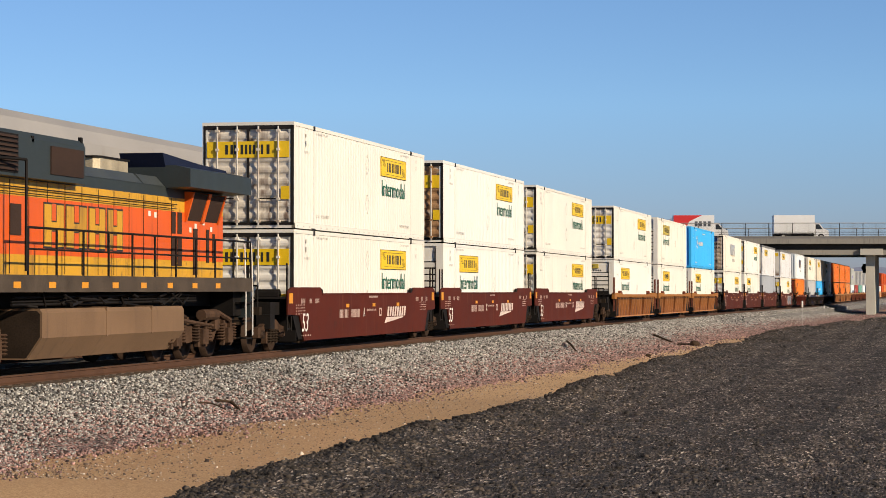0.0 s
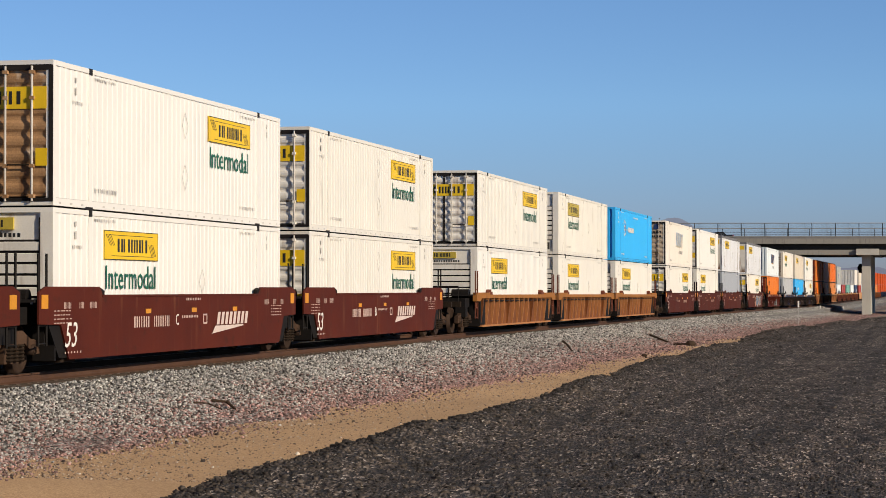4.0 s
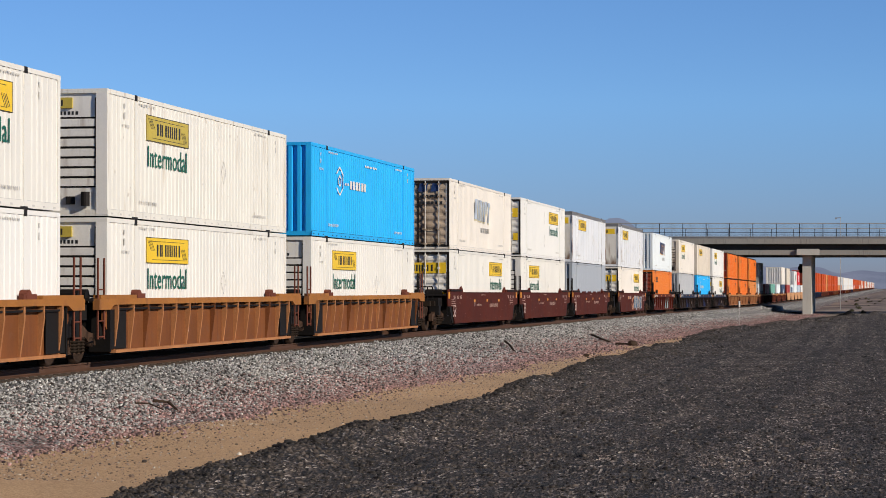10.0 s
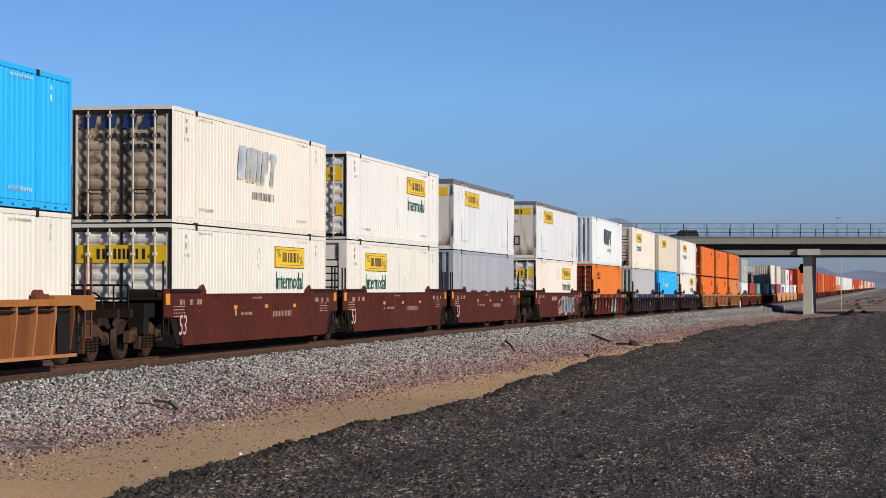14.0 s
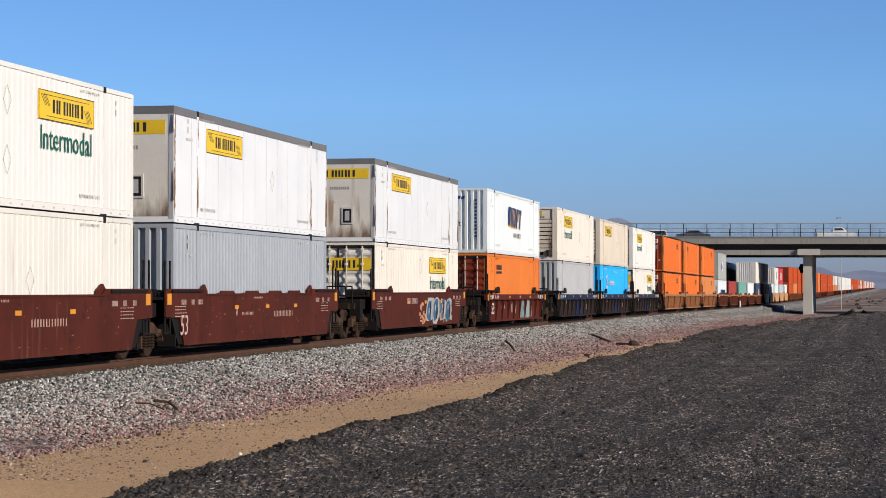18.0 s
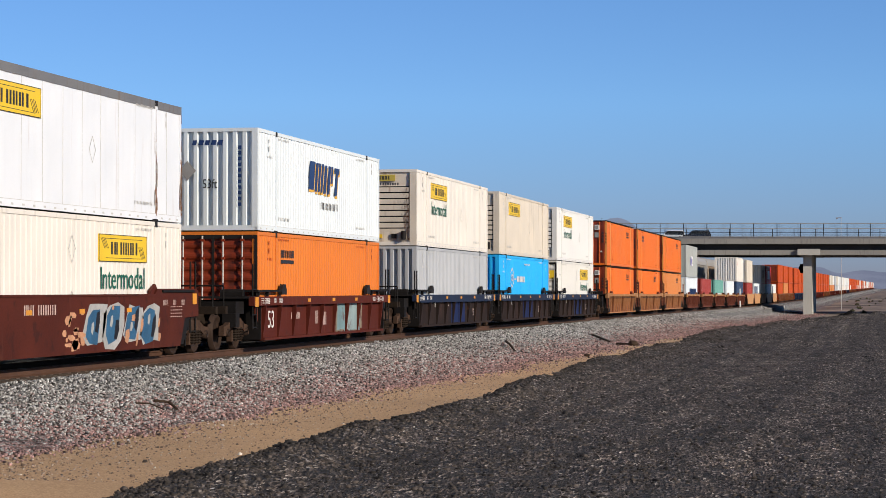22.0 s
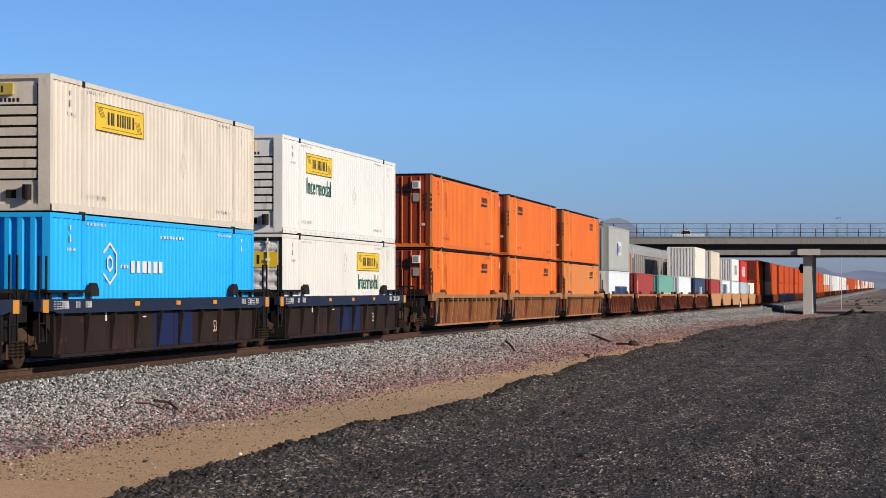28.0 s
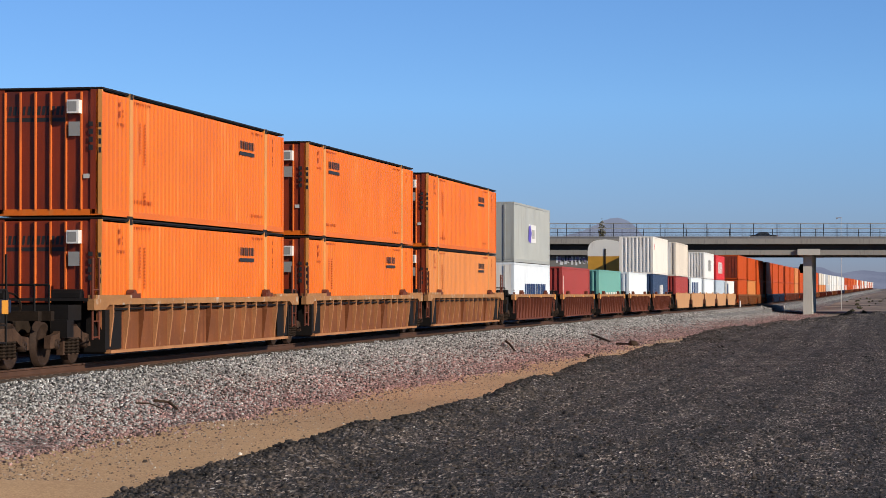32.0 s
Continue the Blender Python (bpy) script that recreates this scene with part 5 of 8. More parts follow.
def truck(parent, y, spin):
    def frame_():
        s = Shape()
        out = [(-1.28, 0.40), (-1.24, 0.66), (-0.82, 0.70), (-0.42, 0.86), (0.42, 0.86), (0.82, 0.70), (1.24, 0.66), (1.28, 0.40), (1.05, 0.40), (0.78, 0.50), (0.5, 0.62), (0.5, 0.24),
               (-0.5, 0.24), (-0.5, 0.62), (-0.78, 0.50), (-1.05, 0.40)]
        for a, b in ((0.98, 1.12), (-1.12, -0.98)):
            s.plate(out, a, b)
        s.box(-1.0, 1.0, -0.2, 0.2, 0.5, 0.8)
        return s
    t = part("truck", shared("truck_frame", frame_, dusty_cast), dusty_cast, parent, "cast steel truck with coil springs", m=Matrix.Translation((0, y, 0)))

    def springs_():
        s = Shape()
        for x in (1.05, -1.05):
            for yy in (-0.28, 0.0, 0.28):
                for k in range(5):
                    s.lathe([(0.27 + k * 0.068, 0.085), (0.30 + k * 0.068, 0.12), (0.33 + k * 0.068, 0.085)], 2, (x + (0.06 if x > 0 else -0.06), yy, 0.0), 8)
        return s
    part("spring_nest", shared("truck_springs", springs_, under_steel), under_steel, t)

    def set_():
        s = Shape()
        s.tube((-0.9, 0, 0), (0.9, 0, 0), 0.08, 10)
        for sx in (-1, 1):
            s.lathe([(sx * 0.70, 0.1), (sx * 0.70, 0.2), (sx * 0.725, 0.4), (sx * 0.69, 0.51), (sx * 0.715, 0.51), (sx * 0.73, WR), (sx * 0.835, WR - 0.006), (sx * 0.835, 0.42), (sx * 0.79, 0.38), (sx * 0.80, 0.2), (sx * 0.835, 0.1)], 0, (0, 0, 0), 24)
            s.tube((sx * 0.9, 0, 0), (sx * 1.17, 0, 0), 0.11, 8)
            for i in range(3):
                a = i * 2 * math.pi / 3
                s.box(min(sx * 1.17, sx * 1.185), max(sx * 1.17, sx * 1.185), 0.06 * math.cos(a) - 0.02, 0.06 * math.cos(a) + 0.02, 0.06 * math.sin(a) - 0.02, 0.06 * math.sin(a) + 0.02)
        return s
    ws = shared("wheelset", set_, wheel_steel, True)
    for a in (-0.915, 0.915):
        w = part("wheelset", ws, wheel_steel, t, "worn steel wheelset", m=Matrix.Translation((0, a, WR)))
        if spin:
            SPIN.append(w)
    return t


SPIN = []


def well(kind, lead=True, tail=True, L=16.15, label="", marks=None, spin=True, seed=0, humps=True):
    """One platform of a double-stack car; its leading container end stands at y = 0."""
    side_mat, chord_mat, rib_mat = {"maroon": (maroon_worn,) * 3 if humps else (maroon_steel,) * 3, "ribmaroon": (maroon_steel, maroon_steel, maroon_steel), "brown": (brown_steel, yellow_chord, rib_paint), "faded": (faded_steel, faded_chord, faded_rib),
                                    "blue": (blue_panel, blue_steel, blue_panel), "rust": (rust_brown, faded_chord, rust_brown), "tan": (tan_steel, tan_steel, tan_steel)}[kind]
    smooth = kind in ("maroon", "tan")
    rusty_rib = kind in ("brown", "faded")
    u = thing("well_car", label, "well car", "platforms of the container train")
    XO = 1.43 if smooth else 1.47
    a, b = -1.05, L + 1.05
    if smooth:
        poly = [(a, 0.98), (a, 1.6), (a + 0.35, 1.71), (2.25, 1.71), (2.45, 1.52), (L - 2.45, 1.52), (L - 2.25, 1.71), (b - 0.35, 1.71), (b, 1.6), (b, 0.98), (L - 0.1, 0.95), (L - 0.55, 0.26), (0.55, 0.26), (0.1, 0.95)]
        if kind == "maroon" and humps:
            poly = [(a, 0.98), (a, 1.6), (a + 0.2, 1.67), (2.3, 1.67), (2.55, 1.52), (L - 2.55, 1.52), (L - 2.3, 1.67), (b - 0.2, 1.67), (b, 1.6), (b, 0.98), (L - 0.1, 0.95), (L - 0.5, 0.26), (0.5, 0.26), (0.1, 0.95)]
        if kind == "tan":
            poly = [(a + 0.15, 1.0), (a, 1.52), (b, 1.52), (b - 0.15, 1.0), (L - 0.1, 0.95), (L - 0.45, 0.26), (0.45, 0.26), (0.1, 0.95)]
        for s0, s1 in ((XO - 0.04, XO), (-XO, -XO + 0.04)):
            part("side_sill", shared(("side_sill", kind, humps, L, s0), lambda: Shape().plate(poly, s0, s1), side_mat), side_mat, u)
        cap = shared(("sill_cap", L), lambda: Shape().box(XO - 0.1, XO + 0.02, 2.4, L - 2.4, 1.50, 1.545), chord_mat)
        part("sill_cap", cap, chord_mat, u)
        gus = shared("gusset", lambda: Shape().plate([(-0.5, 1.0), (0.6, 1.0), (0.6, 0.3), (0.1, 0.3)], XO - 0.1, XO - 0.042), black_steel)
        gus2 = shared("gusset_rear", lambda: Shape().plate([(0.5, 1.0), (-0.6, 1.0), (-0.6, 0.3), (-0.1, 0.3)], XO - 0.1, XO - 0.042), black_steel)
        part("gusset", gus, black_steel, u, "black end gusset")
        part("gusset", gus2, black_steel, u, "black end gusset", m=Matrix.Translation((0, L, 0)))
    else:
        poly = [(-0.4, 1.32), (L + 0.4, 1.32), (L + 0.4, 0.95), (L + 0.05, 0.7), (L - 0.12, 0.26), (0.12, 0.26), (-0.05, 0.7), (-0.4, 0.95)]
        for s0, s1 in ((XO - 0.17, XO - 0.13), (-XO + 0.13, -XO + 0.17)):
            part("side_sill", shared(("rib_sill", L, s0), lambda: Shape().plate(poly, s0, s1), side_mat), side_mat, u)
        for s0, s1 in ((XO - 0.14, XO + 0.015), (-XO - 0.015, -XO + 0.14)):
            zc = {"blue": 1.15, "ribmaroon": 1.2}.get(kind, 1.31)
            ch = [(a, 1.2), (a, 1.45), (b, 1.45), (b, 1.2), (L + 0.3, 1.2), (L, zc), (0.0, zc), (-0.3, 1.2)]
            part("top_chord", shared(("top_chord", L, s0, zc), lambda: Shape().plate(ch, s0, s1), chord_mat), chord_mat, u)
        part("bottom_chord", shared(("bottom_chord", L), lambda: Shape().box(XO - 0.14, XO + 0.0, 0.12, L - 0.12, 0.22, 0.29), rib_mat), rib_mat, u)
        n = {"brown": 15, "faded": 15, "blue": 10, "ribmaroon": 10, "rust": 13}[kind]
        rib = shared(("rib", kind), lambda: Shape().plate([(XO - 0.14, 0.29), (XO - 0.09, 0.29), (XO + 0.005, 1.05), (XO + 0.005, 1.31), (XO - 0.14, 1.31)], -0.036, 0.036, axis=1), rib_mat)
        rib_b = shared(("rib", kind, "l"), lambda: Shape().plate([(XO - 0.14, 0.29), (XO - 0.09, 0.29), (XO + 0.005, 1.05), (XO + 0.005, 1.31), (XO - 0.14, 1.31)], -0.03, 0.03, axis=1), side_mat) if rusty_rib else rib
        for i in range(n):
            y = 0.3 + i * (L - 0.6) / (n - 1)
            part("rib", rib_b if rusty_rib and (i * 7 + seed) % 5 > 3 else rib, rib_mat, u, m=Matrix.Translation((0, y, 0)))
        if rusty_rib:
            fl = shared("end_flange", lambda: Shape().box(XO - 0.16, XO + 0.02, 0.0, 2.5, 1.45, 1.53), chord_mat)
            for y in (a + 0.1, b - 2.6):
                part("end_flange", fl, chord_mat, u, "raised ochre end flange", m=Matrix.Translation((0, y, 0)))
            under = shared(("chord_lip", L), lambda: Shape().box(XO - 0.13, XO - 0.02, 0.4, L - 0.4, 1.19, 1.235), black_steel)
            part("chord_lip", under, black_steel, u, "thin dark strip under the chord")
    # cross members, ends and platforms
    for k, y in enumerate((-0.12, L + 0.06)):
        for sx in (-1, 1):
            part("end_plate", shared(("end_plate", sx, XO), lambda: Shape().box(min(sx * 0.92, sx * (XO - 0.05)), max(sx * 0.92, sx * (XO - 0.05)), 0.0, 0.06, 0.25, 1.4), black_steel), black_steel, u, m=Matrix.Translation((0, y, 0)))
    cross = shared("floor_beam", lambda: Shape().box(-1.3, 1.3, -0.4, 0.4, 0.2, 0.29), under_steel)
    for y in (0.8, L / 2, L - 0.8):
        part("floor_beam", cross, under_steel, u, m=Matrix.Translation((0, y, 0)))
    for y in (-0.35, L + 0.2):
        part("bulkhead", shared(("bulkhead", L), lambda: Shape().box(-1.25, 1.25, 0.0, 0.15, 0.55, 1.36), black_steel), under_steel, u, m=Matrix.Translation((0, y, 0)))
    plat = shared("end_platform", lambda: Shape().box(-1.35, 1.35, -0.35, 0.35, 1.40, 1.46), dark_trim)
    for y in (a + 0.3, b - 0.3):
        part("end_platform", plat, dark_trim, u, "black grated end platform", m=Matrix.Translation((0, y, 0)))
    bol = shared("bolster", lambda: Shape().box(-1.2, 1.2, -0.42, 0.42, 0.98, 1.32).box(0.9, 1.28, -0.7, -0.3, 0.62, 1.0).tube((0.5, 0.6, 1.5), (1.15, 0.6, 1.5), 0.16, 10), black_steel)
    part("bolster", bol, black_steel, u, "black body bolster and brake gear", m=Matrix.Translation((0, -1.5, 0)))
    part("bolster", bol, black_steel, u, m=Matrix.Translation((0, L + 1.05, 0)))
    part("centre_beam", shared("centre_beam", lambda: Shape().box(-0.35, 0.35, -1.75, -0.2, 0.72, 1.22), under_steel), under_steel, u)
    part("centre_beam", shared(("centre_beam2", L), lambda: Shape().box(-0.35, 0.35, L + 0.2, L + 1.35, 0.72, 1.22), under_steel), under_steel, u)
    # container guides
    if kind == "maroon" and not humps:
        lug = shared("sill_lug", lambda: Shape().plate([(-0.2, 0.0), (-0.2, 0.1), (-0.05, 0.16), (0.2, 0.1), (0.2, 0.0)], XO - 0.1, XO - 0.005), black_steel)
        for y in (2.35, L - 2.35):
            part("sill_lug", lug, black_steel, u, "black locking lug", m=Matrix.Translation((0, y, 1.53)))
    elif kind in ("maroon", "ribmaroon", "blue"):
        g = shared(("guide", kind), lambda: Shape().plate([(-0.28, 0.0), (-0.28, 0.12), (-0.1, 0.3), (0.14, 0.3), (0.28, 0.14), (0.28, 0.0)], XO - 0.12, XO - 0.02), dark_trim if kind != "maroon" else maroon_steel)
        tri = shared(("tri_guide", XO), lambda: Shape().plate([(-0.35, 0.0), (-0.32, 0.1), (0.05, 0.26), (0.28, 0.1), (0.3, 0.0)], XO - 0.12, XO - 0.05), maroon_steel)
        for y in (2.4, L - 2.4):
            part("guide", tri if smooth else g, dark_trim, u, "raised container guide", m=Matrix.Translation((0, y, 1.5 if not smooth else 1.52)))
        wk = shared("walkway", lambda: Shape().box(1.0, XO + 0.04, 0.0, 2.6, 1.6, 1.66).box(XO - 0.1, XO - 0.02, 0.3, 0.4, 1.45, 1.6).box(XO - 0.1, XO - 0.02, 1.3, 1.4, 1.45, 1.6), black_steel)
        for y in (-0.6, L - 2.0):
            part("walkway", wk, black_steel, u, m=Matrix.Translation((0, y, -0.02)))
    else:
        g = shared(("lug", kind), lambda: Shape().lathe([(XO - 0.2, 0.0), (XO - 0.2, 0.15), (XO - 0.02, 0.15), (XO - 0.02, 0.0)], 0, (0, 0, 0.0), 12).box(XO - 0.14, XO - 0.03, -0.3, 0.45, -0.08, 0.06), rust_brown if kind != "tan" else tan_steel)
        for y in (1.9, L - 2.2):
            part("lug", g, rust_brown, u, "round locking lug", m=Matrix.Translation((0, y, 1.5)))
    # trucks, ladders and couplers
    truck(u, -1.53, spin)
    post = shared(("grab_post", L > 14), lambda: Shape().tube((0, 0, 0.55), (0, 0, 2.35 if L > 14 else 1.55), 0.028, 6), black_steel if kind in ("maroon", "blue", "ribmaroon") else rust_brown)
    rung = shared(("rung", kind), lambda: Shape().tube((0, 0, 0), (0, 0.42, 0), 0.018, 6), black_steel if kind in ("maroon", "blue", "ribmaroon") else rust_brown)
    for y in (-0.95, b - 0.5):
        lad = part("ladder", post, black_steel, u, "steel grab rails", m=Matrix.Translation((XO - 0.06, y, 0)))
        part("ladder_post", post, black_steel, lad, m=Matrix.Translation((0, 0.42, 0)))
        for z in (0.6, 0.95, 1.3, 1.65):
            part("rung", rung, black_steel, lad, m=Matrix.Translation((0, 0, z)))
    if tail:
        truck(u, L + 1.75, spin)
    for on, sgn, y in ((lead, -1, -1.75), (tail, 1, L + 1.75)):
        if on:
            def draft():
                s = Shape().box(-0.3, 0.3, min(0, sgn * 1.6), max(0, sgn * 1.6), 0.72, 1.1).box(-1.3, 1.3, min(sgn * 1.3, sgn * 1.5), max(sgn * 1.3, sgn * 1.5), 1.0, 1.2)
                s.box(-0.13, 0.13, min(sgn * 1.5, sgn * 2.15), max(sgn * 1.5, sgn * 2.15), 0.78, 0.98)
                return s
            part("coupler", shared(("coupler", sgn), draft, under_steel), under_steel, u, "steel end sill and coupler", m=Matrix.Translation((0, y, 0)))
            wheel = shared("brake_wheel", lambda: Shape().lathe([(-0.02, 0.26), (-0.02, 0.3), (0.02, 0.3), (0.02, 0.26), (-0.02, 0.26)], 1, (0, 0, 0), 18).box(-0.28, 0.28, -0.01, 0.01, -0.02, 0.02).box(-0.02, 0.02, -0.01, 0.01, -0.28, 0.28), under_steel)
            part("brake_wheel", wheel, under_steel, u, m=Matrix.Translation((0.2, y + sgn * 1.1, 1.3)))
            part("hand_rail", shared(("hand_rail", kind), lambda: Shape().tube((-1.2, 0, 1.2), (-1.2, 0, 1.75), 0.025, 6).tube((1.2, 0, 1.2), (1.2, 0, 1.75), 0.025, 6).tube((-1.2, 0, 1.75), (1.2, 0, 1.75), 0.025, 6), black_steel), black_steel, u, m=Matrix.Translation((0, y + sgn * 1.35, 0)))
    # tape and lettering
    tape = shared("tape", lambda: Shape().box(0, 0.006, 0, 0.34, 0, 0.1), reflector)
    zt = 1.13 if smooth else 1.28
    xt = XO if smooth else XO + 0.015
    for y in () if rusty_rib else (5.1, 8.3, 11.5) if L > 14 else (3.5, 7.5):
        part("tape", tape, reflector, u, "yellow reflective tape", m=Matrix.Translation((xt, y, zt)))
    bigt = shared("big_tape", lambda: Shape().box(0, 0.006, 0, 0.34, 0, 0.27), reflector)
    for y in () if rusty_rib else (a + 0.12, b - 0.5):
        part("tape", bigt, reflector, u, "yellow reflective tape", m=Matrix.Translation((xt, y, 1.17 if not smooth else 1.28)))

    def stencils():
        s = Shape()
        r = random.Random(5)
        for y, n in ((0.25, 3), (1.1, 2), (1.7, 3), (L - 1.9, 3), (L - 1.1, 2), (L - 0.4, 2)):
            bars(s, xt + 0.001, y, y + 0.14 * n, 1.27 if smooth else 1.26, 1.40, n * 2, int(y * 10), 0.62)
        for y in (0.02, 0.5, L - 1.0, L - 0.5):
            for k in range(4):
                bars(s, xt + 0.001, y - 0.3, y + 0.25 * r.uniform(0.5, 1), 0.98 + 0.08 * k if smooth else 1.24 + 0.05 * k, 1.0 + 0.08 * k if smooth else 1.255 + 0.05 * k, 3, int(y * 7) + k)
        return s
    if kind in ("maroon", "blue", "ribmaroon"):
        part("stencil_writing", shared(("well_stencils", kind, L), stencils, mark_pink if kind == "maroon" else mark_white), mark_pink, u, "small white stencilled marks")
    if marks:
        marks(u, XO)
    return u


def bnsf_marks(letter):
    def put(u, x):
        part("size_number", lettering("53", 0.5, 0.6, mark_white, None, lean=0.25), mark_white, u, "white slanted number 53", m=Matrix.Translation((x + 0.001, 0.3, 0.50)))
        part("number_writing", bars(bars(Shape(), x + 0.001, 4.35, 5.4, 0.83, 1.07, 7, 2, 0.5), x + 0.001, 5.65, 6.75, 0.83, 1.07, 9, 3, 0.5), mark_pink, u, "faded reporting mark as bars")
        part("letter", lettering(letter, 0.26, 0.2, mark_white, None), mark_white, u, m=Matrix.Translation((x + 0.001, 7.15, 0.84)))
        sh = Shape()
        for i in range(8):
            y = 10.2 + i * 0.325
            sh.plate([(y, 0.81), (y + 0.2, 0.81), (y + 0.31, 1.11), (y + 0.11, 1.11)], x + 0.001, x + 0.004)
        sh.plate([(9.85, 0.60), (12.35, 0.76), (12.4, 0.79), (10.1, 0.785)], x + 0.001, x + 0.004)
        part("logo", sh, mark_logo, u, "slanted logo bars over a wedge")
        small = bars(bars(Shape(), x + 0.001, 0.3, 1.3, 0.38, 0.42, 6, 4, 0.6), x + 0.001, 7.6, 8.8, 1.0, 1.06, 10, 5, 0.5)
        bars(small, x + 0.001, 7.9, 9.0, 1.40, 1.46, 9, 6, 0.5)
        small.box(x + 0.001, x + 0.004, 9.15, 9.2, 0.84, 1.08).box(x + 0.001, x + 0.004, 9.4, 9.45, 0.84, 1.08).box(x + 0.001, x + 0.004, 9.2, 9.4, 0.84, 0.88).box(x + 0.001, x + 0.004, 9.2, 9.4, 1.04, 1.08)
        part("small_writing", small, mark_pink, u)
    return put


def plain_marks(letter):
    def put(u, x):
        part("size_number", lettering("53", 0.5, 0.6, mark_pink, None, lean=0.15), mark_pink, u, "faded slanted number 53", m=Matrix.Translation((x + 0.001, 0.15, 0.52)))
        part("letter", lettering(letter, 0.24, 0.18, mark_pink, None), mark_pink, u, m=Matrix.Translation((x + 0.001, 5.2, 0.95)))
        part("small_writing", bars(bars(bars(Shape(), x + 0.001, 5.8, 7.0, 0.96, 1.04, 9, 4, 0.55), x + 0.001, 9.2, 11.4, 0.88, 1.04, 13, 5, 0.62), x + 0.001, 7.0, 8.0, 1.4, 1.45, 9, 8, 0.5), mark_dim, u, "faded stencil bars")
        r = random.Random(ord(letter))
        scuffs = Shape()
        for _ in range(44):
            y, z, w, h = r.uniform(0.3, 15.5), r.uniform(0.32, 1.4), r.uniform(0.02, 0.13), r.uniform(0.01, 0.04)
            scuffs.plate([(y, z), (y + w, z + 0.4 * h), (y + 0.9 * w, z + h), (y + 0.15 * w, z + 0.8 * h)], x + 0.001, x + 0.002)
        if letter == "A":
            for y in (4.4, 6.9, 9.4, 11.6):
                part("sill_hump", Shape().plate([(y - 0.75, 1.5), (y - 0.6, 1.62), (y + 0.6, 1.62), (y + 0.75, 1.5)], x - 0.04, x), maroon_worn, u, "low raised sill edge")
        part("scuff_writing", scuffs, mark_faint, u, "pale chips and scuffs in the paint")
    return put


mark_faint = surf("chipped pale paint", (0.30, 0.15, 0.115), 0.65, var=0.25, scale=3.0, bump=0)
mark_dim = surf("dim stencil paint", (0.42, 0.28, 0.22), 0.6, var=0.2, scale=3.0, bump=0)
mark_logo = surf("pinkish white lettering", (0.62, 0.50, 0.45), 0.6, var=0.1, bump=0)


def graffiti(y0, y1, cols, seed, recess=0.0):
    """Spray-painted band: a torn ground colour, then leaning blocks with pale edges in each further colour."""
    def put(u, x):
        r = random.Random(seed)
        x = x - recess
        ground, n = Shape(), 18
        low = [(y0 + (y1 - y0) * i / n, 0.28 + r.uniform(0, 0.10)) for i in range(n + 1)]
        top = [(y0 + (y1 - y0) * i / n + 0.1, 1.36 - r.uniform(0, 0.14)) for i in range(n, -1, -1)]
        ground.plate(low + top, x, x + 0.0012)
        part("graffiti", ground, surf("spray paint %d" % (seed * 10), cols[0], 0.55, var=0.25, scale=1.5, spots=((0.10, 0.035, 0.025), 0.8, 0.56)), u, "torn ground of spray paint")
        step = (y1 - y0) / 6
        for k, c in enumerate(cols[1:]):
            sh = Shape()
            for i in range(6):
                y = y0 + step * (i + 0.12 + 0.16 * k)
                w = step * r.uniform(0.5, 0.75) / (1 + 0.9 * k)
                z0, z1 = 0.33 + 0.08 * k + r.uniform(0, 0.08), 1.3 - 0.07 * k - r.uniform(0, 0.15)
                d = r.uniform(0.0, 0.3)
                m_ = r.uniform(0.35, 0.6)
                sh.plate([(y, z0), (y + w * 0.9, z0 + 0.04), (y + w * 0.75 + d * 0.5, z0 + m_), (y + w + d, z1), (y + d, z1 - 0.05), (y + d * 0.4 - 0.05, z0 + m_ * 0.8)], x + 0.0015 * (k + 1), x + 0.0015 * (k + 1) + 0.001)
            part("graffiti", sh, surf("spray paint %d" % (seed * 10 + k + 1), c, 0.5, var=0.18, scale=2.5), u, "leaning spray-painted blocks")
    return put


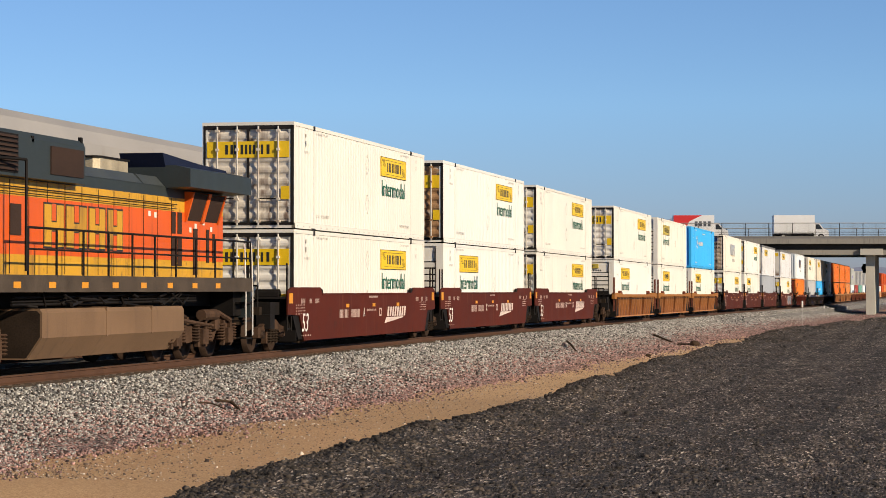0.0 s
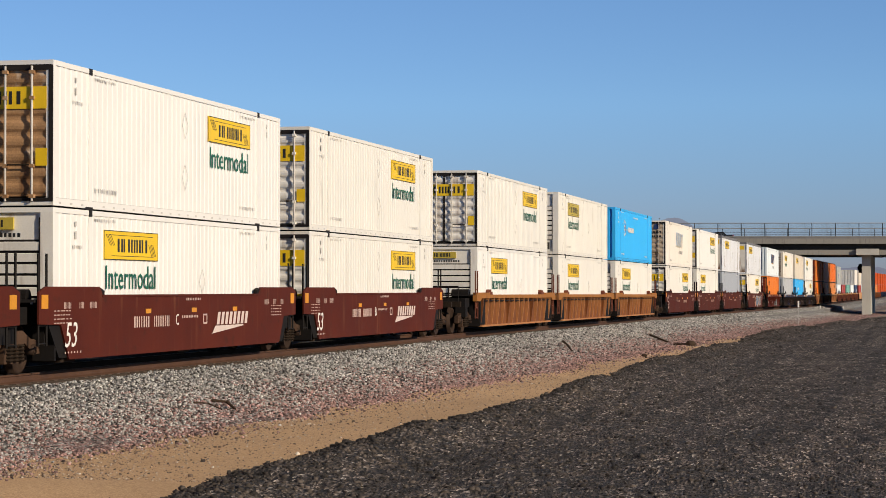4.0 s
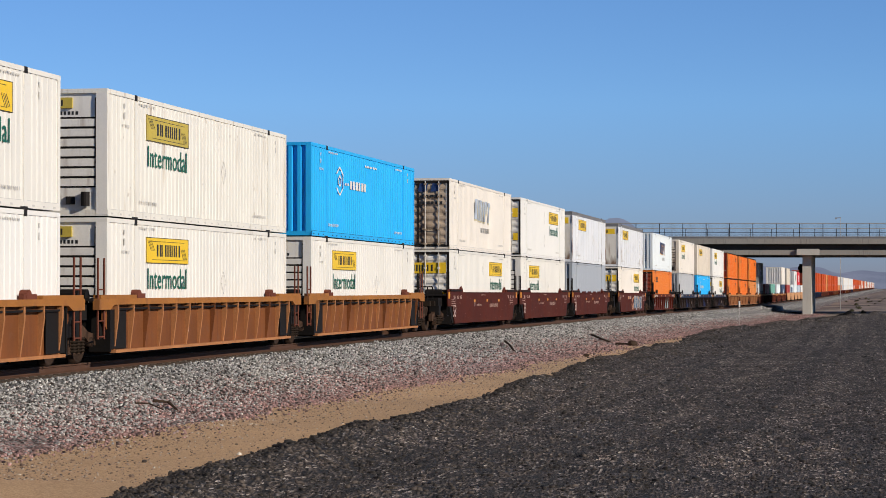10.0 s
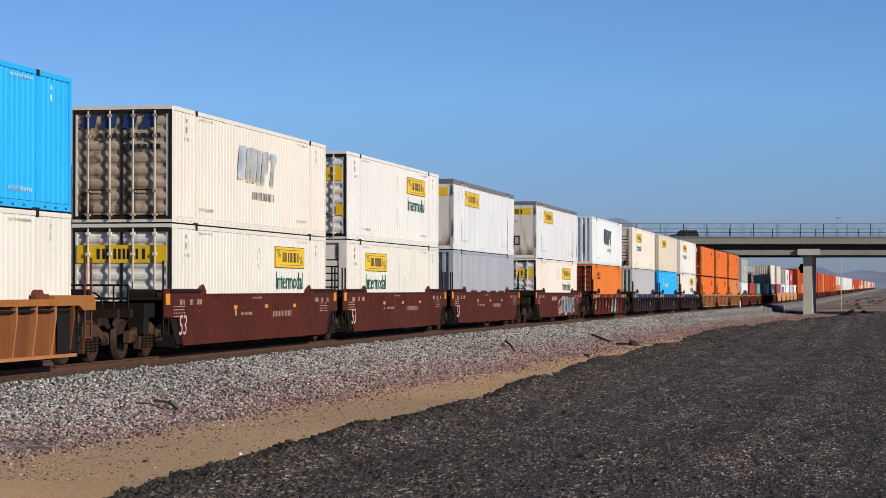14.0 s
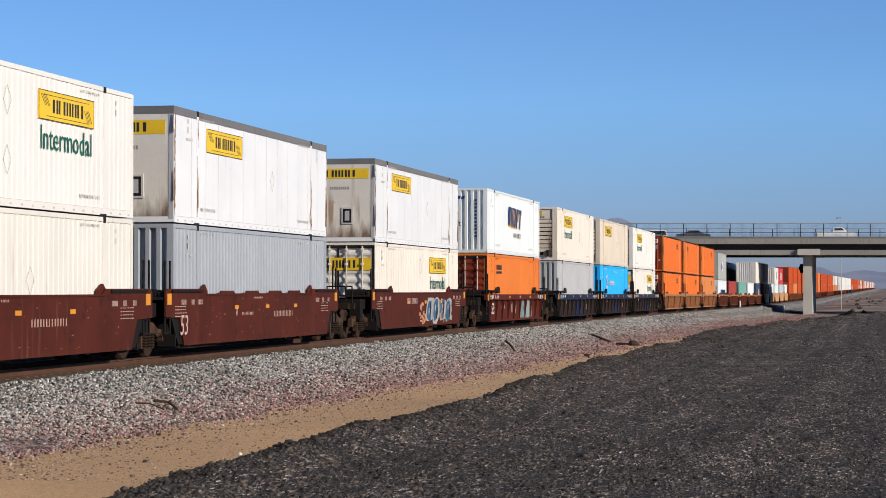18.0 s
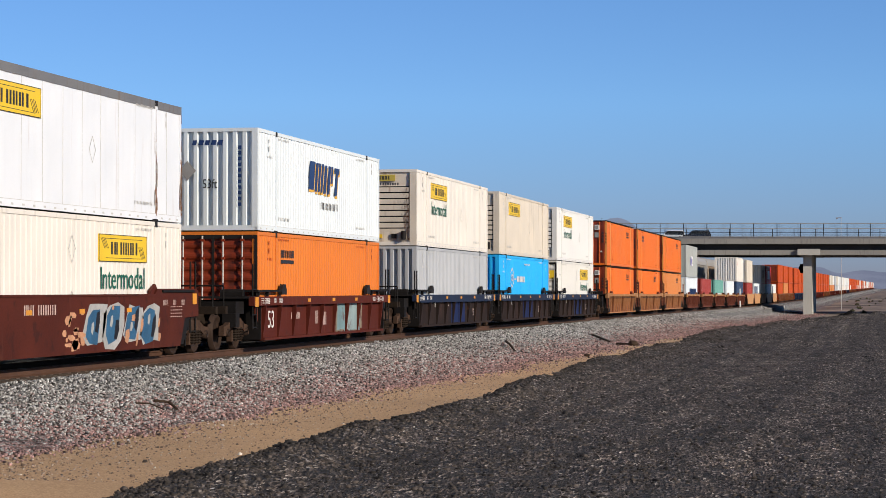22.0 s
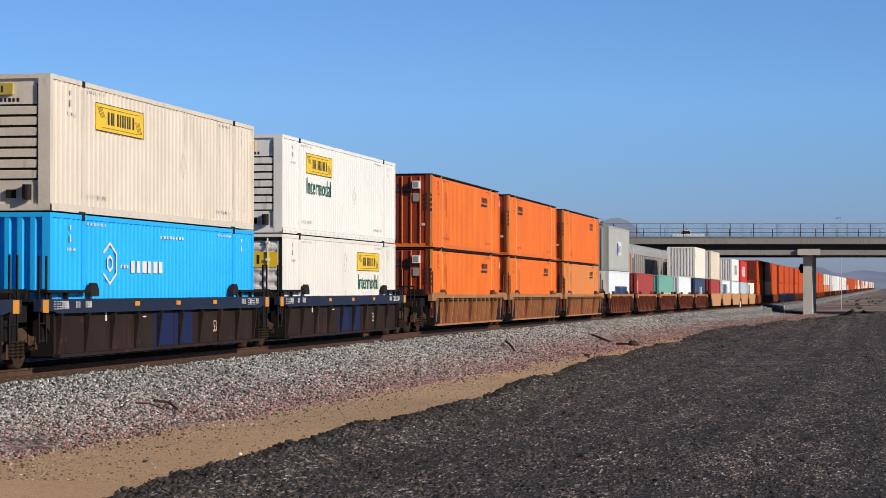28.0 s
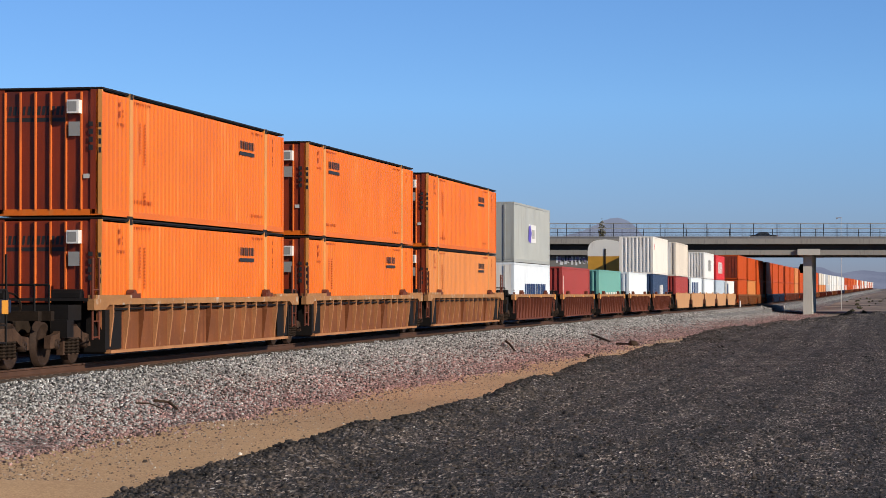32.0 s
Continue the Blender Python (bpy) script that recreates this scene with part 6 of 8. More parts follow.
def fec_marks(u, x):
    """Reporting mark as bars, then a long spray-painted piece: pale outlines round dark blue, orange chips and scribble at its start."""
    r = random.Random(19)

    def blob(sh, yc, zc, w, h, lean, depth, n=8):
        pts = []
        for i in range(n):
            t = 2 * math.pi * i / n
            k = r.uniform(0.72, 1.1)
            p, q = max(-1, min(1, 1.35 * math.cos(t))) * k, max(-1, min(1, 1.35 * math.sin(t))) * k
            z = max(0.29, min(1.46, zc + q * h))
            pts.append((yc + p * w + lean * (z - zc), z))
        sh.plate(pts, x + depth, x + depth + 0.001)
    pale, blue_, dark_, chips = Shape(), Shape(), Shape(), Shape()
    for k, yc in enumerate((9.3, 10.6, 12.0, 13.3)):
        blob(pale, yc, 0.86, 0.72, 0.52, 0.25, 0.001, 9)
        blob(blue_, yc - 0.12, 0.84, 0.5, 0.44, 0.3, 0.0025, 7)
        blob(dark_, yc + 0.2, 0.95 - 0.2 * (k % 2), 0.16, 0.3, 0.3, 0.004, 5)
        blob(pale, yc - 0.16, 0.8 + 0.15 * (k % 2), 0.1, 0.14, 0.3, 0.004, 5)
    for _ in range(16):
        blob(chips, r.uniform(7.3, 8.9), r.uniform(0.4, 1.3), r.uniform(0.06, 0.3), r.uniform(0.04, 0.14), r.uniform(-1, 1), 0.0015, 6)
    for _ in range(7):
        blob(chips, r.uniform(9.5, 14.3), r.uniform(0.4, 1.35), r.uniform(0.06, 0.2), r.uniform(0.05, 0.2), 0.3, 0.005, 5)
    part("graffiti", pale, surf("pale spray paint", (0.38, 0.37, 0.35), 0.55, var=0.2, scale=2.0), u, "pale spray-painted outlines")
    part("graffiti", blue_, surf("blue spray paint", (0.035, 0.11, 0.20), 0.55, var=0.3, scale=1.5), u, "dark blue spray-painted fills")
    part("graffiti", dark_, surf("black spray paint", (0.02, 0.02, 0.025), 0.55, var=0.2, scale=2.0), u, "black spray-painted slits")
    part("graffiti", chips, surf("orange spray paint", (0.52, 0.26, 0.14), 0.55, var=0.3, scale=2.0), u, "orange spray-painted chips")
    part("number_writing", bars(bars(Shape(), x + 0.001, 5.0, 5.6, 1.12, 1.33, 5, 2, 0.5), x + 0.001, 5.8, 6.9, 1.12, 1.33, 8, 3, 0.5), mark_pink, u, "faded reporting mark as bars")


def rib_marks(u, x):
    part("size_number", lettering("53", 0.5, 0.66, mark_white, None), mark_white, u, "white number 53", m=Matrix.Translation((x - 0.126, 0.95, 0.55)))
    part("number_writing", bars(bars(bars(Shape(), x - 0.126, 3.6, 4.7, 0.78, 0.98, 9, 3, 0.5), x - 0.126, 6.6, 7.0, 0.6, 1.0, 3, 4, 0.5), x - 0.126, 7.6, 8.1, 0.55, 0.95, 3, 5, 0.5), mark_pink, u)
    graffiti(9.3, 13.1, [(0.24, 0.19, 0.13)], 4, 0.126)(u, x)
    graffiti(9.5, 12.8, [(0.19, 0.29, 0.30)], 5, 0.1245)(u, x)
    graffiti(10.9, 12.5, [(0.30, 0.38, 0.37)], 6, 0.123)(u, x)


def blue_marks(u, x):
    part("size_number", lettering("53", 0.3, 0.3, mark_pink, None), mark_pink, u, m=Matrix.Translation((x - 0.126, 12.0, 0.55)))
    for y in (6.95, 8.6):
        part("clean_panel", Shape().box(x - 0.131, x - 0.126, y, y + 1.5, 0.31, 1.2), blue_patch, u, "repainted dark blue panel")
    part("small_writing", bars(bars(Shape(), x - 0.126, 3.4, 3.55, 0.95, 1.15, 1, 2), x - 0.126, 6.1, 6.6, 1.0, 1.03, 1, 3), mark_white, u)


def brown_marks(u, x):
    part("dark_panel", Shape().box(x - 0.086, x - 0.08, -0.1, 1.1, 0.31, 1.2), black_steel, u, "black end panel")
    part("dark_panel", Shape().box(x - 0.086, x - 0.08, L_53 - 1.1, L_53 + 0.1, 0.31, 1.2), black_steel, u, "black end panel")
    part("small_writing", bars(bars(Shape(), x - 0.126, 0.8, 1.05, 0.8, 0.95, 2, 2), x - 0.126, 6.05, 6.3, 0.6, 1.0, 1, 3), mark_pink, u)


L_53 = 16.15

# ---------- the container train ----------
def load(ob, s0, z, L, dy=0.0):
    TRAIN.append((ob, s0 + dy, z, L))
    return ob


WL = "white 53-foot container, yellow sign, green word, "
W_ = dict(paint=white_paint, end="doors", sign="far")
FLOOR, UPPER = 0.38, 3.295




def near_train():
    """Platforms in order from the locomotive: start, well car, lower and upper container."""
    def c(s0, up, **k):
        return load(container(**k), s0, UPPER if up else FLOOR, k.get("L", 16.15))

    def w(s0, *a, **k):
        return load(well(*a, **k), s0, 0.0, k.get("L", 16.15))
    mar, bro, blu = "smooth-sided maroon well car platform marked 53", "ochre well car platform with ribbed sides and rust", "dark blue and brown ribbed well car platform"
    st = dict(zip(range(1, 18), (59.9, 79.1, 98.2, 122.3, 141.5, 160.7, 184.1, 203.2, 222.5, 245.8, 269.2, 292.0, 311.3, 330.6, 353.8, 373.0, 392.2)))
    for i, l in ((1, "A"), (2, "C"), (3, "B")):
        w(st[i], "maroon", lead=i == 1, tail=i == 3, humps=False, label=mar, marks=bnsf_marks(l))
    for i in (4, 5, 6):
        w(st[i], "brown", lead=i == 4, tail=i == 6, label=bro, marks=brown_marks, seed=i)
    for i, l in ((7, "B"), (8, "C"), (9, "A")):
        w(st[i], "maroon", lead=i == 7, tail=i == 9, label="worn smooth-sided maroon well car platform marked 53", marks=plain_marks(l))
    w(st[10], "maroon", label="maroon well car with a band of colourful graffiti", marks=fec_marks)
    w(st[11], "ribmaroon", label="maroon ribbed well car marked 53 with pale graffiti", marks=rib_marks)
    for i in (12, 13, 14):
        w(st[i], "blue", lead=i == 12, tail=i == 14, label=blu, marks=blue_marks)
    for i in (15, 16, 17):
        w(st[i], "faded", lead=i == 15, tail=i == 17, label=bro + " under orange containers", marks=brown_marks, seed=i)
    rusty = dict(end_paint=end_rusty)
    c(st[1], 0, **W_, label=WL + "ribbed doors")
    c(st[1], 1, **W_, **rusty, label=WL + "rust-streaked doors")
    c(st[2], 0, paint=white_clean, end="slats", sign="near", label=WL + "slatted front wall")
    c(st[2], 1, paint=white_clean, end="doors", sign="far", end_paint=end_rust, label=WL + "badly rusted doors")
    c(st[3], 0, **W_, label=WL + "ribbed doors")
    c(st[3], 1, paint=cream_paint if 0 else white_paint, end="doors", sign="far", label=WL + "ribbed doors")
    c(st[4], 0, paint=white_clean, end="slats", sign="near", label=WL + "slatted front with black vent")
    c(st[4], 1, **W_, label=WL + "ribbed doors and lock rods")
    c(st[5], 0, paint=white_paint, end="slats", sign="near", label=WL + "slatted front wall")
    c(st[5], 1, paint=white_worn, end="slats", sign="near", sign_mat=sign_olive, label="stained white 53-foot container with faded sign and green word")
    c(st[6], 0, paint=white_paint, end="slats", sign="near", label=WL + "slatted front wall")
    c(st[6], 1, paint=blue_paint, end_paint=blue_paint, end="corr", word=False, logo=hex_logo, label="sky blue 53-foot container with white hexagon logo")
    c(st[7], 0, **W_, label=WL + "ribbed doors")
    c(st[7], 1, paint=cream_paint, end_paint=end_sooty, end="doors", logo=faded_logo, label="off-white 53-foot container, faded blue slanted logo, sooty doors")
    c(st[8], 0, paint=white_paint, end="slats", sign="near", label=WL + "slatted front wall")
    c(st[8], 1, paint=white_clean, end="doors", sign="far", label=WL + "clean sides")
    c(st[9], 0, paint=slate_paint, end_paint=slate_paint, end="corr", label="plain blue-grey 53-foot container with corrugated end wall")
    c(st[9], 1, paint=white_cool, end_paint=end_stained, end="plain", side="sheet", sign="near", word=False, rail_paint=rail_grey, label="smooth white container, grey top rail, rust-stained end")
    c(st[10], 0, paint=cream_paint, end="doors", sign="far", label="cream 53-foot container with yellow sign and green word")
    c(st[10], 1, paint=white_cool, end_paint=end_stained, end="plain", side="sheet", sign="near", word=False, rail_paint=rail_grey, label="smooth white sheet-sided container with hatch in a stained end")
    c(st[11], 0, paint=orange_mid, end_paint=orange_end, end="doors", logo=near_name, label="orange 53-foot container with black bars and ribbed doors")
    c(st[11], 1, paint=silver_white, end_paint=silver_white, end="corr", logo=slanted_logo, label="pale 53-foot container with blue slanted logo, corrugated end")
    c(st[12], 0, paint=grey_paint, end_paint=grey_paint, end="corr", label="plain grey 53-foot container with corrugated end wall")
    c(st[12], 1, paint=cream_paint, end_paint=end_slat, end="slats", sign="near", label="cream 53-foot container with slatted, sooty front wall")
    c(st[13], 0, paint=blue_paint, end_paint=blue_paint, end="corr", logo=hex_logo, label="sky blue 53-foot container with white hexagon logo")
    c(st[13], 1, paint=tan_paint, end_paint=end_slat, end="slats", sign="near", word=False, label="weathered tan 53-foot container with yellow sign")
    c(st[14], 0, paint=white_paint, end="doors", sign="far", label=WL + "ribbed doors")
    c(st[14], 1, paint=white_clean, end="slats", sign="near", label=WL + "slatted front wall")
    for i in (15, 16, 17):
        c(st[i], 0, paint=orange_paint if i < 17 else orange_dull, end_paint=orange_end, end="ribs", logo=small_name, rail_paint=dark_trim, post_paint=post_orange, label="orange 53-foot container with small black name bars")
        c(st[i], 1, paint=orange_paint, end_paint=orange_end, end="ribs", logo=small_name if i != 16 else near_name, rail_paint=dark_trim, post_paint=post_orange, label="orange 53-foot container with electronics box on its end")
    for ob, s0, z, L in TRAIN:
        if ob.get("label") == "cream 53-foot container with slatted, sooty front wall":
            r, sh = random.Random(6), Shape()
            for _ in range(420):
                x0, zz = r.choice(((-0.95, 0.9), (-1.0, 1.3), (0.98, 0.9), (0.9, 1.3), (1.0, 0.6)))
                x0, zz = x0 + r.gauss(0, 0.09), max(0.3, min(2.2, zz + r.gauss(0, 0.4)))
                q, h = r.uniform(0.002, 0.007), r.uniform(0.04, 0.22)
                sh.plate([(x0 - q, zz), (x0 - 0.3 * q, zz - h), (x0 + 0.3 * q, zz - h), (x0 + q, zz)], -0.003, -0.0005, axis=1)
            part("rust_run", sh, run_soot, ob, "brown soot and rust blotches")["kind"] = "stuff"
        if ob.get("label") == "pale 53-foot container with blue slanted logo, corrugated end":
            def ftxt():
                s = end_bars(Shape(), -0.001, -0.62, 0.3, 2.42, 2.56, 5, 3, 0.2, 0.25)
                for k in range(11):
                    s.box(0.72, 0.82, -0.004, -0.001, 2.3 - k * 0.16, 2.4 - k * 0.16)
                return s
            part("name_writing", ftxt(), mark_blue, ob, "dark slanted name bars")
            me = lettering("53ft", 0.26, 0.42, mark_black, None)
            part("size_mark", me, mark_black, ob, "black 53ft mark", m=Matrix.Translation((-0.3, -0.001, 1.2)) @ Matrix.Rotation(-math.pi / 2, 4, "Z"))
            part("placard", Shape().plate([(-1.0, 1.7), (-0.75, 1.98), (-0.5, 1.7), (-0.75, 1.42)], -0.012, -0.004, axis=1), mark_grey, ob, "grey diamond placard")


near_train()


def mid_train():
    """40-foot platforms and the orange stacks that run up to the overpass at the end of the clip."""
    H, L = 2.6, 12.19

    def c(s0, up, **k):
        k.setdefault("L", L), k.setdefault("H", H)
        return load(container(detail=1, rear="plain", **k), s0, FLOOR + 2.615 if up else FLOOR, k["L"])
    st = dict(zip(range(18, 28), (413.6, 430.6, 447.4, 464.8, 481.6, 501.0, 516.5, 532.0, 547.5, 563.0)))
    for i in range(18, 28):
        load(well("rust" if i < 23 else "tan", lead=i in (18, 23), tail=i in (22, 27), L=L, spin=False, label="rusty dark brown ribbed 40-foot well car platform" if i < 23 else "tan smooth-sided 40-foot well car platform"), st[i], 0.0, L)
    c(st[18], 0, paint=surf("pale blue white paint", (0.70, 0.74, 0.76), 0.45, var=0.06), end_paint=end_grey, end="flatdoors", logo=big_bars(mark_blue, 3.6, 10.8, 0.8, 1.6, 12), label="pale white 40-foot container with large dark name bars")
    c(st[18], 1, H=2.896, paint=olive_grey, end_paint=olive_grey, end="flatdoors", logo=panel_logo, label="olive grey 40-foot container with white logo panel")
    c(st[19], 0, paint=red_paint, end_paint=red_paint, end="corr", logo=big_bars(mark_white, 0.5, 0.75, 0.6, 2.1, 1), label="brick red 40-foot corrugated container")
    c(st[20], 0, paint=green_paint, end_paint=green_paint, end="corr", logo=big_bars(mark_white, 4.0, 10.5, 0.3, 1.2, 5, 9), label="sea green 40-foot container with white name bars")
    c(st[21], 0, paint=silver_white, end_paint=silver_white, end="corr", label="plain pale grey 40-foot container")
    c(st[22], 0, paint=navy_paint, end_paint=navy_paint, end="corr", logo=big_bars(mark_white, 5.5, 8.5, 0.3, 1.8, 3, 4), label="navy 40-foot container with white mark")
    c(st[22], 1, H=2.896, paint=cream_paint, end_paint=end_grey, end="corr", logo=big_bars(bright_red, 1.0, 1.5, 1.9, 2.3, 1), label="cream 40-foot container with striped corrugated end")
    c(st[23], 0, paint=red_paint, end_paint=red_paint, end="corr", label="brick red 40-foot corrugated container")
    c(st[23], 1, H=2.896, paint=tan_paint, end_paint=tan_paint, end="corr", label="plain tan 40-foot corrugated container")
    c(st[24], 0, paint=silver_white, end_paint=navy_paint, end="corr", logo=big_bars(mark_blue, 1, 9, 0.3, 2.2, 4, 6), label="white and blue 40-foot container")
    c(st[25], 0, paint=silver_white, end_paint=silver_white, end="corr", label="pale grey 40-foot container")
    c(st[25], 1, paint=white_clean, end_paint=end_grey, end="corr", logo=big_bars(mark_grey, 5, 9, 0.8, 1.9, 3, 7), label="white 40-foot container with grey mark")
    c(st[26], 0, paint=surf("light steel blue paint", (0.45, 0.52, 0.58), 0.45), end_paint=grey_paint, end="corr", label="light blue-grey 40-foot container")
    c(st[26], 1, paint=bright_red, end_paint=bright_red, end="corr", logo=big_bars(mark_white, 3, 9, 0.7, 1.9, 4, 8), label="bright red 40-foot container with white bars")
    c(st[27], 0, paint=white_clean, end_paint=navy_paint, end="corr", logo=big_bars(navy_paint, 0.5, 4.5, 0.2, 2.3, 1), label="navy and white 40-foot container")


mid_train()


def far_body(L, H, mat):
    """Distant container in one mesh: folded side, frame and ends."""
    def make():
        s = Shape().sheet(wave(0.1, L - 0.1, 0.8, W2 - 0.04, W2 - 0.01), 0.15, H - 0.1)
        s.box(-W2, W2 - 0.06, 0.04, L - 0.04, 0.05, H - 0.03).box(W2 - 0.06, W2, 0, L, 0.02, 0.16).box(W2 - 0.06, W2, 0, L, H - 0.12, H)
        for y in (0, L - 0.14):
            s.box(W2 - 0.14, W2, y, y + 0.14, 0.16, H - 0.12)
        return s
    return shared(("container", L, H), make, mat)


def far_well(L, mat, ribs):
    def make():
        s = Shape().plate([(-1.0, 1.0), (-1.0, 1.48), (L + 1.0, 1.48), (L + 1.0, 1.0), (L - 0.2, 0.95), (L - 0.5, 0.26), (0.5, 0.26), (0.2, 0.95)], 1.36, 1.42)
        s.plate([(-1.0, 1.0), (-1.0, 1.48), (L + 1.0, 1.48), (L + 1.0, 1.0), (L - 0.2, 0.95), (L - 0.5, 0.26), (0.5, 0.26), (0.2, 0.95)], -1.42, -1.36)
        for i in range(ribs):
            y = 0.7 + i * (L - 1.4) / (ribs - 1)
            s.box(1.42, 1.47, y - 0.06, y + 0.06, 0.28, 1.3)
        s.box(-1.3, 1.3, 0.3, L - 0.3, 0.2, 0.28)
        for y in (-2.3, -0.9):
            for x in (-0.77, 0.77):
                s.tube((x - 0.06, y, 0.48), (x + 0.06, y, 0.48), 0.48, 12)
        s.box(-1.1, 1.1, -2.5, -0.5, 0.4, 0.75)
        return s
    return shared(("well_car", L, ribs), make, mat)


def ribbed_end():
    s = Shape().box(-W2 + 0.12, W2 - 0.15, 0.02, 0.045, 0.18, 2.76)
    for i in range(6):
        x = -0.95 + i * 0.38
        s.box(x - 0.06, x + 0.06, -0.02, 0.02, 0.2, 2.74)
    return s


def far_train():
    r = random.Random(11)
    orange, white, tanw = surf("sun-reddened orange paint", (0.50, 0.070, 0.009), 0.6, var=0.12, scale=0.4, streak=((0.30, 0.04, 0.008), 0.5, 0.56)), white_clean, tan_paint
    s = 582.5
    runs = [("brown", 3, "o"), ("blue", 3, "o"), ("rust", 3, "o"), ("maroon", 3, "o"), ("brown", 3, "o"), ("maroon", 3, "m"), ("maroon", 3, "m"), ("brown", 3, "w"), ("maroon", 3, "w"), ("blue", 3, "w"),
            ("brown", 3, "o"), ("rust", 3, "o"), ("brown", 3, "o"), ("maroon", 3, "o"), ("rust", 3, "o"), ("brown", 3, "m"), ("maroon", 3, "o"), ("brown", 3, "m"), ("rust", 3, "w"), ("maroon", 3, "o"), ("brown", 3, "m"),
            ("rust", 3, "w"), ("brown", 3, "m"), ("brown", 3, "o"), ("maroon", 3, "w"), ("rust", 3, "o"), ("brown", 3, "m"), ("maroon", 3, "w"), ("brown", 3, "o"), ("rust", 3, "m"), ("brown", 3, "w")]
    wm = {"brown": brown_steel, "blue": blue_steel, "rust": rust_brown, "maroon": maroon_steel}
    for wk, n, tone in runs:
        for i in range(n):
            L = 16.15
            ob = tagged(new("well_car", far_well(L, wm[wk], 11)), "distant %s well car platform" % {"brown": "ochre", "blue": "dark blue", "rust": "rusty brown", "maroon": "maroon"}[wk], "well car", "platforms of the container train")
            load(ob, s, 0.0, L)
            for z in (FLOOR, UPPER):
                k = r.random()
                m = {"o": orange if k < 0.85 else orange_dull, "w": white if k < 0.8 else cream_paint, "m": (orange, white, orange_dull, tanw, grey_paint)[int(k * 5)]}[tone]
                if tone == "o" and z == FLOOR and k > 0.8 and s > 760:
                    m = white
                nm = {orange: "orange", orange_dull: "dull orange", white: "white", cream_paint: "cream", tanw: "tan", grey_paint: "grey"}[m]
                box_ = tagged(new("container", far_body(L, 2.896, m)), "distant %s container on a well car" % nm, "container", "containers on the train")
                # dark end sheet paints the shade on the nearer orange ends
                if tone == "o" and s < 760:
                    part("end_wall", shared("far_end", ribbed_end, orange_end), orange_end, box_, "sooty ribbed end wall, darkened for shade")
                load(box_, s, z, L)
            s += 19.2
        s += 4.2


far_train()

# ---------- locomotive at the head of the container train ----------
loco_orange = surf("locomotive orange", (0.66, 0.098, 0.010), 0.45, var=0.1, scale=0.8, streak=((0.22, 0.05, 0.02), 0.6, 0.54))
loco_yellow = surf("locomotive yellow", (0.60, 0.31, 0.026), 0.5, var=0.14, scale=0.8, streak=((0.12, 0.06, 0.025), 0.7, 0.50), spots=((0.10, 0.06, 0.03), 0.6, 0.6))
loco_panel = surf("locomotive grey panel", (0.05, 0.06, 0.062), 0.5, var=0.15)
loco_grey = surf("locomotive dark grey", (0.024, 0.032, 0.032), 0.5, var=0.1)
tank_paint = surf("dusty fuel tank", (0.185, 0.112, 0.066), 0.75, var=0.16, scale=0.8, streak=((0.09, 0.06, 0.04), 0.6, 0.54))
sill_grime = surf("dusty dark sill", (0.075, 0.058, 0.046), 0.7, var=0.25)
# dark brown that paints the shade on the tank's front end
tank_shade = surf("shaded tank end brown", (0.035, 0.024, 0.017), 0.7, var=0.3, scale=1.5)
screen_mat = surf("dark intake screen", (0.045, 0.028, 0.022), 0.7, var=0.2)


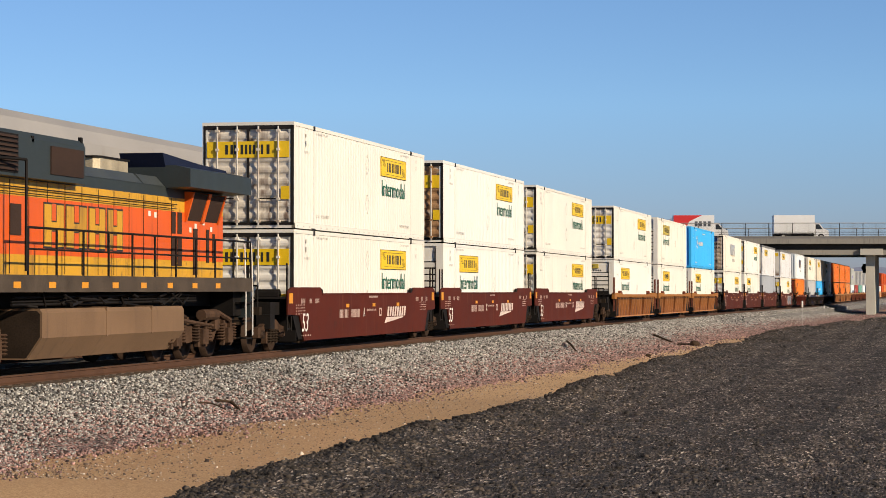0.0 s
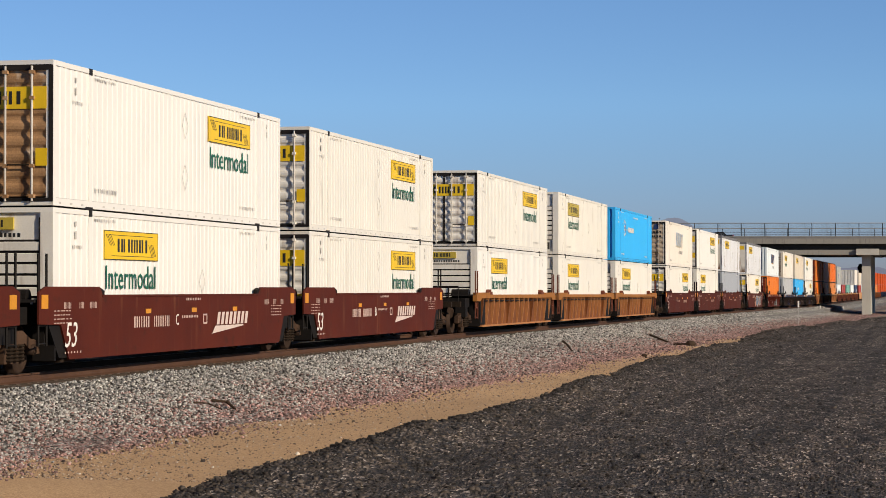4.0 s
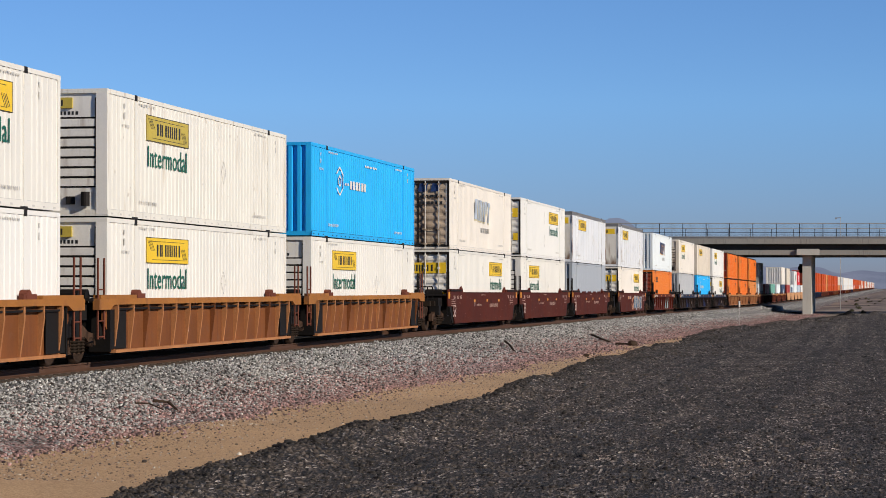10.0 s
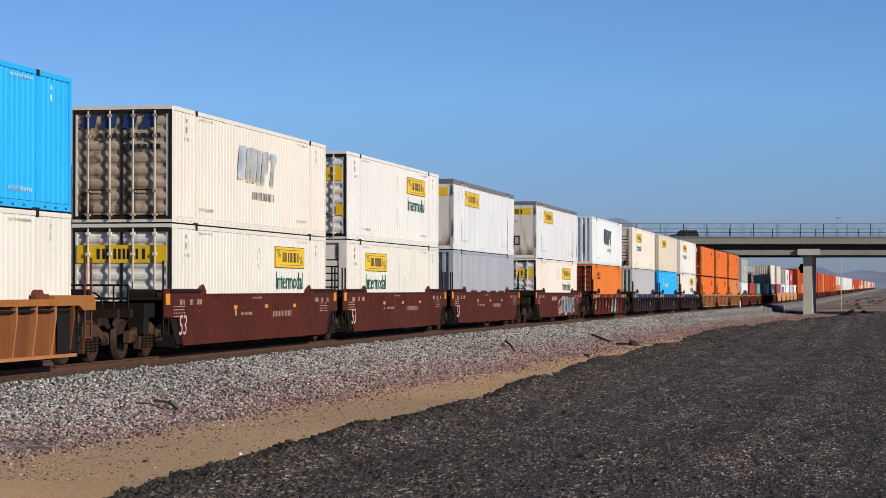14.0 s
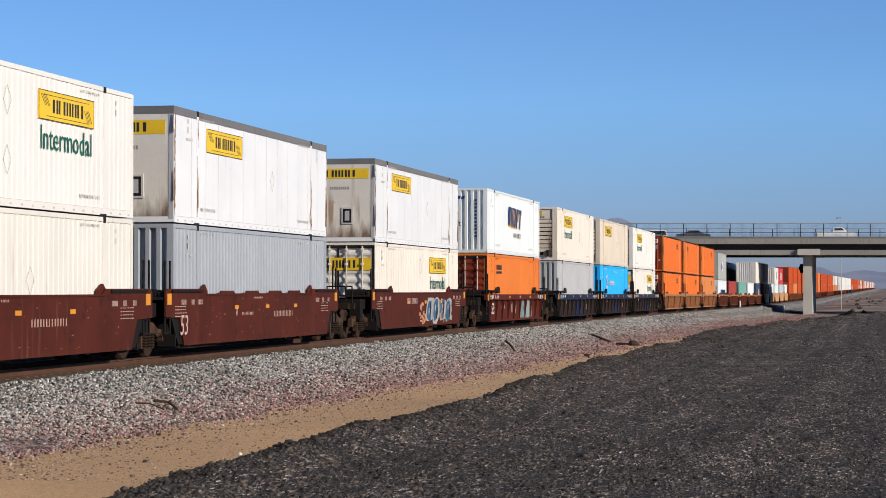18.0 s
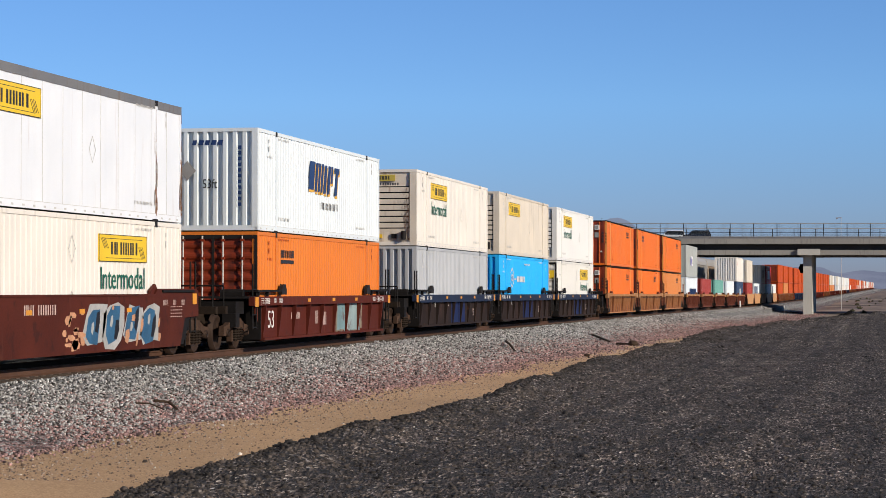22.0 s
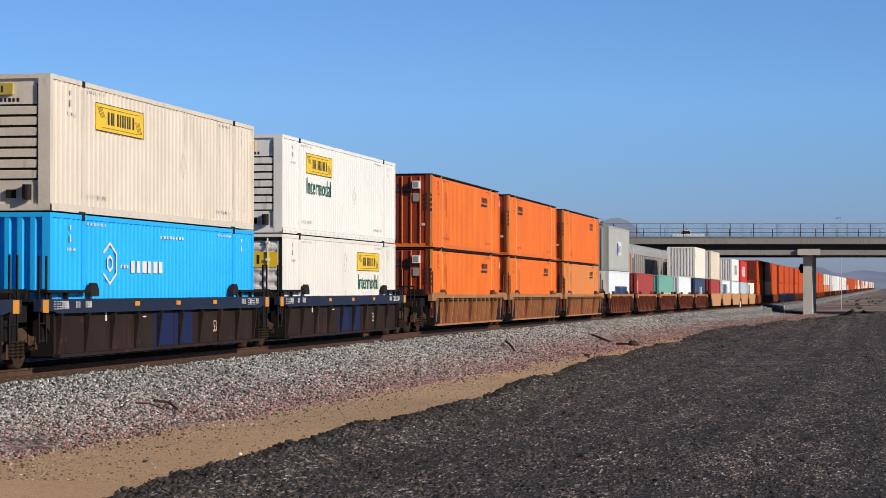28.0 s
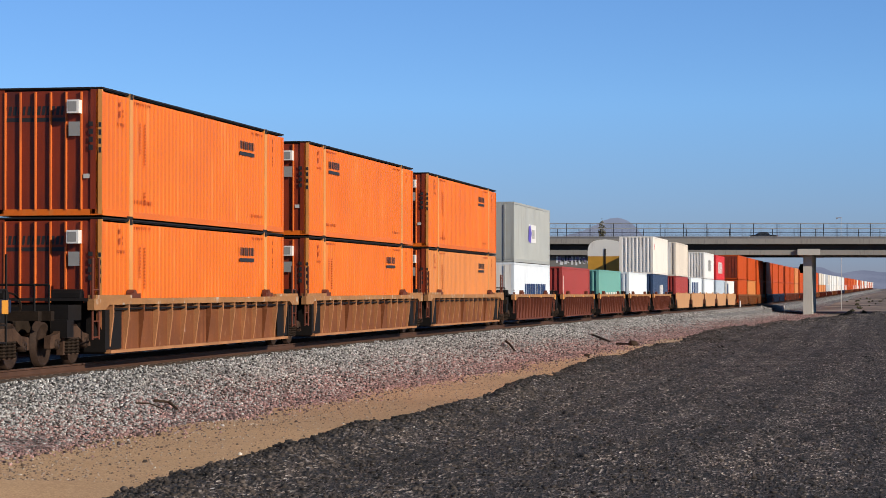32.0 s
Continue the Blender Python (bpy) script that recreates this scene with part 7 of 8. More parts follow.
def locomotive():
    e = thing("locomotive", "orange, yellow and dark grey diesel locomotive, rear end", "locomotive")
    HW = 0.95
    for name, z0, z1, m, w in (("lower_band", 1.93, 2.33, loco_yellow, HW), ("hood_side", 2.33, 3.46, loco_orange, HW), ("upper_band", 3.46, 3.78, loco_yellow, HW)):
        part(name, Shape().box(-w, w, 4.5, 21.55, z0, z1), m, e)
    part("hood_roof", Shape().plate([(-0.95, 3.78), (0.95, 3.78), (0.95, 4.0), (0.72, 4.22), (-0.72, 4.22), (-0.95, 4.0)], 4.5, 21.5, axis=1), loco_grey, e)
    part("brake_housing", Shape().plate([(-1.2, 3.8), (1.2, 3.8), (1.2, 4.56), (1.14, 4.68), (-1.14, 4.68), (-1.2, 4.56)], 4.5, 11.45, axis=1), loco_grey, e, "tall dark grey roof housing")
    part("housing_screen", Shape().box(1.2, 1.225, 9.55, 11.3, 3.92, 4.48), screen_mat, e, "dark housing screen")
    grille = part("housing_grille", Shape().box(1.2, 1.215, 6.0, 7.9, 3.86, 4.6), black_steel, e, "black louvred grille")
    for i in range(8):
        part("grille_slat", Shape().plate([(1.215, 3.9 + i * 0.088), (1.25, 3.9 + i * 0.088), (1.215, 3.95 + i * 0.088)], 6.05, 7.85, axis=1), screen_mat, grille)
    part("lifting_eye", Shape().box(1.14, 1.2, 8.6, 8.72, 4.5, 4.62).box(1.1, 1.16, 11.3, 11.42, 4.62, 4.76), black_steel, e)
    part("roof_hatch", Shape().plate([(0.94, 4.02), (0.74, 4.24), (0.66, 4.24), (0.66, 4.02)], 11.5, 15.6, axis=1), loco_panel, e, "lighter grey sloped hood panel")
    part("roof_hatch", Shape().plate([(0.94, 4.02), (0.74, 4.24), (0.66, 4.24), (0.66, 4.02)], 15.75, 17.15, axis=1), loco_panel, e)
    stack = Shape()
    pts_ = [(-0.46, 13.9), (-0.36, 13.72), (0.5, 13.72), (0.62, 13.86), (0.62, 15.6), (0.5, 15.76), (-0.36, 15.76), (-0.46, 15.6)]
    stack.plate(pts_, 4.2, 4.5, axis=2)
    part("exhaust_stack", stack, surf("exhaust stack", (0.46, 0.39, 0.27), 0.5, 0.3, var=0.25, streak=((0.1, 0.07, 0.05), 0.7, 0.5)), e, "tan exhaust silencer with rounded corners")
    part("stack_rim", Shape().plate([(a_ * 1.05, b_ + (0.05 if b_ > 14.7 else -0.05)) for a_, b_ in pts_], 4.5, 4.54, axis=2), black_steel, e, "dark rim of the silencer")
    part("cab", Shape().box(-1.5, 1.5, 0.6, 4.5, 1.93, 4.6), loco_orange, e)
    # radiator with overhanging wings
    part("radiator_wing", Shape().plate([(0.6, 3.98), (1.55, 4.0), (1.55, 4.42), (1.2, 4.5), (-1.2, 4.5), (-1.55, 4.42), (-1.55, 4.0), (-0.6, 3.98)], 17.2, 22.0, axis=1), loco_grey, e, "overhanging dark grey radiator wing")
    part("radiator_top", Shape().plate([(17.3, 4.3), (17.0, 4.78), (19.5, 4.66), (21.8, 4.6), (22.0, 4.45)], -0.1, 0.95), surf("radiator core", (0.012, 0.017, 0.04), 0.6, var=0.2), e, "dark flared radiator top")
    for y0, y1 in ((18.65, 19.75), (19.95, 21.05)):
        part("intake_screen", Shape().plate([(0.96, 3.28), (1.16, 3.92), (0.9, 3.92)], y0, y1, axis=1), screen_mat, e, "dark angled intake screen")
    fr_ = [(0.94, 3.24), (0.985, 3.24), (1.185, 3.94), (0.9, 3.96)]
    for y0, y1 in ((18.57, 18.66), (19.74, 19.96), (21.04, 21.13)):
        part("intake_frame", Shape().plate(fr_, y0, y1, axis=1), loco_orange, e)
    # doors, louvres and the name on the hood
    for i in range(13):
        part("door_seam", Shape().box(HW, HW + 0.006, 6.2 + i * 0.95, 6.225 + i * 0.95, 1.96, 3.76), dark_trim, e)
    for y0, z0, w, h in ((8.1, 2.7, 0.55, 0.6), (17.6, 2.95, 0.28, 0.5), (18.05, 2.95, 0.28, 0.5), (17.6, 2.2, 0.28, 0.65), (18.05, 2.2, 0.28, 0.65), (19.2, 2.0, 0.3, 1.1), (20.2, 2.3, 0.2, 0.8), (20.7, 2.3, 0.16, 0.7), (7.0, 2.55, 0.5, 0.5)):
        part("louvre", Shape().box(HW, HW + 0.02, y0, y0 + w, z0, z0 + h), screen_mat, e, "dark louvre panel")
    for y0, z0 in ((19.3, 3.1), (19.9, 3.2), (20.5, 3.05), (18.9, 3.0), (16.0, 3.3), (16.4, 3.28)):
        part("notice", Shape().box(HW + 0.006, HW + 0.012, y0, y0 + 0.16, z0, z0 + 0.12), mark_white, e, "small white notice")
    edge, name, slots_ = Shape(), Shape(), Shape()
    y = 9.85
    for w in (1.02, 1.12, 0.92, 0.9):
        edge.box(HW, HW + 0.008, y - 0.04, y + w + 0.04, 2.47, 3.39)
        name.box(HW, HW + 0.012, y, y + 0.36 * w, 2.51, 3.35).box(HW, HW + 0.012, y + 0.64 * w, y + w, 2.51, 3.35).box(HW, HW + 0.012, y + 0.36 * w, y + 0.64 * w, 2.84, 3.0)
        slots_.box(HW, HW + 0.010, y + 0.39 * w, y + 0.61 * w, 2.49, 2.81).box(HW, HW + 0.010, y + 0.39 * w, y + 0.61 * w, 3.03, 3.37)
        y += w + 0.17
    part("logo_edge", edge, mark_black, e, "dark outline of the name blocks")
    part("logo_slots", slots_, loco_orange, e)
    part("logo_shape", name, loco_yellow, e, "large yellow name bars with dark outlines")
    # frame, walkway and railing
    part("side_sill", Shape().box(1.35, 1.52, 1.0, 22.2, 1.6, 1.93).box(-1.52, -1.35, 1.0, 22.2, 1.6, 1.93), sill_grime, e)
    part("walkway", Shape().box(-1.5, 1.5, 0.8, 22.25, 1.86, 1.92), sill_grime, e)
    for i in range(9):
        part("tape", Shape().box(1.52, 1.526, 5.2 + i * 1.75, 5.55 + i * 1.75, 1.68, 1.8), reflector, e, "yellow reflective tape")
    part("underframe", Shape().box(-0.6, 0.6, 1.0, 22.2, 1.25, 1.6).box(-1.2, 1.2, 21.6, 22.25, 1.0, 1.6), black_steel, e)
    piping = Shape()
    for z, r in ((1.5, 0.025), (1.42, 0.02), (1.36, 0.03)):
        piping.tube((1.25, 7.5, z), (1.25, 18.5, z + 0.03), r, 6)
    rp = random.Random(4)
    for _ in range(26):
        y = rp.uniform(7.6, 17.5)
        piping.tube((rp.uniform(1.2, 1.45), y, rp.uniform(1.3, 1.6)), (rp.uniform(1.2, 1.45), y + rp.uniform(0.15, 1.1), rp.uniform(1.3, 1.6)), rp.uniform(0.015, 0.04), 6)
    part("piping", piping, black_steel, e, "dark air and fuel pipes")
    rails = part("handrail", Shape().tube((1.5, 7.6, 2.83), (1.5, 22.1, 2.83), 0.025, 6), black_steel, e, "black steel handrail")
    part("handrail_bar", Shape().tube((1.5, 7.6, 2.42), (1.5, 22.1, 2.42), 0.02, 6), black_steel, rails)
    for i in range(11):
        part("stanchion", Shape().tube((1.5, 7.7 + i * 1.44, 1.9), (1.5, 7.7 + i * 1.44, 2.83), 0.026, 6), black_steel, rails)
    part("side_guard", Shape().tube((1.5, 7.6, 2.0), (1.5, 7.6, 4.1), 0.03, 6).tube((1.5, 7.6, 4.1), (1.25, 6.6, 4.1), 0.03, 6), black_steel, e)
    part("grab_rail", Shape().tube((HW + 0.07, 6.0, 3.62), (HW + 0.07, 17.8, 3.62), 0.014, 6).tube((HW + 0.07, 6.0, 3.52), (HW + 0.07, 17.8, 3.52), 0.01, 6), dark_trim, e)
    steps = part("steps", Shape().box(1.0, 1.5, 21.75, 22.25, 0.42, 0.46).box(1.0, 1.5, 21.75, 22.25, 0.85, 0.89).box(1.0, 1.5, 21.75, 22.25, 1.3, 1.34).box(1.0, 1.03, 21.75, 22.25, 0.4, 1.6), black_steel, e, "black rear steps")
    for y in (21.7, 22.28):
        part("step_rail", Shape().tube((1.5, y, 0.5), (1.5, y, 1.6), 0.02, 6).tube((1.5, y, 1.6), (1.45, y + 0.05, 2.8), 0.02, 6), mark_white, steps, "white step handrail")
    part("fuel_tank", Shape().plate([(-1.45, 1.28), (1.45, 1.28), (1.5, 1.2), (1.5, 0.72), (1.2, 0.3), (-1.2, 0.3), (-1.5, 0.72), (-1.5, 1.2)], 8.4, 16.9, axis=1), tank_paint, e, "large dusty brown fuel tank")
    # thin plate over the tank's front end, coloured dark as its shade
    part("tank_end", Shape().plate([(-1.4, 1.24), (1.4, 1.24), (1.46, 1.18), (1.46, 0.74), (1.18, 0.34), (-1.18, 0.34), (-1.46, 0.74), (-1.46, 1.18)], 8.39, 8.41, axis=1), tank_shade, e, "front end of the tank, painted dark for shade")
    for y in (11.9, 14.7):
        part("tank_strap", Shape().box(-1.51, 1.51, y, y + 0.06, 0.7, 1.3), tank_paint, e)
    part("rear_plate", Shape().box(-1.45, 1.45, 22.25, 22.32, 0.95, 1.95), loco_grey, e)
    part("coupler", Shape().box(-0.15, 0.15, 22.3, 23.4, 0.75, 0.98), under_steel, e)
    for yc in (4.6, 18.9):
        fr = [(-2.35, 0.52), (-2.3, 0.85), (-1.6, 1.0), (-0.9, 0.82), (0.9, 0.82), (1.6, 1.0), (2.3, 0.85), (2.35, 0.52), (1.95, 0.48), (1.7, 0.66), (1.3, 0.66), (1.0, 0.4), (0.3, 0.44), (-0.3, 0.44), (-1.0, 0.4), (-1.3, 0.66), (-1.7, 0.66), (-1.95, 0.48)]
        t = part("bogie", Shape().plate(fr, 1.05, 1.22).plate(fr, -1.22, -1.05).box(-1.0, 1.0, -0.3, 0.3, 0.7, 1.0), dusty_cast, e, "dusty cast three-axle bogie", m=Matrix.Translation((0, yc, 0)))
        for a in (-1.95, 0.0, 1.95):
            part("axle_box", Shape().box(1.2, 1.38, a - 0.2, a + 0.2, 0.36, 0.72).box(1.2, 1.3, a - 0.34, a - 0.2, 0.3, 0.9).box(1.2, 1.3, a + 0.2, a + 0.34, 0.3, 0.9), dusty_cast, t)
            sp = Shape()
            for dy in (-0.45, 0.45):
                for k in range(6):
                    sp.lathe([(0.42 + k * 0.07, 0.09), (0.45 + k * 0.07, 0.13), (0.48 + k * 0.07, 0.09)], 2, (1.26, a + dy, 0), 10)
            part("spring_nest", sp, dusty_cast, t)
            def axle():
                s = Shape().tube((-1.1, 0, 0), (1.1, 0, 0), 0.1, 10)
                for sx in (-1, 1):
                    s.lathe([(sx * 0.70, 0.1), (sx * 0.725, 0.42), (sx * 0.69, 0.56), (sx * 0.715, 0.56), (sx * 0.73, WR + 0.05), (sx * 0.84, WR + 0.045), (sx * 0.84, 0.44), (sx * 0.79, 0.4), (sx * 0.84, 0.1)], 0, (0, 0, 0), 24)
                return s
            w = part("wheelset", shared("loco_axle", axle, wheel_steel, True), wheel_steel, t, m=Matrix.Translation((0, a, WR + 0.05)))
        part("brake_rigging", Shape().tube((1.3, -1.6, 0.95), (1.3, 1.2, 0.75), 0.05, 6).tube((1.32, -0.2, 1.05), (1.32, 0.9, 1.05), 0.13, 10).box(1.2, 1.36, 0.75, 1.1, 0.7, 1.15).tube((1.28, 1.2, 1.1), (1.28, 2.2, 0.9), 0.06, 6), dusty_cast, t)
    return e


load(locomotive(), 33.1, 0.0, 22.3)

# ---------- car-carrier train on the far track, running the other way ----------
galv_panel = surf("dull galvanised panel", (0.33, 0.31, 0.285), 0.6, 0.2, var=0.14, scale=0.7, streak=((0.15, 0.11, 0.08), 0.5, 0.56))
tan_panel = surf("weathered tan panel", (0.34, 0.26, 0.19), 0.6, var=0.16, scale=0.7, streak=((0.16, 0.1, 0.06), 0.5, 0.55))
roof_sheet = surf("pale roof sheet", (0.38, 0.36, 0.335), 0.5, 0.2, var=0.1, scale=0.4, streak=((0.25, 0.2, 0.16), 0.4, 0.58))
SECOND = []
ROOF = [(1.53, 5.1), (1.49, 5.5), (1.32, 5.86), (0.98, 6.08), (0.5, 6.18), (0.0, 6.22)]


def car_carrier(panel, post, end_low, end_high, label):
    c = thing("car_carrier", label, "rail car", "car carriers on the far track")
    L = 27.4
    arc = ROOF + [(-x, z) for x, z in ROOF[-2::-1]]
    part("roof", shared(("rack_roof", L), lambda: Shape().plate(arc, 0.1, L - 0.1, axis=1), roof_sheet, False), roof_sheet, c, "curved pale sheet roof")
    sheet = shared(("rack_panel",), lambda: Shape().box(1.5, 1.54, 0.06, 1.62, 0.0, 3.4).box(1.54, 1.555, 0.1, 0.14, 0.05, 3.35).box(1.54, 1.555, 0.55, 0.58, 0.05, 3.35).box(1.54, 1.555, 1.05, 1.08, 0.05, 3.35), panel)
    pst = shared(("rack_post",), lambda: Shape().box(1.5, 1.6, -0.07, 0.07, 0.9, 5.1), post)
    n = 16
    for i in range(n):
        part("side_panel", sheet, panel, c, m=Matrix.Translation((0, 0.3 + i * 1.68, 1.65)))
        part("post", pst, post, c, m=Matrix.Translation((0, 0.3 + i * 1.68, 0)))
    part("back_wall", shared(("rack_back",), lambda: Shape().box(-1.54, -1.5, 0.2, L - 0.2, 1.2, 5.1), panel), panel, c)
    part("side_sill", shared(("rack_sill",), lambda: Shape().box(1.45, 1.58, 0.0, L, 0.85, 1.2).box(-1.58, -1.45, 0.0, L, 0.85, 1.2).box(-1.4, 1.4, 0.2, L - 0.2, 0.95, 1.1), post), post, c)
    for x0, x1 in ((-1.5, -0.02), (0.02, 1.5)):
        part("end_door", shared(("rack_door", x0), lambda: Shape().box(x0, x1, 0.0, 0.1, 1.1, 4.75), end_low), end_low, c)
    part("end_arch", shared(("rack_arch",), lambda: Shape().plate([(1.53, 4.75)] + arc + [(-1.53, 4.75)], 0.0, 0.1, axis=1), end_high), end_high, c)
    part("end_lock", shared(("rack_lock",), lambda: Shape().box(-0.06, 0.06, -0.05, 0.0, 1.2, 5.4).box(-0.2, 0.2, -0.06, 0.0, 3.2, 3.5), dark_trim), dark_trim, c)
    for y in (3.2, L - 3.2):
        def bog():
            s = Shape()
            for a in (-0.9, 0.9):
                for x in (-0.77, 0.77):
                    s.tube((x - 0.07, a, 0.42), (x + 0.07, a, 0.42), 0.42, 16)
            s.box(0.95, 1.1, -1.3, 1.3, 0.35, 0.65).box(-1.1, -0.95, -1.3, 1.3, 0.35, 0.65).box(-1.0, 1.0, -0.25, 0.25, 0.4, 0.85)
            return s
        part("truck", shared("rack_truck", bog, under_steel), under_steel, c, m=Matrix.Translation((0, y, 0)))
    part("coupler", shared("rack_coupler", lambda: Shape().box(-0.15, 0.15, -0.6, 0.3, 0.75, 1.0).box(-0.15, 0.15, L - 0.3, L + 0.6, 0.75, 1.0), under_steel), under_steel, c)
    return c


def second_train():
    kinds = {
        "grey": (galv_panel, galv_panel, galv_panel, white_worn, "grey car carrier with slatted sides and pale roof"),
        "yellow": (tan_panel, tan_panel, surf("yellow end door", (0.55, 0.28, 0.03), 0.5, var=0.12), white_worn, "tan car carrier with yellow and white end"),
        "orange": (galv_panel, orange_paint, orange_paint, white_worn, "grey car carrier with orange posts"),
        "tan": (tan_panel, tan_panel, tan_panel, tan_paint, "weathered tan car carrier"),
    }
    proto = {}
    order = ["yellow", "tan", "orange", "grey", "tan", "yellow", "grey", "orange", "grey", "grey", "tan", "grey", "yellow", "grey", "grey", "grey", "grey", "grey", "grey"]
    for k, kind in enumerate(order):
        if kind not in proto:
            ob = proto[kind] = car_carrier(*kinds[kind])
        else:
            ob = copy_thing(proto[kind], Matrix())
        SECOND.append((ob, 199.4 - 19.19 * 32 + k * 28.6, 19.19, 27.4, TRACK_GAP))


second_train()

# ---------- traffic on the overpass ----------
ROAD = []
car_black, car_white = surf("black car paint", (0.012, 0.013, 0.016), 0.25, var=0.05, coat=0.5, bump=0), surf("white car paint", (0.72, 0.72, 0.72), 0.3, var=0.03, coat=0.5, bump=0)
car_grey, bus_yellow = surf("dark grey car paint", (0.06, 0.065, 0.075), 0.3, var=0.05, coat=0.5, bump=0), surf("school bus yellow", (0.62, 0.27, 0.015), 0.4, var=0.05, bump=0)
car_red = surf("dark red car paint", (0.12, 0.015, 0.015), 0.3, var=0.05, coat=0.5, bump=0)
tyre_mat = surf("tyre rubber", (0.018, 0.018, 0.018), 0.85, var=0.1)
van_box = surf("white van box", (0.74, 0.74, 0.73), 0.4, var=0.03)
GLASS = {"sedan": [(1.3, 0.95), (1.75, 1.38), (2.9, 1.38), (3.55, 0.98)], "suv": [(0.35, 1.05), (0.55, 1.68), (3.1, 1.68), (3.65, 1.08)], "pickup": [(2.35, 1.12), (2.5, 1.72), (3.55, 1.72), (4.1, 1.12)], "van": [(4.3, 1.3), (4.3, 1.95), (4.65, 1.95), (5.2, 1.3)]}
BODY = {"sedan": [(0.0, 0.35), (0.05, 0.85), (0.5, 0.98), (1.15, 0.98), (1.65, 1.42), (3.0, 1.42), (3.7, 1.0), (4.6, 0.88), (4.75, 0.6), (4.7, 0.32)],
        "suv": [(0.0, 0.4), (0.02, 1.0), (0.35, 1.75), (3.1, 1.76), (3.75, 1.1), (4.75, 1.0), (4.9, 0.7), (4.85, 0.38)],
        "pickup": [(0.0, 0.5), (0.0, 1.1), (2.2, 1.1), (2.35, 1.78), (3.6, 1.8), (4.25, 1.15), (5.4, 1.05), (5.55, 0.75), (5.5, 0.45)],
        "van": [(0.0, 0.45), (0.0, 2.35), (4.3, 2.4), (4.7, 2.1), (5.35, 1.25), (6.0, 1.1), (6.1, 0.7), (6.05, 0.42)]}


def wheels(v, ys, half, r):
    tyre = shared(("tyre", r), lambda: Shape().lathe([(-0.11, r * 0.6), (-0.11, r * 0.94), (-0.08, r), (0.08, r), (0.11, r * 0.94), (0.11, r * 0.6)], 1, (0, 0, 0), 20), tyre_mat, True)
    rim = shared(("rim", r), lambda: Shape().lathe([(-0.1, 0.02), (-0.09, r * 0.55), (-0.115, r * 0.62), (0.115, r * 0.62), (0.09, r * 0.55), (0.1, 0.02)], 1, (0, 0, 0), 16), galv, True)
    for y in ys:
        for s in (-half, half):
            w = part("wheel", tyre, tyre_mat, v, "black tyre", m=Matrix.Translation((y, s, r)))
            part("rim", rim, galv, w, "metal rim")


def car(kind, paint, label, rack=False):
    """Faces +x, wheels on z = 0."""
    v = thing({"sedan": "car", "suv": "car", "pickup": "pickup_truck", "van": "van"}[kind], label, {"sedan": "car", "suv": "car", "pickup": "pickup truck", "van": "van"}[kind], "road traffic")
    hw = 0.9 if kind == "sedan" else 0.98
    pts = BODY[kind]
    n = len(pts)
    top = max(p[1] for p in pts)
    sh = Shape()
    vs = []
    for k, y in ((0.86, -hw), (1.0, -hw * 0.92), (1.0, hw * 0.92), (0.86, hw)):
        for x, z in pts:
            inset = 0.14 * max(0, (z - 1.0)) / max(0.3, top - 1.0)
            yy = y * (1 - inset)
            vs.append((x if k == 1 else x * 0.985 + 0.03, yy, z if k == 1 or z < 0.6 else z - 0.05))
    fs = [(j * n + i, j * n + (i + 1) % n, (j + 1) * n + (i + 1) % n, (j + 1) * n + i) for j in range(3) for i in range(n)]
    fs += [tuple(range(n)), tuple(range(4 * n - 1, 3 * n - 1, -1))]
    part("body", sh.add(vs, fs), paint, v, smooth=False)
    g = GLASS[kind]
    for s in (-1, 1):
        part("side_window", Shape().plate([(x, z - 0.03) for x, z in g], s * hw * 0.9 - 0.02, s * hw * 0.9 + 0.045 * s + 0.02, axis=1), glass_dark, v, "tinted side window")
    fx0, fz0 = g[3]
    fx1, fz1 = g[2]
    part("windscreen", Shape().add([(fx0 + 0.14, -hw * 0.8, fz0), (fx0 + 0.14, hw * 0.8, fz0), (fx1 + 0.12, hw * 0.72, fz1 - 0.02), (fx1 + 0.12, -hw * 0.72, fz1 - 0.02)], [(0, 1, 2, 3)]), glass_dark, v)
    Lv = pts[-1][0]
    for s in (-1, 1):
        part("headlight", Shape().box(Lv - 0.12, Lv + 0.03, s * 0.72 - 0.14, s * 0.72 + 0.14, 0.66, 0.8), surf("clear lamp", (0.7, 0.7, 0.68), 0.15, bump=0), v, "clear headlight")
        part("tail_light", Shape().box(-0.02, 0.06, s * 0.78 - 0.1, s * 0.78 + 0.1, 0.75, 0.95), surf("red lamp", (0.4, 0.01, 0.01), 0.2, bump=0), v, "red tail light")
    wheels(v, (0.95, Lv - 0.95), hw - 0.12, 0.36 if kind == "sedan" else 0.4)
    if rack:
        r_ = Shape()
        for x in (0.3, 2.1, 4.0):
            for y in (-0.85, 0.85):
                r_.tube((x, y, 1.1 if x < 3 else 1.8), (x, y, 2.25), 0.03, 6)
            r_.tube((x, -0.85, 2.25), (x, 0.85, 2.25), 0.03, 6)
        for y in (-0.85, 0.85):
            r_.tube((-0.2, y, 2.25), (4.6, y, 2.25), 0.035, 6)
        part("ladder_rack", r_, car_white, v, "white ladder rack")
    return v


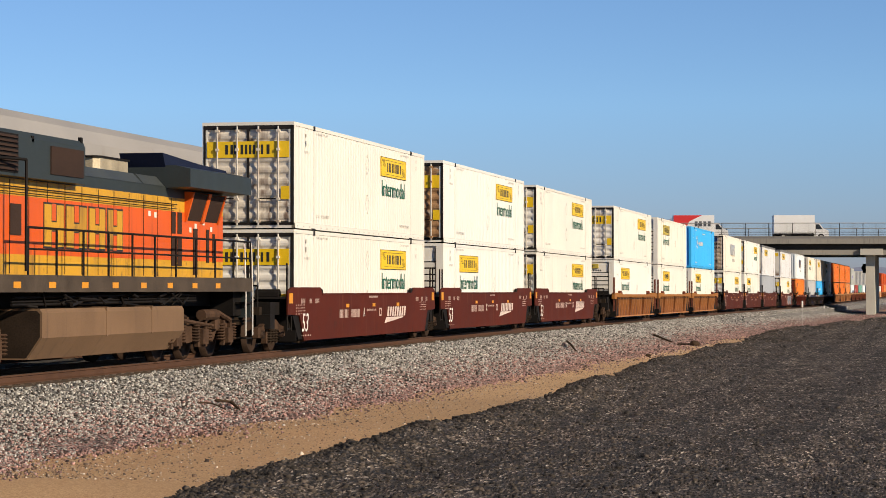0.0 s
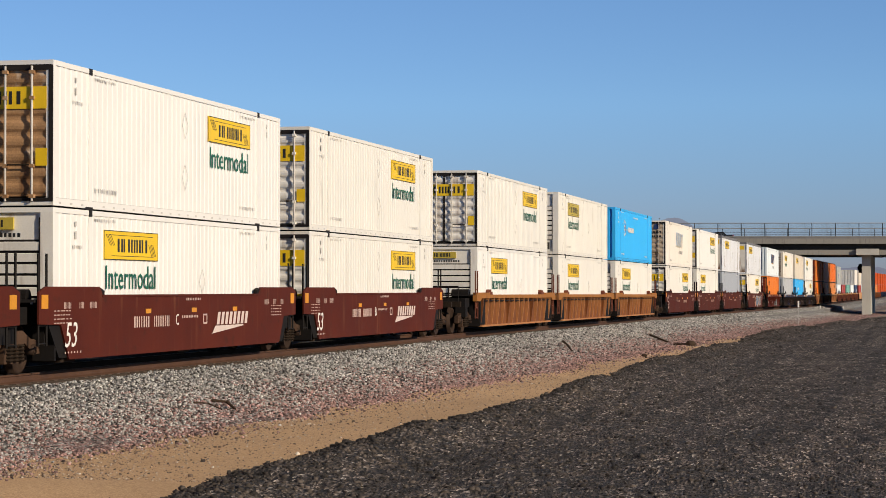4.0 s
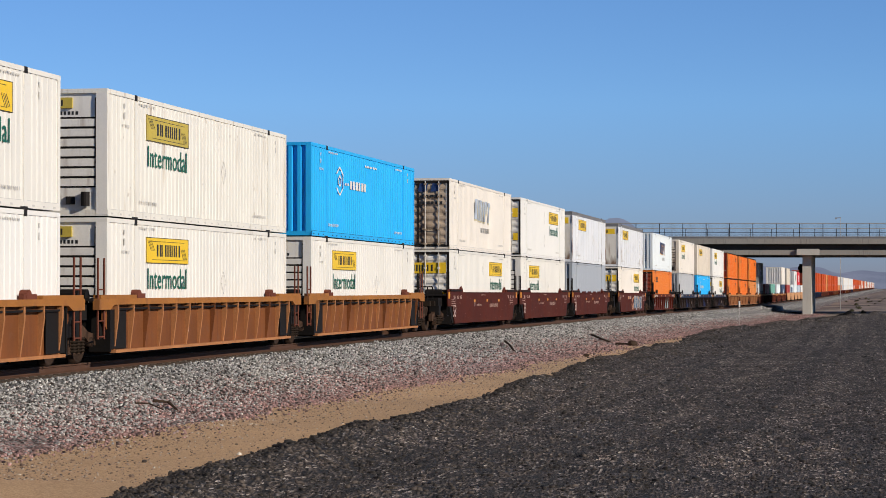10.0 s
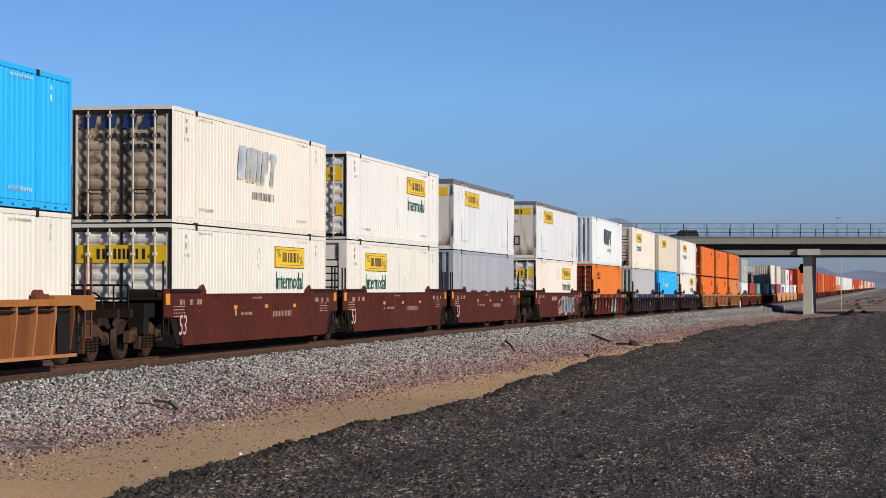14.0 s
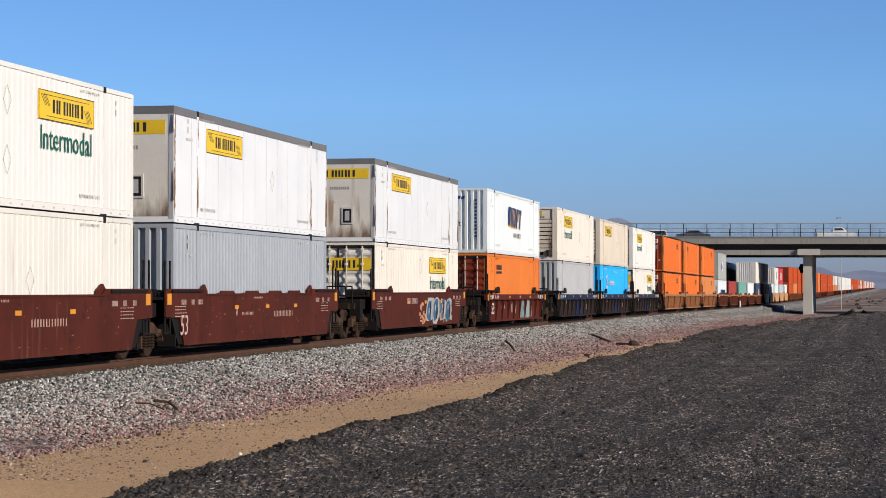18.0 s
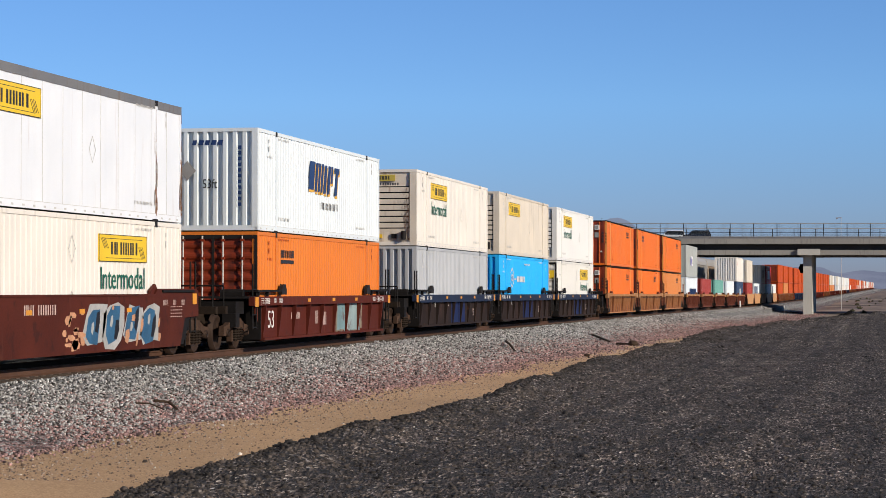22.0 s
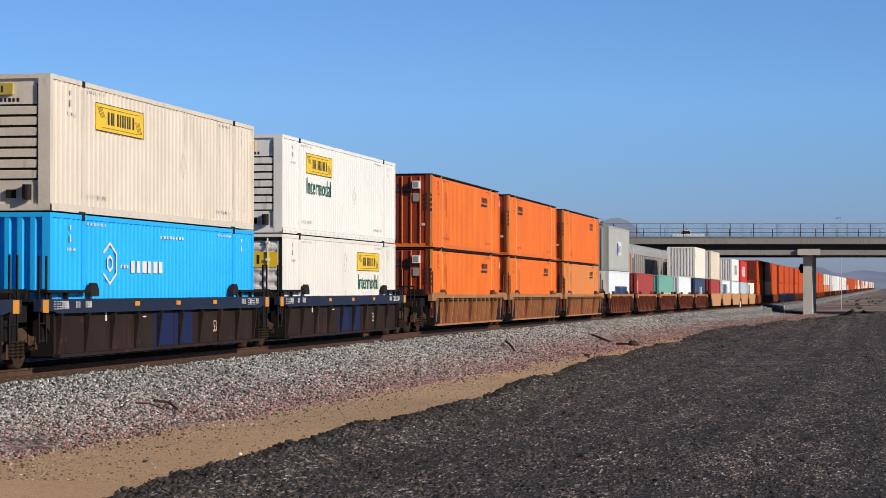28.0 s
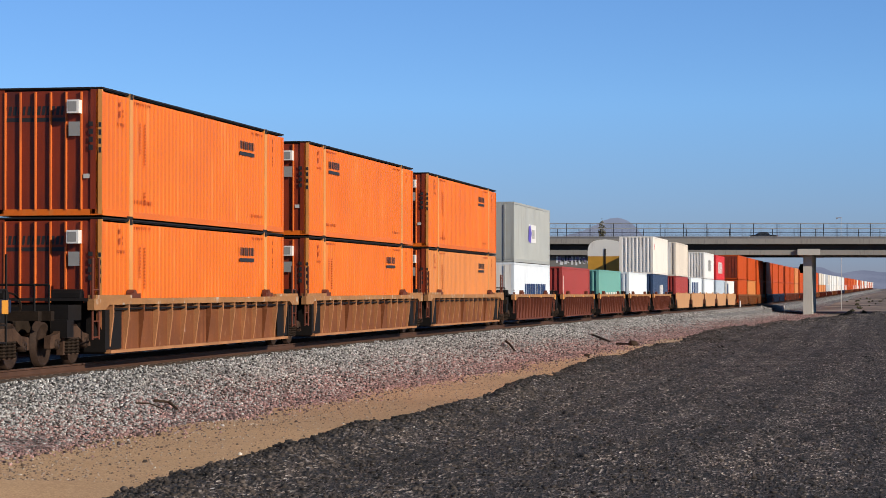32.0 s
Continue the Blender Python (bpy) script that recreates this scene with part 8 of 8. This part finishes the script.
def box_truck(label, red):
    v = thing("box_truck", label, "truck", "road traffic")
    part("cargo_box", Shape().box(0, 5.6, -1.2, 1.2, 0.95, 3.45), van_box, v, "white cargo box")
    part("cab", Shape().plate([(5.6, 0.5), (5.6, 2.35), (6.25, 2.35), (6.85, 1.6), (7.5, 1.35), (7.6, 0.55)], -1.0, 1.0, axis=1), car_white, v, "white cab")
    for s in (-1, 1):
        part("side_window", Shape().plate([(5.8, 1.5), (5.8, 2.2), (6.2, 2.2), (6.7, 1.5)], s * 1.0 - 0.02, s * 1.0 + 0.02, axis=1), glass_dark, v)
    part("windscreen", Shape().add([(6.9, -0.9, 1.6), (6.9, 0.9, 1.6), (6.32, 0.85, 2.3), (6.32, -0.85, 2.3)], [(0, 1, 2, 3)]), glass_dark, v)
    part("chassis", Shape().box(0, 7.3, -0.5, 0.5, 0.55, 0.95), black_steel, v)
    if red:
        part("red_wrap", Shape().plate([(0.0, 0.96), (0.0, 3.44), (3.9, 3.44), (2.2, 2.6), (1.2, 0.96)], -1.206, -1.2, axis=1), bright_red, v, "red sweep on the cargo box")
        sh = Shape()
        for i in range(4):
            sh.box(2.9 + i * 0.6, 3.3 + i * 0.6, -1.206, -1.2, 1.9, 2.6)
        part("name_writing", sh, car_grey, v, "dark name as bars")
    wheels(v, (1.3, 6.5), 0.95, 0.45)
    return v


def school_bus():
    v = thing("school_bus", "yellow school bus with white roof and dark windows", "bus", "road traffic")
    part("body", Shape().plate([(-1.2, 0.6), (1.2, 0.6), (1.2, 2.55), (-1.2, 2.55)], 0.0, 8.0, axis=0), bus_yellow, v)
    part("roof", Shape().plate([(-1.2, 2.55), (1.2, 2.55), (1.1, 2.85), (0.7, 3.05), (-0.7, 3.05), (-1.1, 2.85)], 0.0, 8.0, axis=0), van_box, v, "white curved roof")
    part("bonnet", Shape().plate([(8.0, 0.6), (8.0, 2.0), (8.2, 1.75), (9.3, 1.55), (9.5, 1.3), (9.5, 0.6)], -0.95, 0.95, axis=1), bus_yellow, v)
    for i in range(9):
        for s in (-1, 1):
            part("window", Shape().box(0.35 + i * 0.84, 1.05 + i * 0.84, s * 1.2 - 0.02, s * 1.2 + 0.015, 1.75, 2.42), glass_dark, v, "dark bus window")
    for z in (0.95, 1.35, 1.62):
        for s in (-1, 1):
            part("stripe", Shape().box(0.05, 8.0, s * 1.2 - 0.01, s * 1.2 + 0.012, z, z + 0.06), mark_black, v, "black rub rail")
    part("windscreen", Shape().box(8.0, 8.02, -1.05, 1.05, 1.95, 2.55), glass_dark, v)
    part("bumper", Shape().box(9.5, 9.62, -1.1, 1.1, 0.5, 0.8).box(-0.12, 0.0, -1.1, 1.1, 0.5, 0.8), black_steel, v)
    wheels(v, (1.9, 8.4), 1.0, 0.48)
    return v


def drive(v, t_at, u_at, speed, length, w):
    """Along the overpass: centre at u_at at t_at, metres per second, lane at w."""
    rows = []
    if w == FAR:
        v.scale, length = (0.87, 0.87, 0.87), length * 0.87
    for t in (0.0, 8.0, 16.0, 24.0, 32.0):
        u = u_at + speed * (t - t_at)
        s = 1 if speed > 0 else -1
        x, y, z = on_bridge(u - s * length / 2, w, DECK_Z - 0.62 + ROAD_SLOPE * w)
        rows.append((t, Matrix.Translation((x, y, z)) @ Matrix.Rotation(SK + (0 if s > 0 else math.pi), 4, "Z")))
    ROAD.append((v, rows))


NEAR, NEAR2, FAR = 3.6, 7.2, 21.0


def right(x, w=NEAR):
    return (x - (1323.8 + 0.75 * w)) / (4077 / (315.7 + 0.983 * w))


def trailer():
    v = thing("flat_trailer", "low dark flat trailer with a rear gate", "trailer", "road traffic")
    part("bed", Shape().box(0, 3.6, -0.95, 0.95, 0.55, 0.72), car_grey, v)
    part("drawbar", Shape().box(3.6, 4.6, -0.06, 0.06, 0.5, 0.6), car_grey, v)
    part("gate", Shape().box(0.0, 0.05, -0.95, 0.95, 0.72, 1.5).box(0.0, 0.7, -0.97, -0.92, 1.0, 1.06), car_grey, v, "upright rear gate")
    wheels(v, (1.3, 2.2), 0.85, 0.33)
    return v


drive(box_truck("white box truck with plain cargo box", False), 0.0, right(1307, NEAR), 13.4, 7.6, NEAR)
drive(box_truck("red and white box truck with dark name bars", True), 0.0, right(1131, NEAR), 14.4, 7.6, NEAR)
drive(car("sedan", car_grey, "dark grey sedan ahead of a black car"), 2.4, right(1374, FAR), -22.2, 4.7, FAR)
drive(car("sedan", car_black, "black sedan behind a grey one"), 2.8, right(1443, FAR), -18.6, 4.7, FAR)
drive(car("pickup", car_red, "dark red pickup truck in the far lane"), 5.5, right(1180, FAR), -20.0, 5.5, FAR)
drive(car("sedan", car_black, "black sedan behind a red pickup"), 5.5, right(1251, FAR), -20.0, 4.7, FAR)
drive(school_bus(), 9.0, right(1434, NEAR), 17.2, 9.5, NEAR)
drive(car("sedan", car_grey, "dark grey sedan ahead of the school bus"), 7.6, right(1409, NEAR2), 19.8, 4.7, NEAR2)
drive(car("sedan", car_red, "dark red sedan on the overpass"), 9.0, right(1228, FAR), -19.9, 4.7, FAR)
drive(car("sedan", car_black, "black sedan alone on the overpass"), 11.5, right(1346, FAR), -22.6, 4.7, FAR)
drive(car("suv", car_black, "black sport utility car"), 13.5, right(1337, FAR), -20.6, 4.9, FAR)
drive(car("sedan", car_grey, "grey sedan ahead of white cars"), 16.7, right(1302, FAR), -22.6, 4.7, FAR)
drive(car("pickup", car_white, "plain white pickup truck on the overpass"), 17.4, right(1321, NEAR), 20.6, 5.5, NEAR)
drive(car("suv", car_white, "white sport utility car with dark windows"), 17.4, right(1330, FAR), -23.6, 4.9, FAR)
drive(car("sedan", car_grey, "dark grey sedan on the overpass"), 18.3, right(1317, NEAR2), 23.6, 4.7, NEAR2)
drive(car("sedan", car_black, "glossy black sedan beside the railing"), 19.5, right(1376, NEAR), 23.0, 4.7, NEAR)
drive(car("sedan", car_white, "plain white sedan on the overpass"), 19.2, right(1437, FAR), -23.4, 4.7, FAR)
drive(car("pickup", car_grey, "dark grey pickup truck pulling a trailer"), 19.5, right(1406, FAR), -20.6, 5.5, FAR)
drive(trailer(), 19.5, right(1464, FAR), -20.6, 4.6, FAR)
drive(car("van", car_white, "white delivery van on the overpass"), 20.7, right(1330, NEAR2), 21.9, 6.1, NEAR2)
drive(car("suv", car_white, "white crossover car ahead of a black one"), 21.3, right(1380, FAR), -22.5, 4.9, FAR)
drive(car("suv", car_black, "black sport utility car behind a white one"), 21.3, right(1425, FAR), -22.5, 4.9, FAR)
drive(car("sedan", car_black, "black sedan in the far lane"), 24.0, right(1293, FAR), -21.6, 4.7, FAR)
drive(car("pickup", car_white, "white pickup truck with chrome wheels"), 25.0, right(1437, FAR), -18.6, 5.5, FAR)
drive(car("pickup", car_white, "white pickup truck with a pipe ladder rack", True), 25.0, right(1203, NEAR), 17.3, 5.5, NEAR)
drive(car("pickup", car_white, "white pickup truck in the far lane"), 27.6, right(1333, FAR), -23.5, 5.5, FAR)
drive(car("sedan", car_black, "black sedan in the second lane"), 27.6, right(1559, NEAR2), 21.0, 4.7, NEAR2)
drive(car("suv", car_black, "black sport utility car in the far lane"), 29.4, right(1408, FAR), -18.9, 4.9, FAR)
drive(car("sedan", car_black, "black sedan following in the far lane"), 30.4, right(1356, FAR), -22.7, 4.7, FAR)
drive(car("sedan", car_black, "last black sedan in the far lane"), 31.6, right(1450, FAR), -20.2, 4.7, FAR)

# ---------- lineside things and the distance ----------
def haze(name, low, high):
    """Distance seen through haze: a faint glow with weak relief, as a far backdrop."""
    m = bpy.data.materials.new(name)
    m.use_nodes = True
    n, l = m.node_tree.nodes, m.node_tree.links
    n.remove(n["Principled BSDF"])
    em, tc, no, r = n.new("ShaderNodeEmission"), n.new("ShaderNodeTexCoord"), n.new("ShaderNodeTexNoise"), n.new("ShaderNodeValToRGB")
    no.inputs["Scale"].default_value, no.inputs["Detail"].default_value = 0.012, 6
    r.color_ramp.elements[0].position, r.color_ramp.elements[1].position = 0.35, 0.65
    r.color_ramp.elements[0].color, r.color_ramp.elements[1].color = (*low, 1), (*high, 1)
    l.new(tc.outputs["Object"], no.inputs[0])
    l.new(no.outputs[0], r.inputs[0])
    l.new(r.outputs[0], em.inputs[0])
    l.new(em.outputs[0], n["Material Output"].inputs[0])
    return m


haze_hill = haze("hazy blue hill", (0.205, 0.235, 0.325), (0.245, 0.275, 0.37))
haze_low = haze("hazy grey range", (0.16, 0.18, 0.26), (0.21, 0.23, 0.315))


def ridge(name, px0, px1, peak, mat, dist, seed, shape):
    """Mountain range: px0..px1 give its bearing as slopes to the right of straight ahead."""
    n, m = 120, 10
    rx = np.linspace(px0, px1, n)
    prof = np.array([shape((i / (n - 1))) for i in range(n)]) * peak
    X = np.zeros((m, n))
    Y, Z = X.copy(), X.copy()
    for j in range(m):
        f = j / (m - 1)
        X[j] = rx * dist
        Y[j] = dist + 260 * f + 30 * fbm(rx * 900, rx * 0 + j, 3, seed)
        rough = (1 + 0.12 * fbm(rx * 120 + j * 0.4, rx * 0 + j * 0.3, 4, seed + 3)) if j < m - 1 else 1
        Z[j] = -6 + (prof + 7) * (f ** 0.8) * rough
    ob = new(name, grid_mesh(name, X, Y, Z, mat))
    return tagged(ob, "distant bare mountain in blue haze", "mountain", kind="structure")


def bump_shape(x):
    return max(0.0, math.sin(math.pi * x)) ** 1.1 * (0.85 + 0.15 * math.sin(9 * x + 1))


def range_shape(x):
    return (0.8 + 0.12 * math.sin(7 * x + 0.6) + 0.07 * math.sin(23 * x) + 0.12 * math.exp(-((x - 0.42) / 0.05) ** 2)) * min(1, 8 * x, 8 * (1 - x))


ridge("mountain", -0.166, -0.086, 178, haze_hill, 4450, 31, bump_shape)
ridge("mountain", -0.24, -0.04, 56, haze_low, 4300, 35, range_shape)
ridge("mountain", -0.06, 0.03, 50, haze_low, 4350, 41, range_shape)
ridge("mountain", -0.01, 0.30, 50, haze_low, 4380, 47, range_shape)


def ground_z(x, y):
    return float(desert(np.array([x]), np.array([y]))[0])


def utility_pole():
    p = thing("utility_pole", "tall thin dark steel pole with a short crossarm", "pole")
    x, y = (1491 - 1545) / 4077 * 390, 390.0
    z = ground_z(x, y)
    part("pole", Shape().tube((x, y, z - 0.5), (x, y, 13.7), 0.07, 8, 0.04), galv, p)
    part("crossarm", Shape().box(x - 0.85, x + 0.1, y - 0.05, y + 0.05, 13.5, 13.62).box(x - 0.85, x - 0.5, y - 0.12, y + 0.12, 13.35, 13.5), galv, p)


utility_pole()


def signal():
    p = thing("railway_signal", "black railway signal head on a thin mast", "signal")
    x, y = -10.08, 338.0
    z = level(338) - 1.0
    part("mast", Shape().tube((x + 0.5, y, z - 0.5), (x + 0.5, y, 5.1), 0.07, 8).box(x, x + 0.5, y - 0.03, y + 0.03, 4.6, 4.68), black_steel, p)
    part("signal_head", Shape().box(x - 0.3, x + 0.3, y - 0.1, y + 0.1, 4.0, 5.3), black_steel, p)
    part("background_disc", Shape().lathe([(-0.02, 0.0), (-0.02, 0.48), (0.02, 0.48), (0.02, 0.0)], 1, (x, y - 0.14, 4.7), 20), black_steel, p, "round black target")
    part("hood", Shape().lathe([(-0.35, 0.12), (0.0, 0.13), (0.0, 0.10), (-0.35, 0.09)], 1, (x, y - 0.16, 4.7), 12), black_steel, p)


signal()


def marker(x, y, h, label):
    p = thing("marker_post", label, "marker post", "lineside markers")
    z = max(ground_z(x, y), float(bed_z(np.array([x]), np.array([y]))[0]))
    part("rod", Shape().tube((x, y, z - 0.2), (x, y, z + h), 0.014, 6), galv, p)
    part("tip", Shape().tube((x, y, z + h - 0.32), (x, y, z + h), 0.05, 8), mark_white, p, "white sleeve")


marker(-7.15, 127.0, 2.0, "thin cable marker post with white sleeve")
marker(-12.6, 268.0, 1.2, "short white marker post beside the ballast")
marker(-11.2, 300.0, 1.2, "short white marker post near the overpass")


def lying(name, label, cat, pts, r, mat):
    """A bent stick resting on the stones."""
    sh = Shape()
    pts = [(x, y, max(float(bed_z(np.array([x]), np.array([y]))[0]), ground_z(x, y)) + 0.05 + dz) for x, y, dz in pts]
    for a, b in zip(pts, pts[1:]):
        sh.tube(a, b, r, 6, r * 0.7)
    return tagged(new(name, mesh_of(name, sh, mat)), label, cat, "litter on the ballast")


dead_wood = surf("dead wood", (0.06, 0.04, 0.028), 0.85, var=0.25, scale=4.0)
lying("driftwood", "dark broken branch lying on the ballast", "branch", [(-14.38, 45.0, 0.05), (-14.12, 45.2, 0.07), (-13.86, 44.95, 0.0)], 0.035, dead_wood)
lying("driftwood", "thin dark twig beside a broken branch", "branch", [(-14.5, 44.2, 0.02), (-14.3, 44.5, 0.05), (-14.0, 44.5, 0.0)], 0.018, dead_wood)
lying("driftwood", "dark forked stick lying on the ballast", "branch", [(-14.9, 94.0, 0.1), (-14.1, 90.0, 0.12), (-13.5, 87.4, 0.0)], 0.05, dead_wood)
lying("old_tie", "long dark timber lying on the ballast slope", "timber", [(-13.76, 114.4, 0.1), (-12.31, 109.2, 0.05)], 0.06, dead_wood)
lying("driftwood", "dark stick beside a boulder at the sand's edge", "branch", [(-11.7, 106.5, 0.02), (-10.9, 105.8, 0.05)], 0.05, dead_wood)
def boulder(x, y, r, label):
    bm = bmesh.new()
    bmesh.ops.create_icosphere(bm, subdivisions=2, radius=r)
    q = random.Random(int(y * 10))
    for v in bm.verts:
        v.co *= q.uniform(0.82, 1.1)
        v.co.z *= 0.7
    me = bpy.data.meshes.new("boulder")
    bm.to_mesh(me)
    bm.free()
    me.materials.append(dead_wood)
    ob = tagged(new("boulder", me), label, "rock")
    ob.matrix_basis = Matrix.Translation((x, y, max(ground_z(x, y), float(bed_z(np.array([x]), np.array([y]))[0])) + 0.4 * r))


boulder(-10.86, 106.0, 0.24, "dark rounded boulder at the edge of the sand")
boulder(-11.03, 89.9, 0.12, "small dark stone at the foot of the ballast")


def leaf_mat():
    return surf("dry green leaves", (0.11, 0.10, 0.06), 0.8, var=0.35, scale=2.0)


def crown_mesh(name, n, rx, rz, seed, mat, size):
    r = random.Random(seed)
    sh = Shape()
    for i in range(n):
        while True:
            p = Vector((r.uniform(-1, 1), r.uniform(-1, 1), r.uniform(-1, 1)))
            if 0.2 < p.length < 1:
                break
        k = 1 - 0.35 * max(0, p.z) + 0.25 * math.sin(7 * p.z + 5 * p.x + seed)
        c = Vector((p.x * rx * k, p.y * rx * k, p.z * rz))
        a = Vector((r.gauss(0, 1), r.gauss(0, 1), r.gauss(0, 1))).normalized() * size * r.uniform(0.6, 1.3)
        b = a.orthogonal().normalized() * size * r.uniform(0.3, 0.7)
        sh.add([c - a, c + b, c + a, c - b], [(0, 1, 2, 3)])
    return mesh_of(name, sh, mat)


def tree(x, y, h, w, seed, label):
    t = thing("tree", label, "tree")
    z = ground_z(x, y) - 0.2
    part("trunk", Shape().tube((x, y, z), (x + 0.1, y, z + h * 0.7), 0.2, 8, 0.07).tube((x, y, z + h * 0.4), (x + w * 0.5, y, z + h * 0.7), 0.08, 6, 0.03).tube((x, y, z + h * 0.5), (x - w * 0.5, y, z + h * 0.8), 0.07, 6, 0.03), dead_wood, t)
    part("crown", crown_mesh("crown", 1500, w, h * 0.42, seed, leaf_mat(), 0.22), None, t, "dark ragged crown", m=Matrix.Translation((x, y, z + h * 0.58)))


tree((1071 - 1545) / 4077 * 430 - 0.0, 430.0, 17.0, 1.05, 5, "narrow dark tree behind the overpass")
bush_meshes = [crown_mesh("bush", 160, 0.6, 0.4, 60 + k, leaf_mat(), 0.16) for k in range(3)]
rr = random.Random(77)
for i in range(70):
    y = rr.uniform(330, 900)
    x = rr.uniform(-6, 14) * y / 330 + 3
    ob = tagged(new("bush", bush_meshes[i % 3]), "low dry desert bush on the sand", "bush", "desert bushes")
    s = rr.uniform(0.35, 0.8)
    ob.matrix_basis = Matrix.LocRotScale((x, y, ground_z(x, y) + 0.25 * s), Euler((0, 0, rr.uniform(0, 6))), (s, s, s))

def mound(x, y, rx, ry, h, mat, label):
    a = np.linspace(0, 2 * np.pi, 25)
    f = np.linspace(1, 0, 9)
    A, F_ = np.meshgrid(a, f)
    wob = 1 + 0.25 * fbm(np.cos(A) * 2 + x, np.sin(A) * 2 + y, 3, 51)
    X, Y = x + rx * F_ * np.cos(A) * wob, y + ry * F_ * np.sin(A) * wob
    Z = ground_z(x, y) - 0.1 + h * (1 - F_ ** 1.6) * (1 + 0.3 * fbm(X * 1.5, Y * 1.5, 3, 52))
    tagged(new("mound", grid_mesh("mound", X, Y, Z, mat)), label, "mound", "heaps beyond the gravel pad")


brown_spoil = surf("brown rubble soil", (0.16, 0.115, 0.085), 0.95, var=0.35, scale=3.0, spots=((0.05, 0.04, 0.03), 0.8, 0.52))
# first mound is coloured black to stand for a berm in shade
mound(-1.7, 168.0, 1.5, 1.2, 1.38, surf("shaded berm black", (0.012, 0.011, 0.010), 0.95, var=0.3, scale=3.0), "low berm at the pad's end, painted black as shade")
mound(0.3, 176.0, 1.4, 1.2, 1.35, brown_spoil, "low brown heap of rubble")
mound(1.6, 172.0, 1.6, 1.3, 1.4, brown_spoil, "rough brown heap of rubble")
mound(3.2, 174.0, 1.2, 1.3, 1.3, brown_spoil, "small brown heap of rubble")




# ---------- what moves ----------
def gone(t):
    for k in range(len(GONE) - 1):
        (t0, a), (t1, b) = GONE[k], GONE[k + 1]
        if t <= t1:
            va = (GONE[k + 1][1] - GONE[k - 1][1]) / (GONE[k + 1][0] - GONE[k - 1][0]) if k else (b - a) / (t1 - t0)
            vb = (GONE[k + 2][1] - a) / (GONE[k + 2][0] - t0) if k + 2 < len(GONE) else (b - a) / (t1 - t0)
            h = t1 - t0
            x = (t - t0) / h
            return (1 + 2 * x) * (1 - x) ** 2 * a + x * (1 - x) ** 2 * h * va + x * x * (3 - 2 * x) * b + x * x * (x - 1) * h * vb
    return GONE[-1][1]


def motions():
    times = [0, 2, 4, 6, 8, 10, 12, 14, 16, 18, 20, 22, 24, 26, 28, 30, 32]
    for ob, s0, z, L in TRAIN:
        far = s0 > 900
        walk(ob, [(t, on_line(s0 - gone(t), L) @ Matrix.Translation((0, 0, z))) for t in (times[::4] if far else times)])
    for ob, s0, v, L, side in SECOND:
        walk(ob, [(t, on_line(s0 + v * t, L, side)) for t in times])
    for ob, rows in ROAD:
        walk(ob, rows)
    rows = [(k / 15.0, Matrix.Rotation(gone(k / 15.0) / WR, 4, "X")) for k in range(481)]
    for w in SPIN:
        base = Matrix.Translation(w.location)
        walk(w, [(t, base @ m) for t, m in rows])


motions()
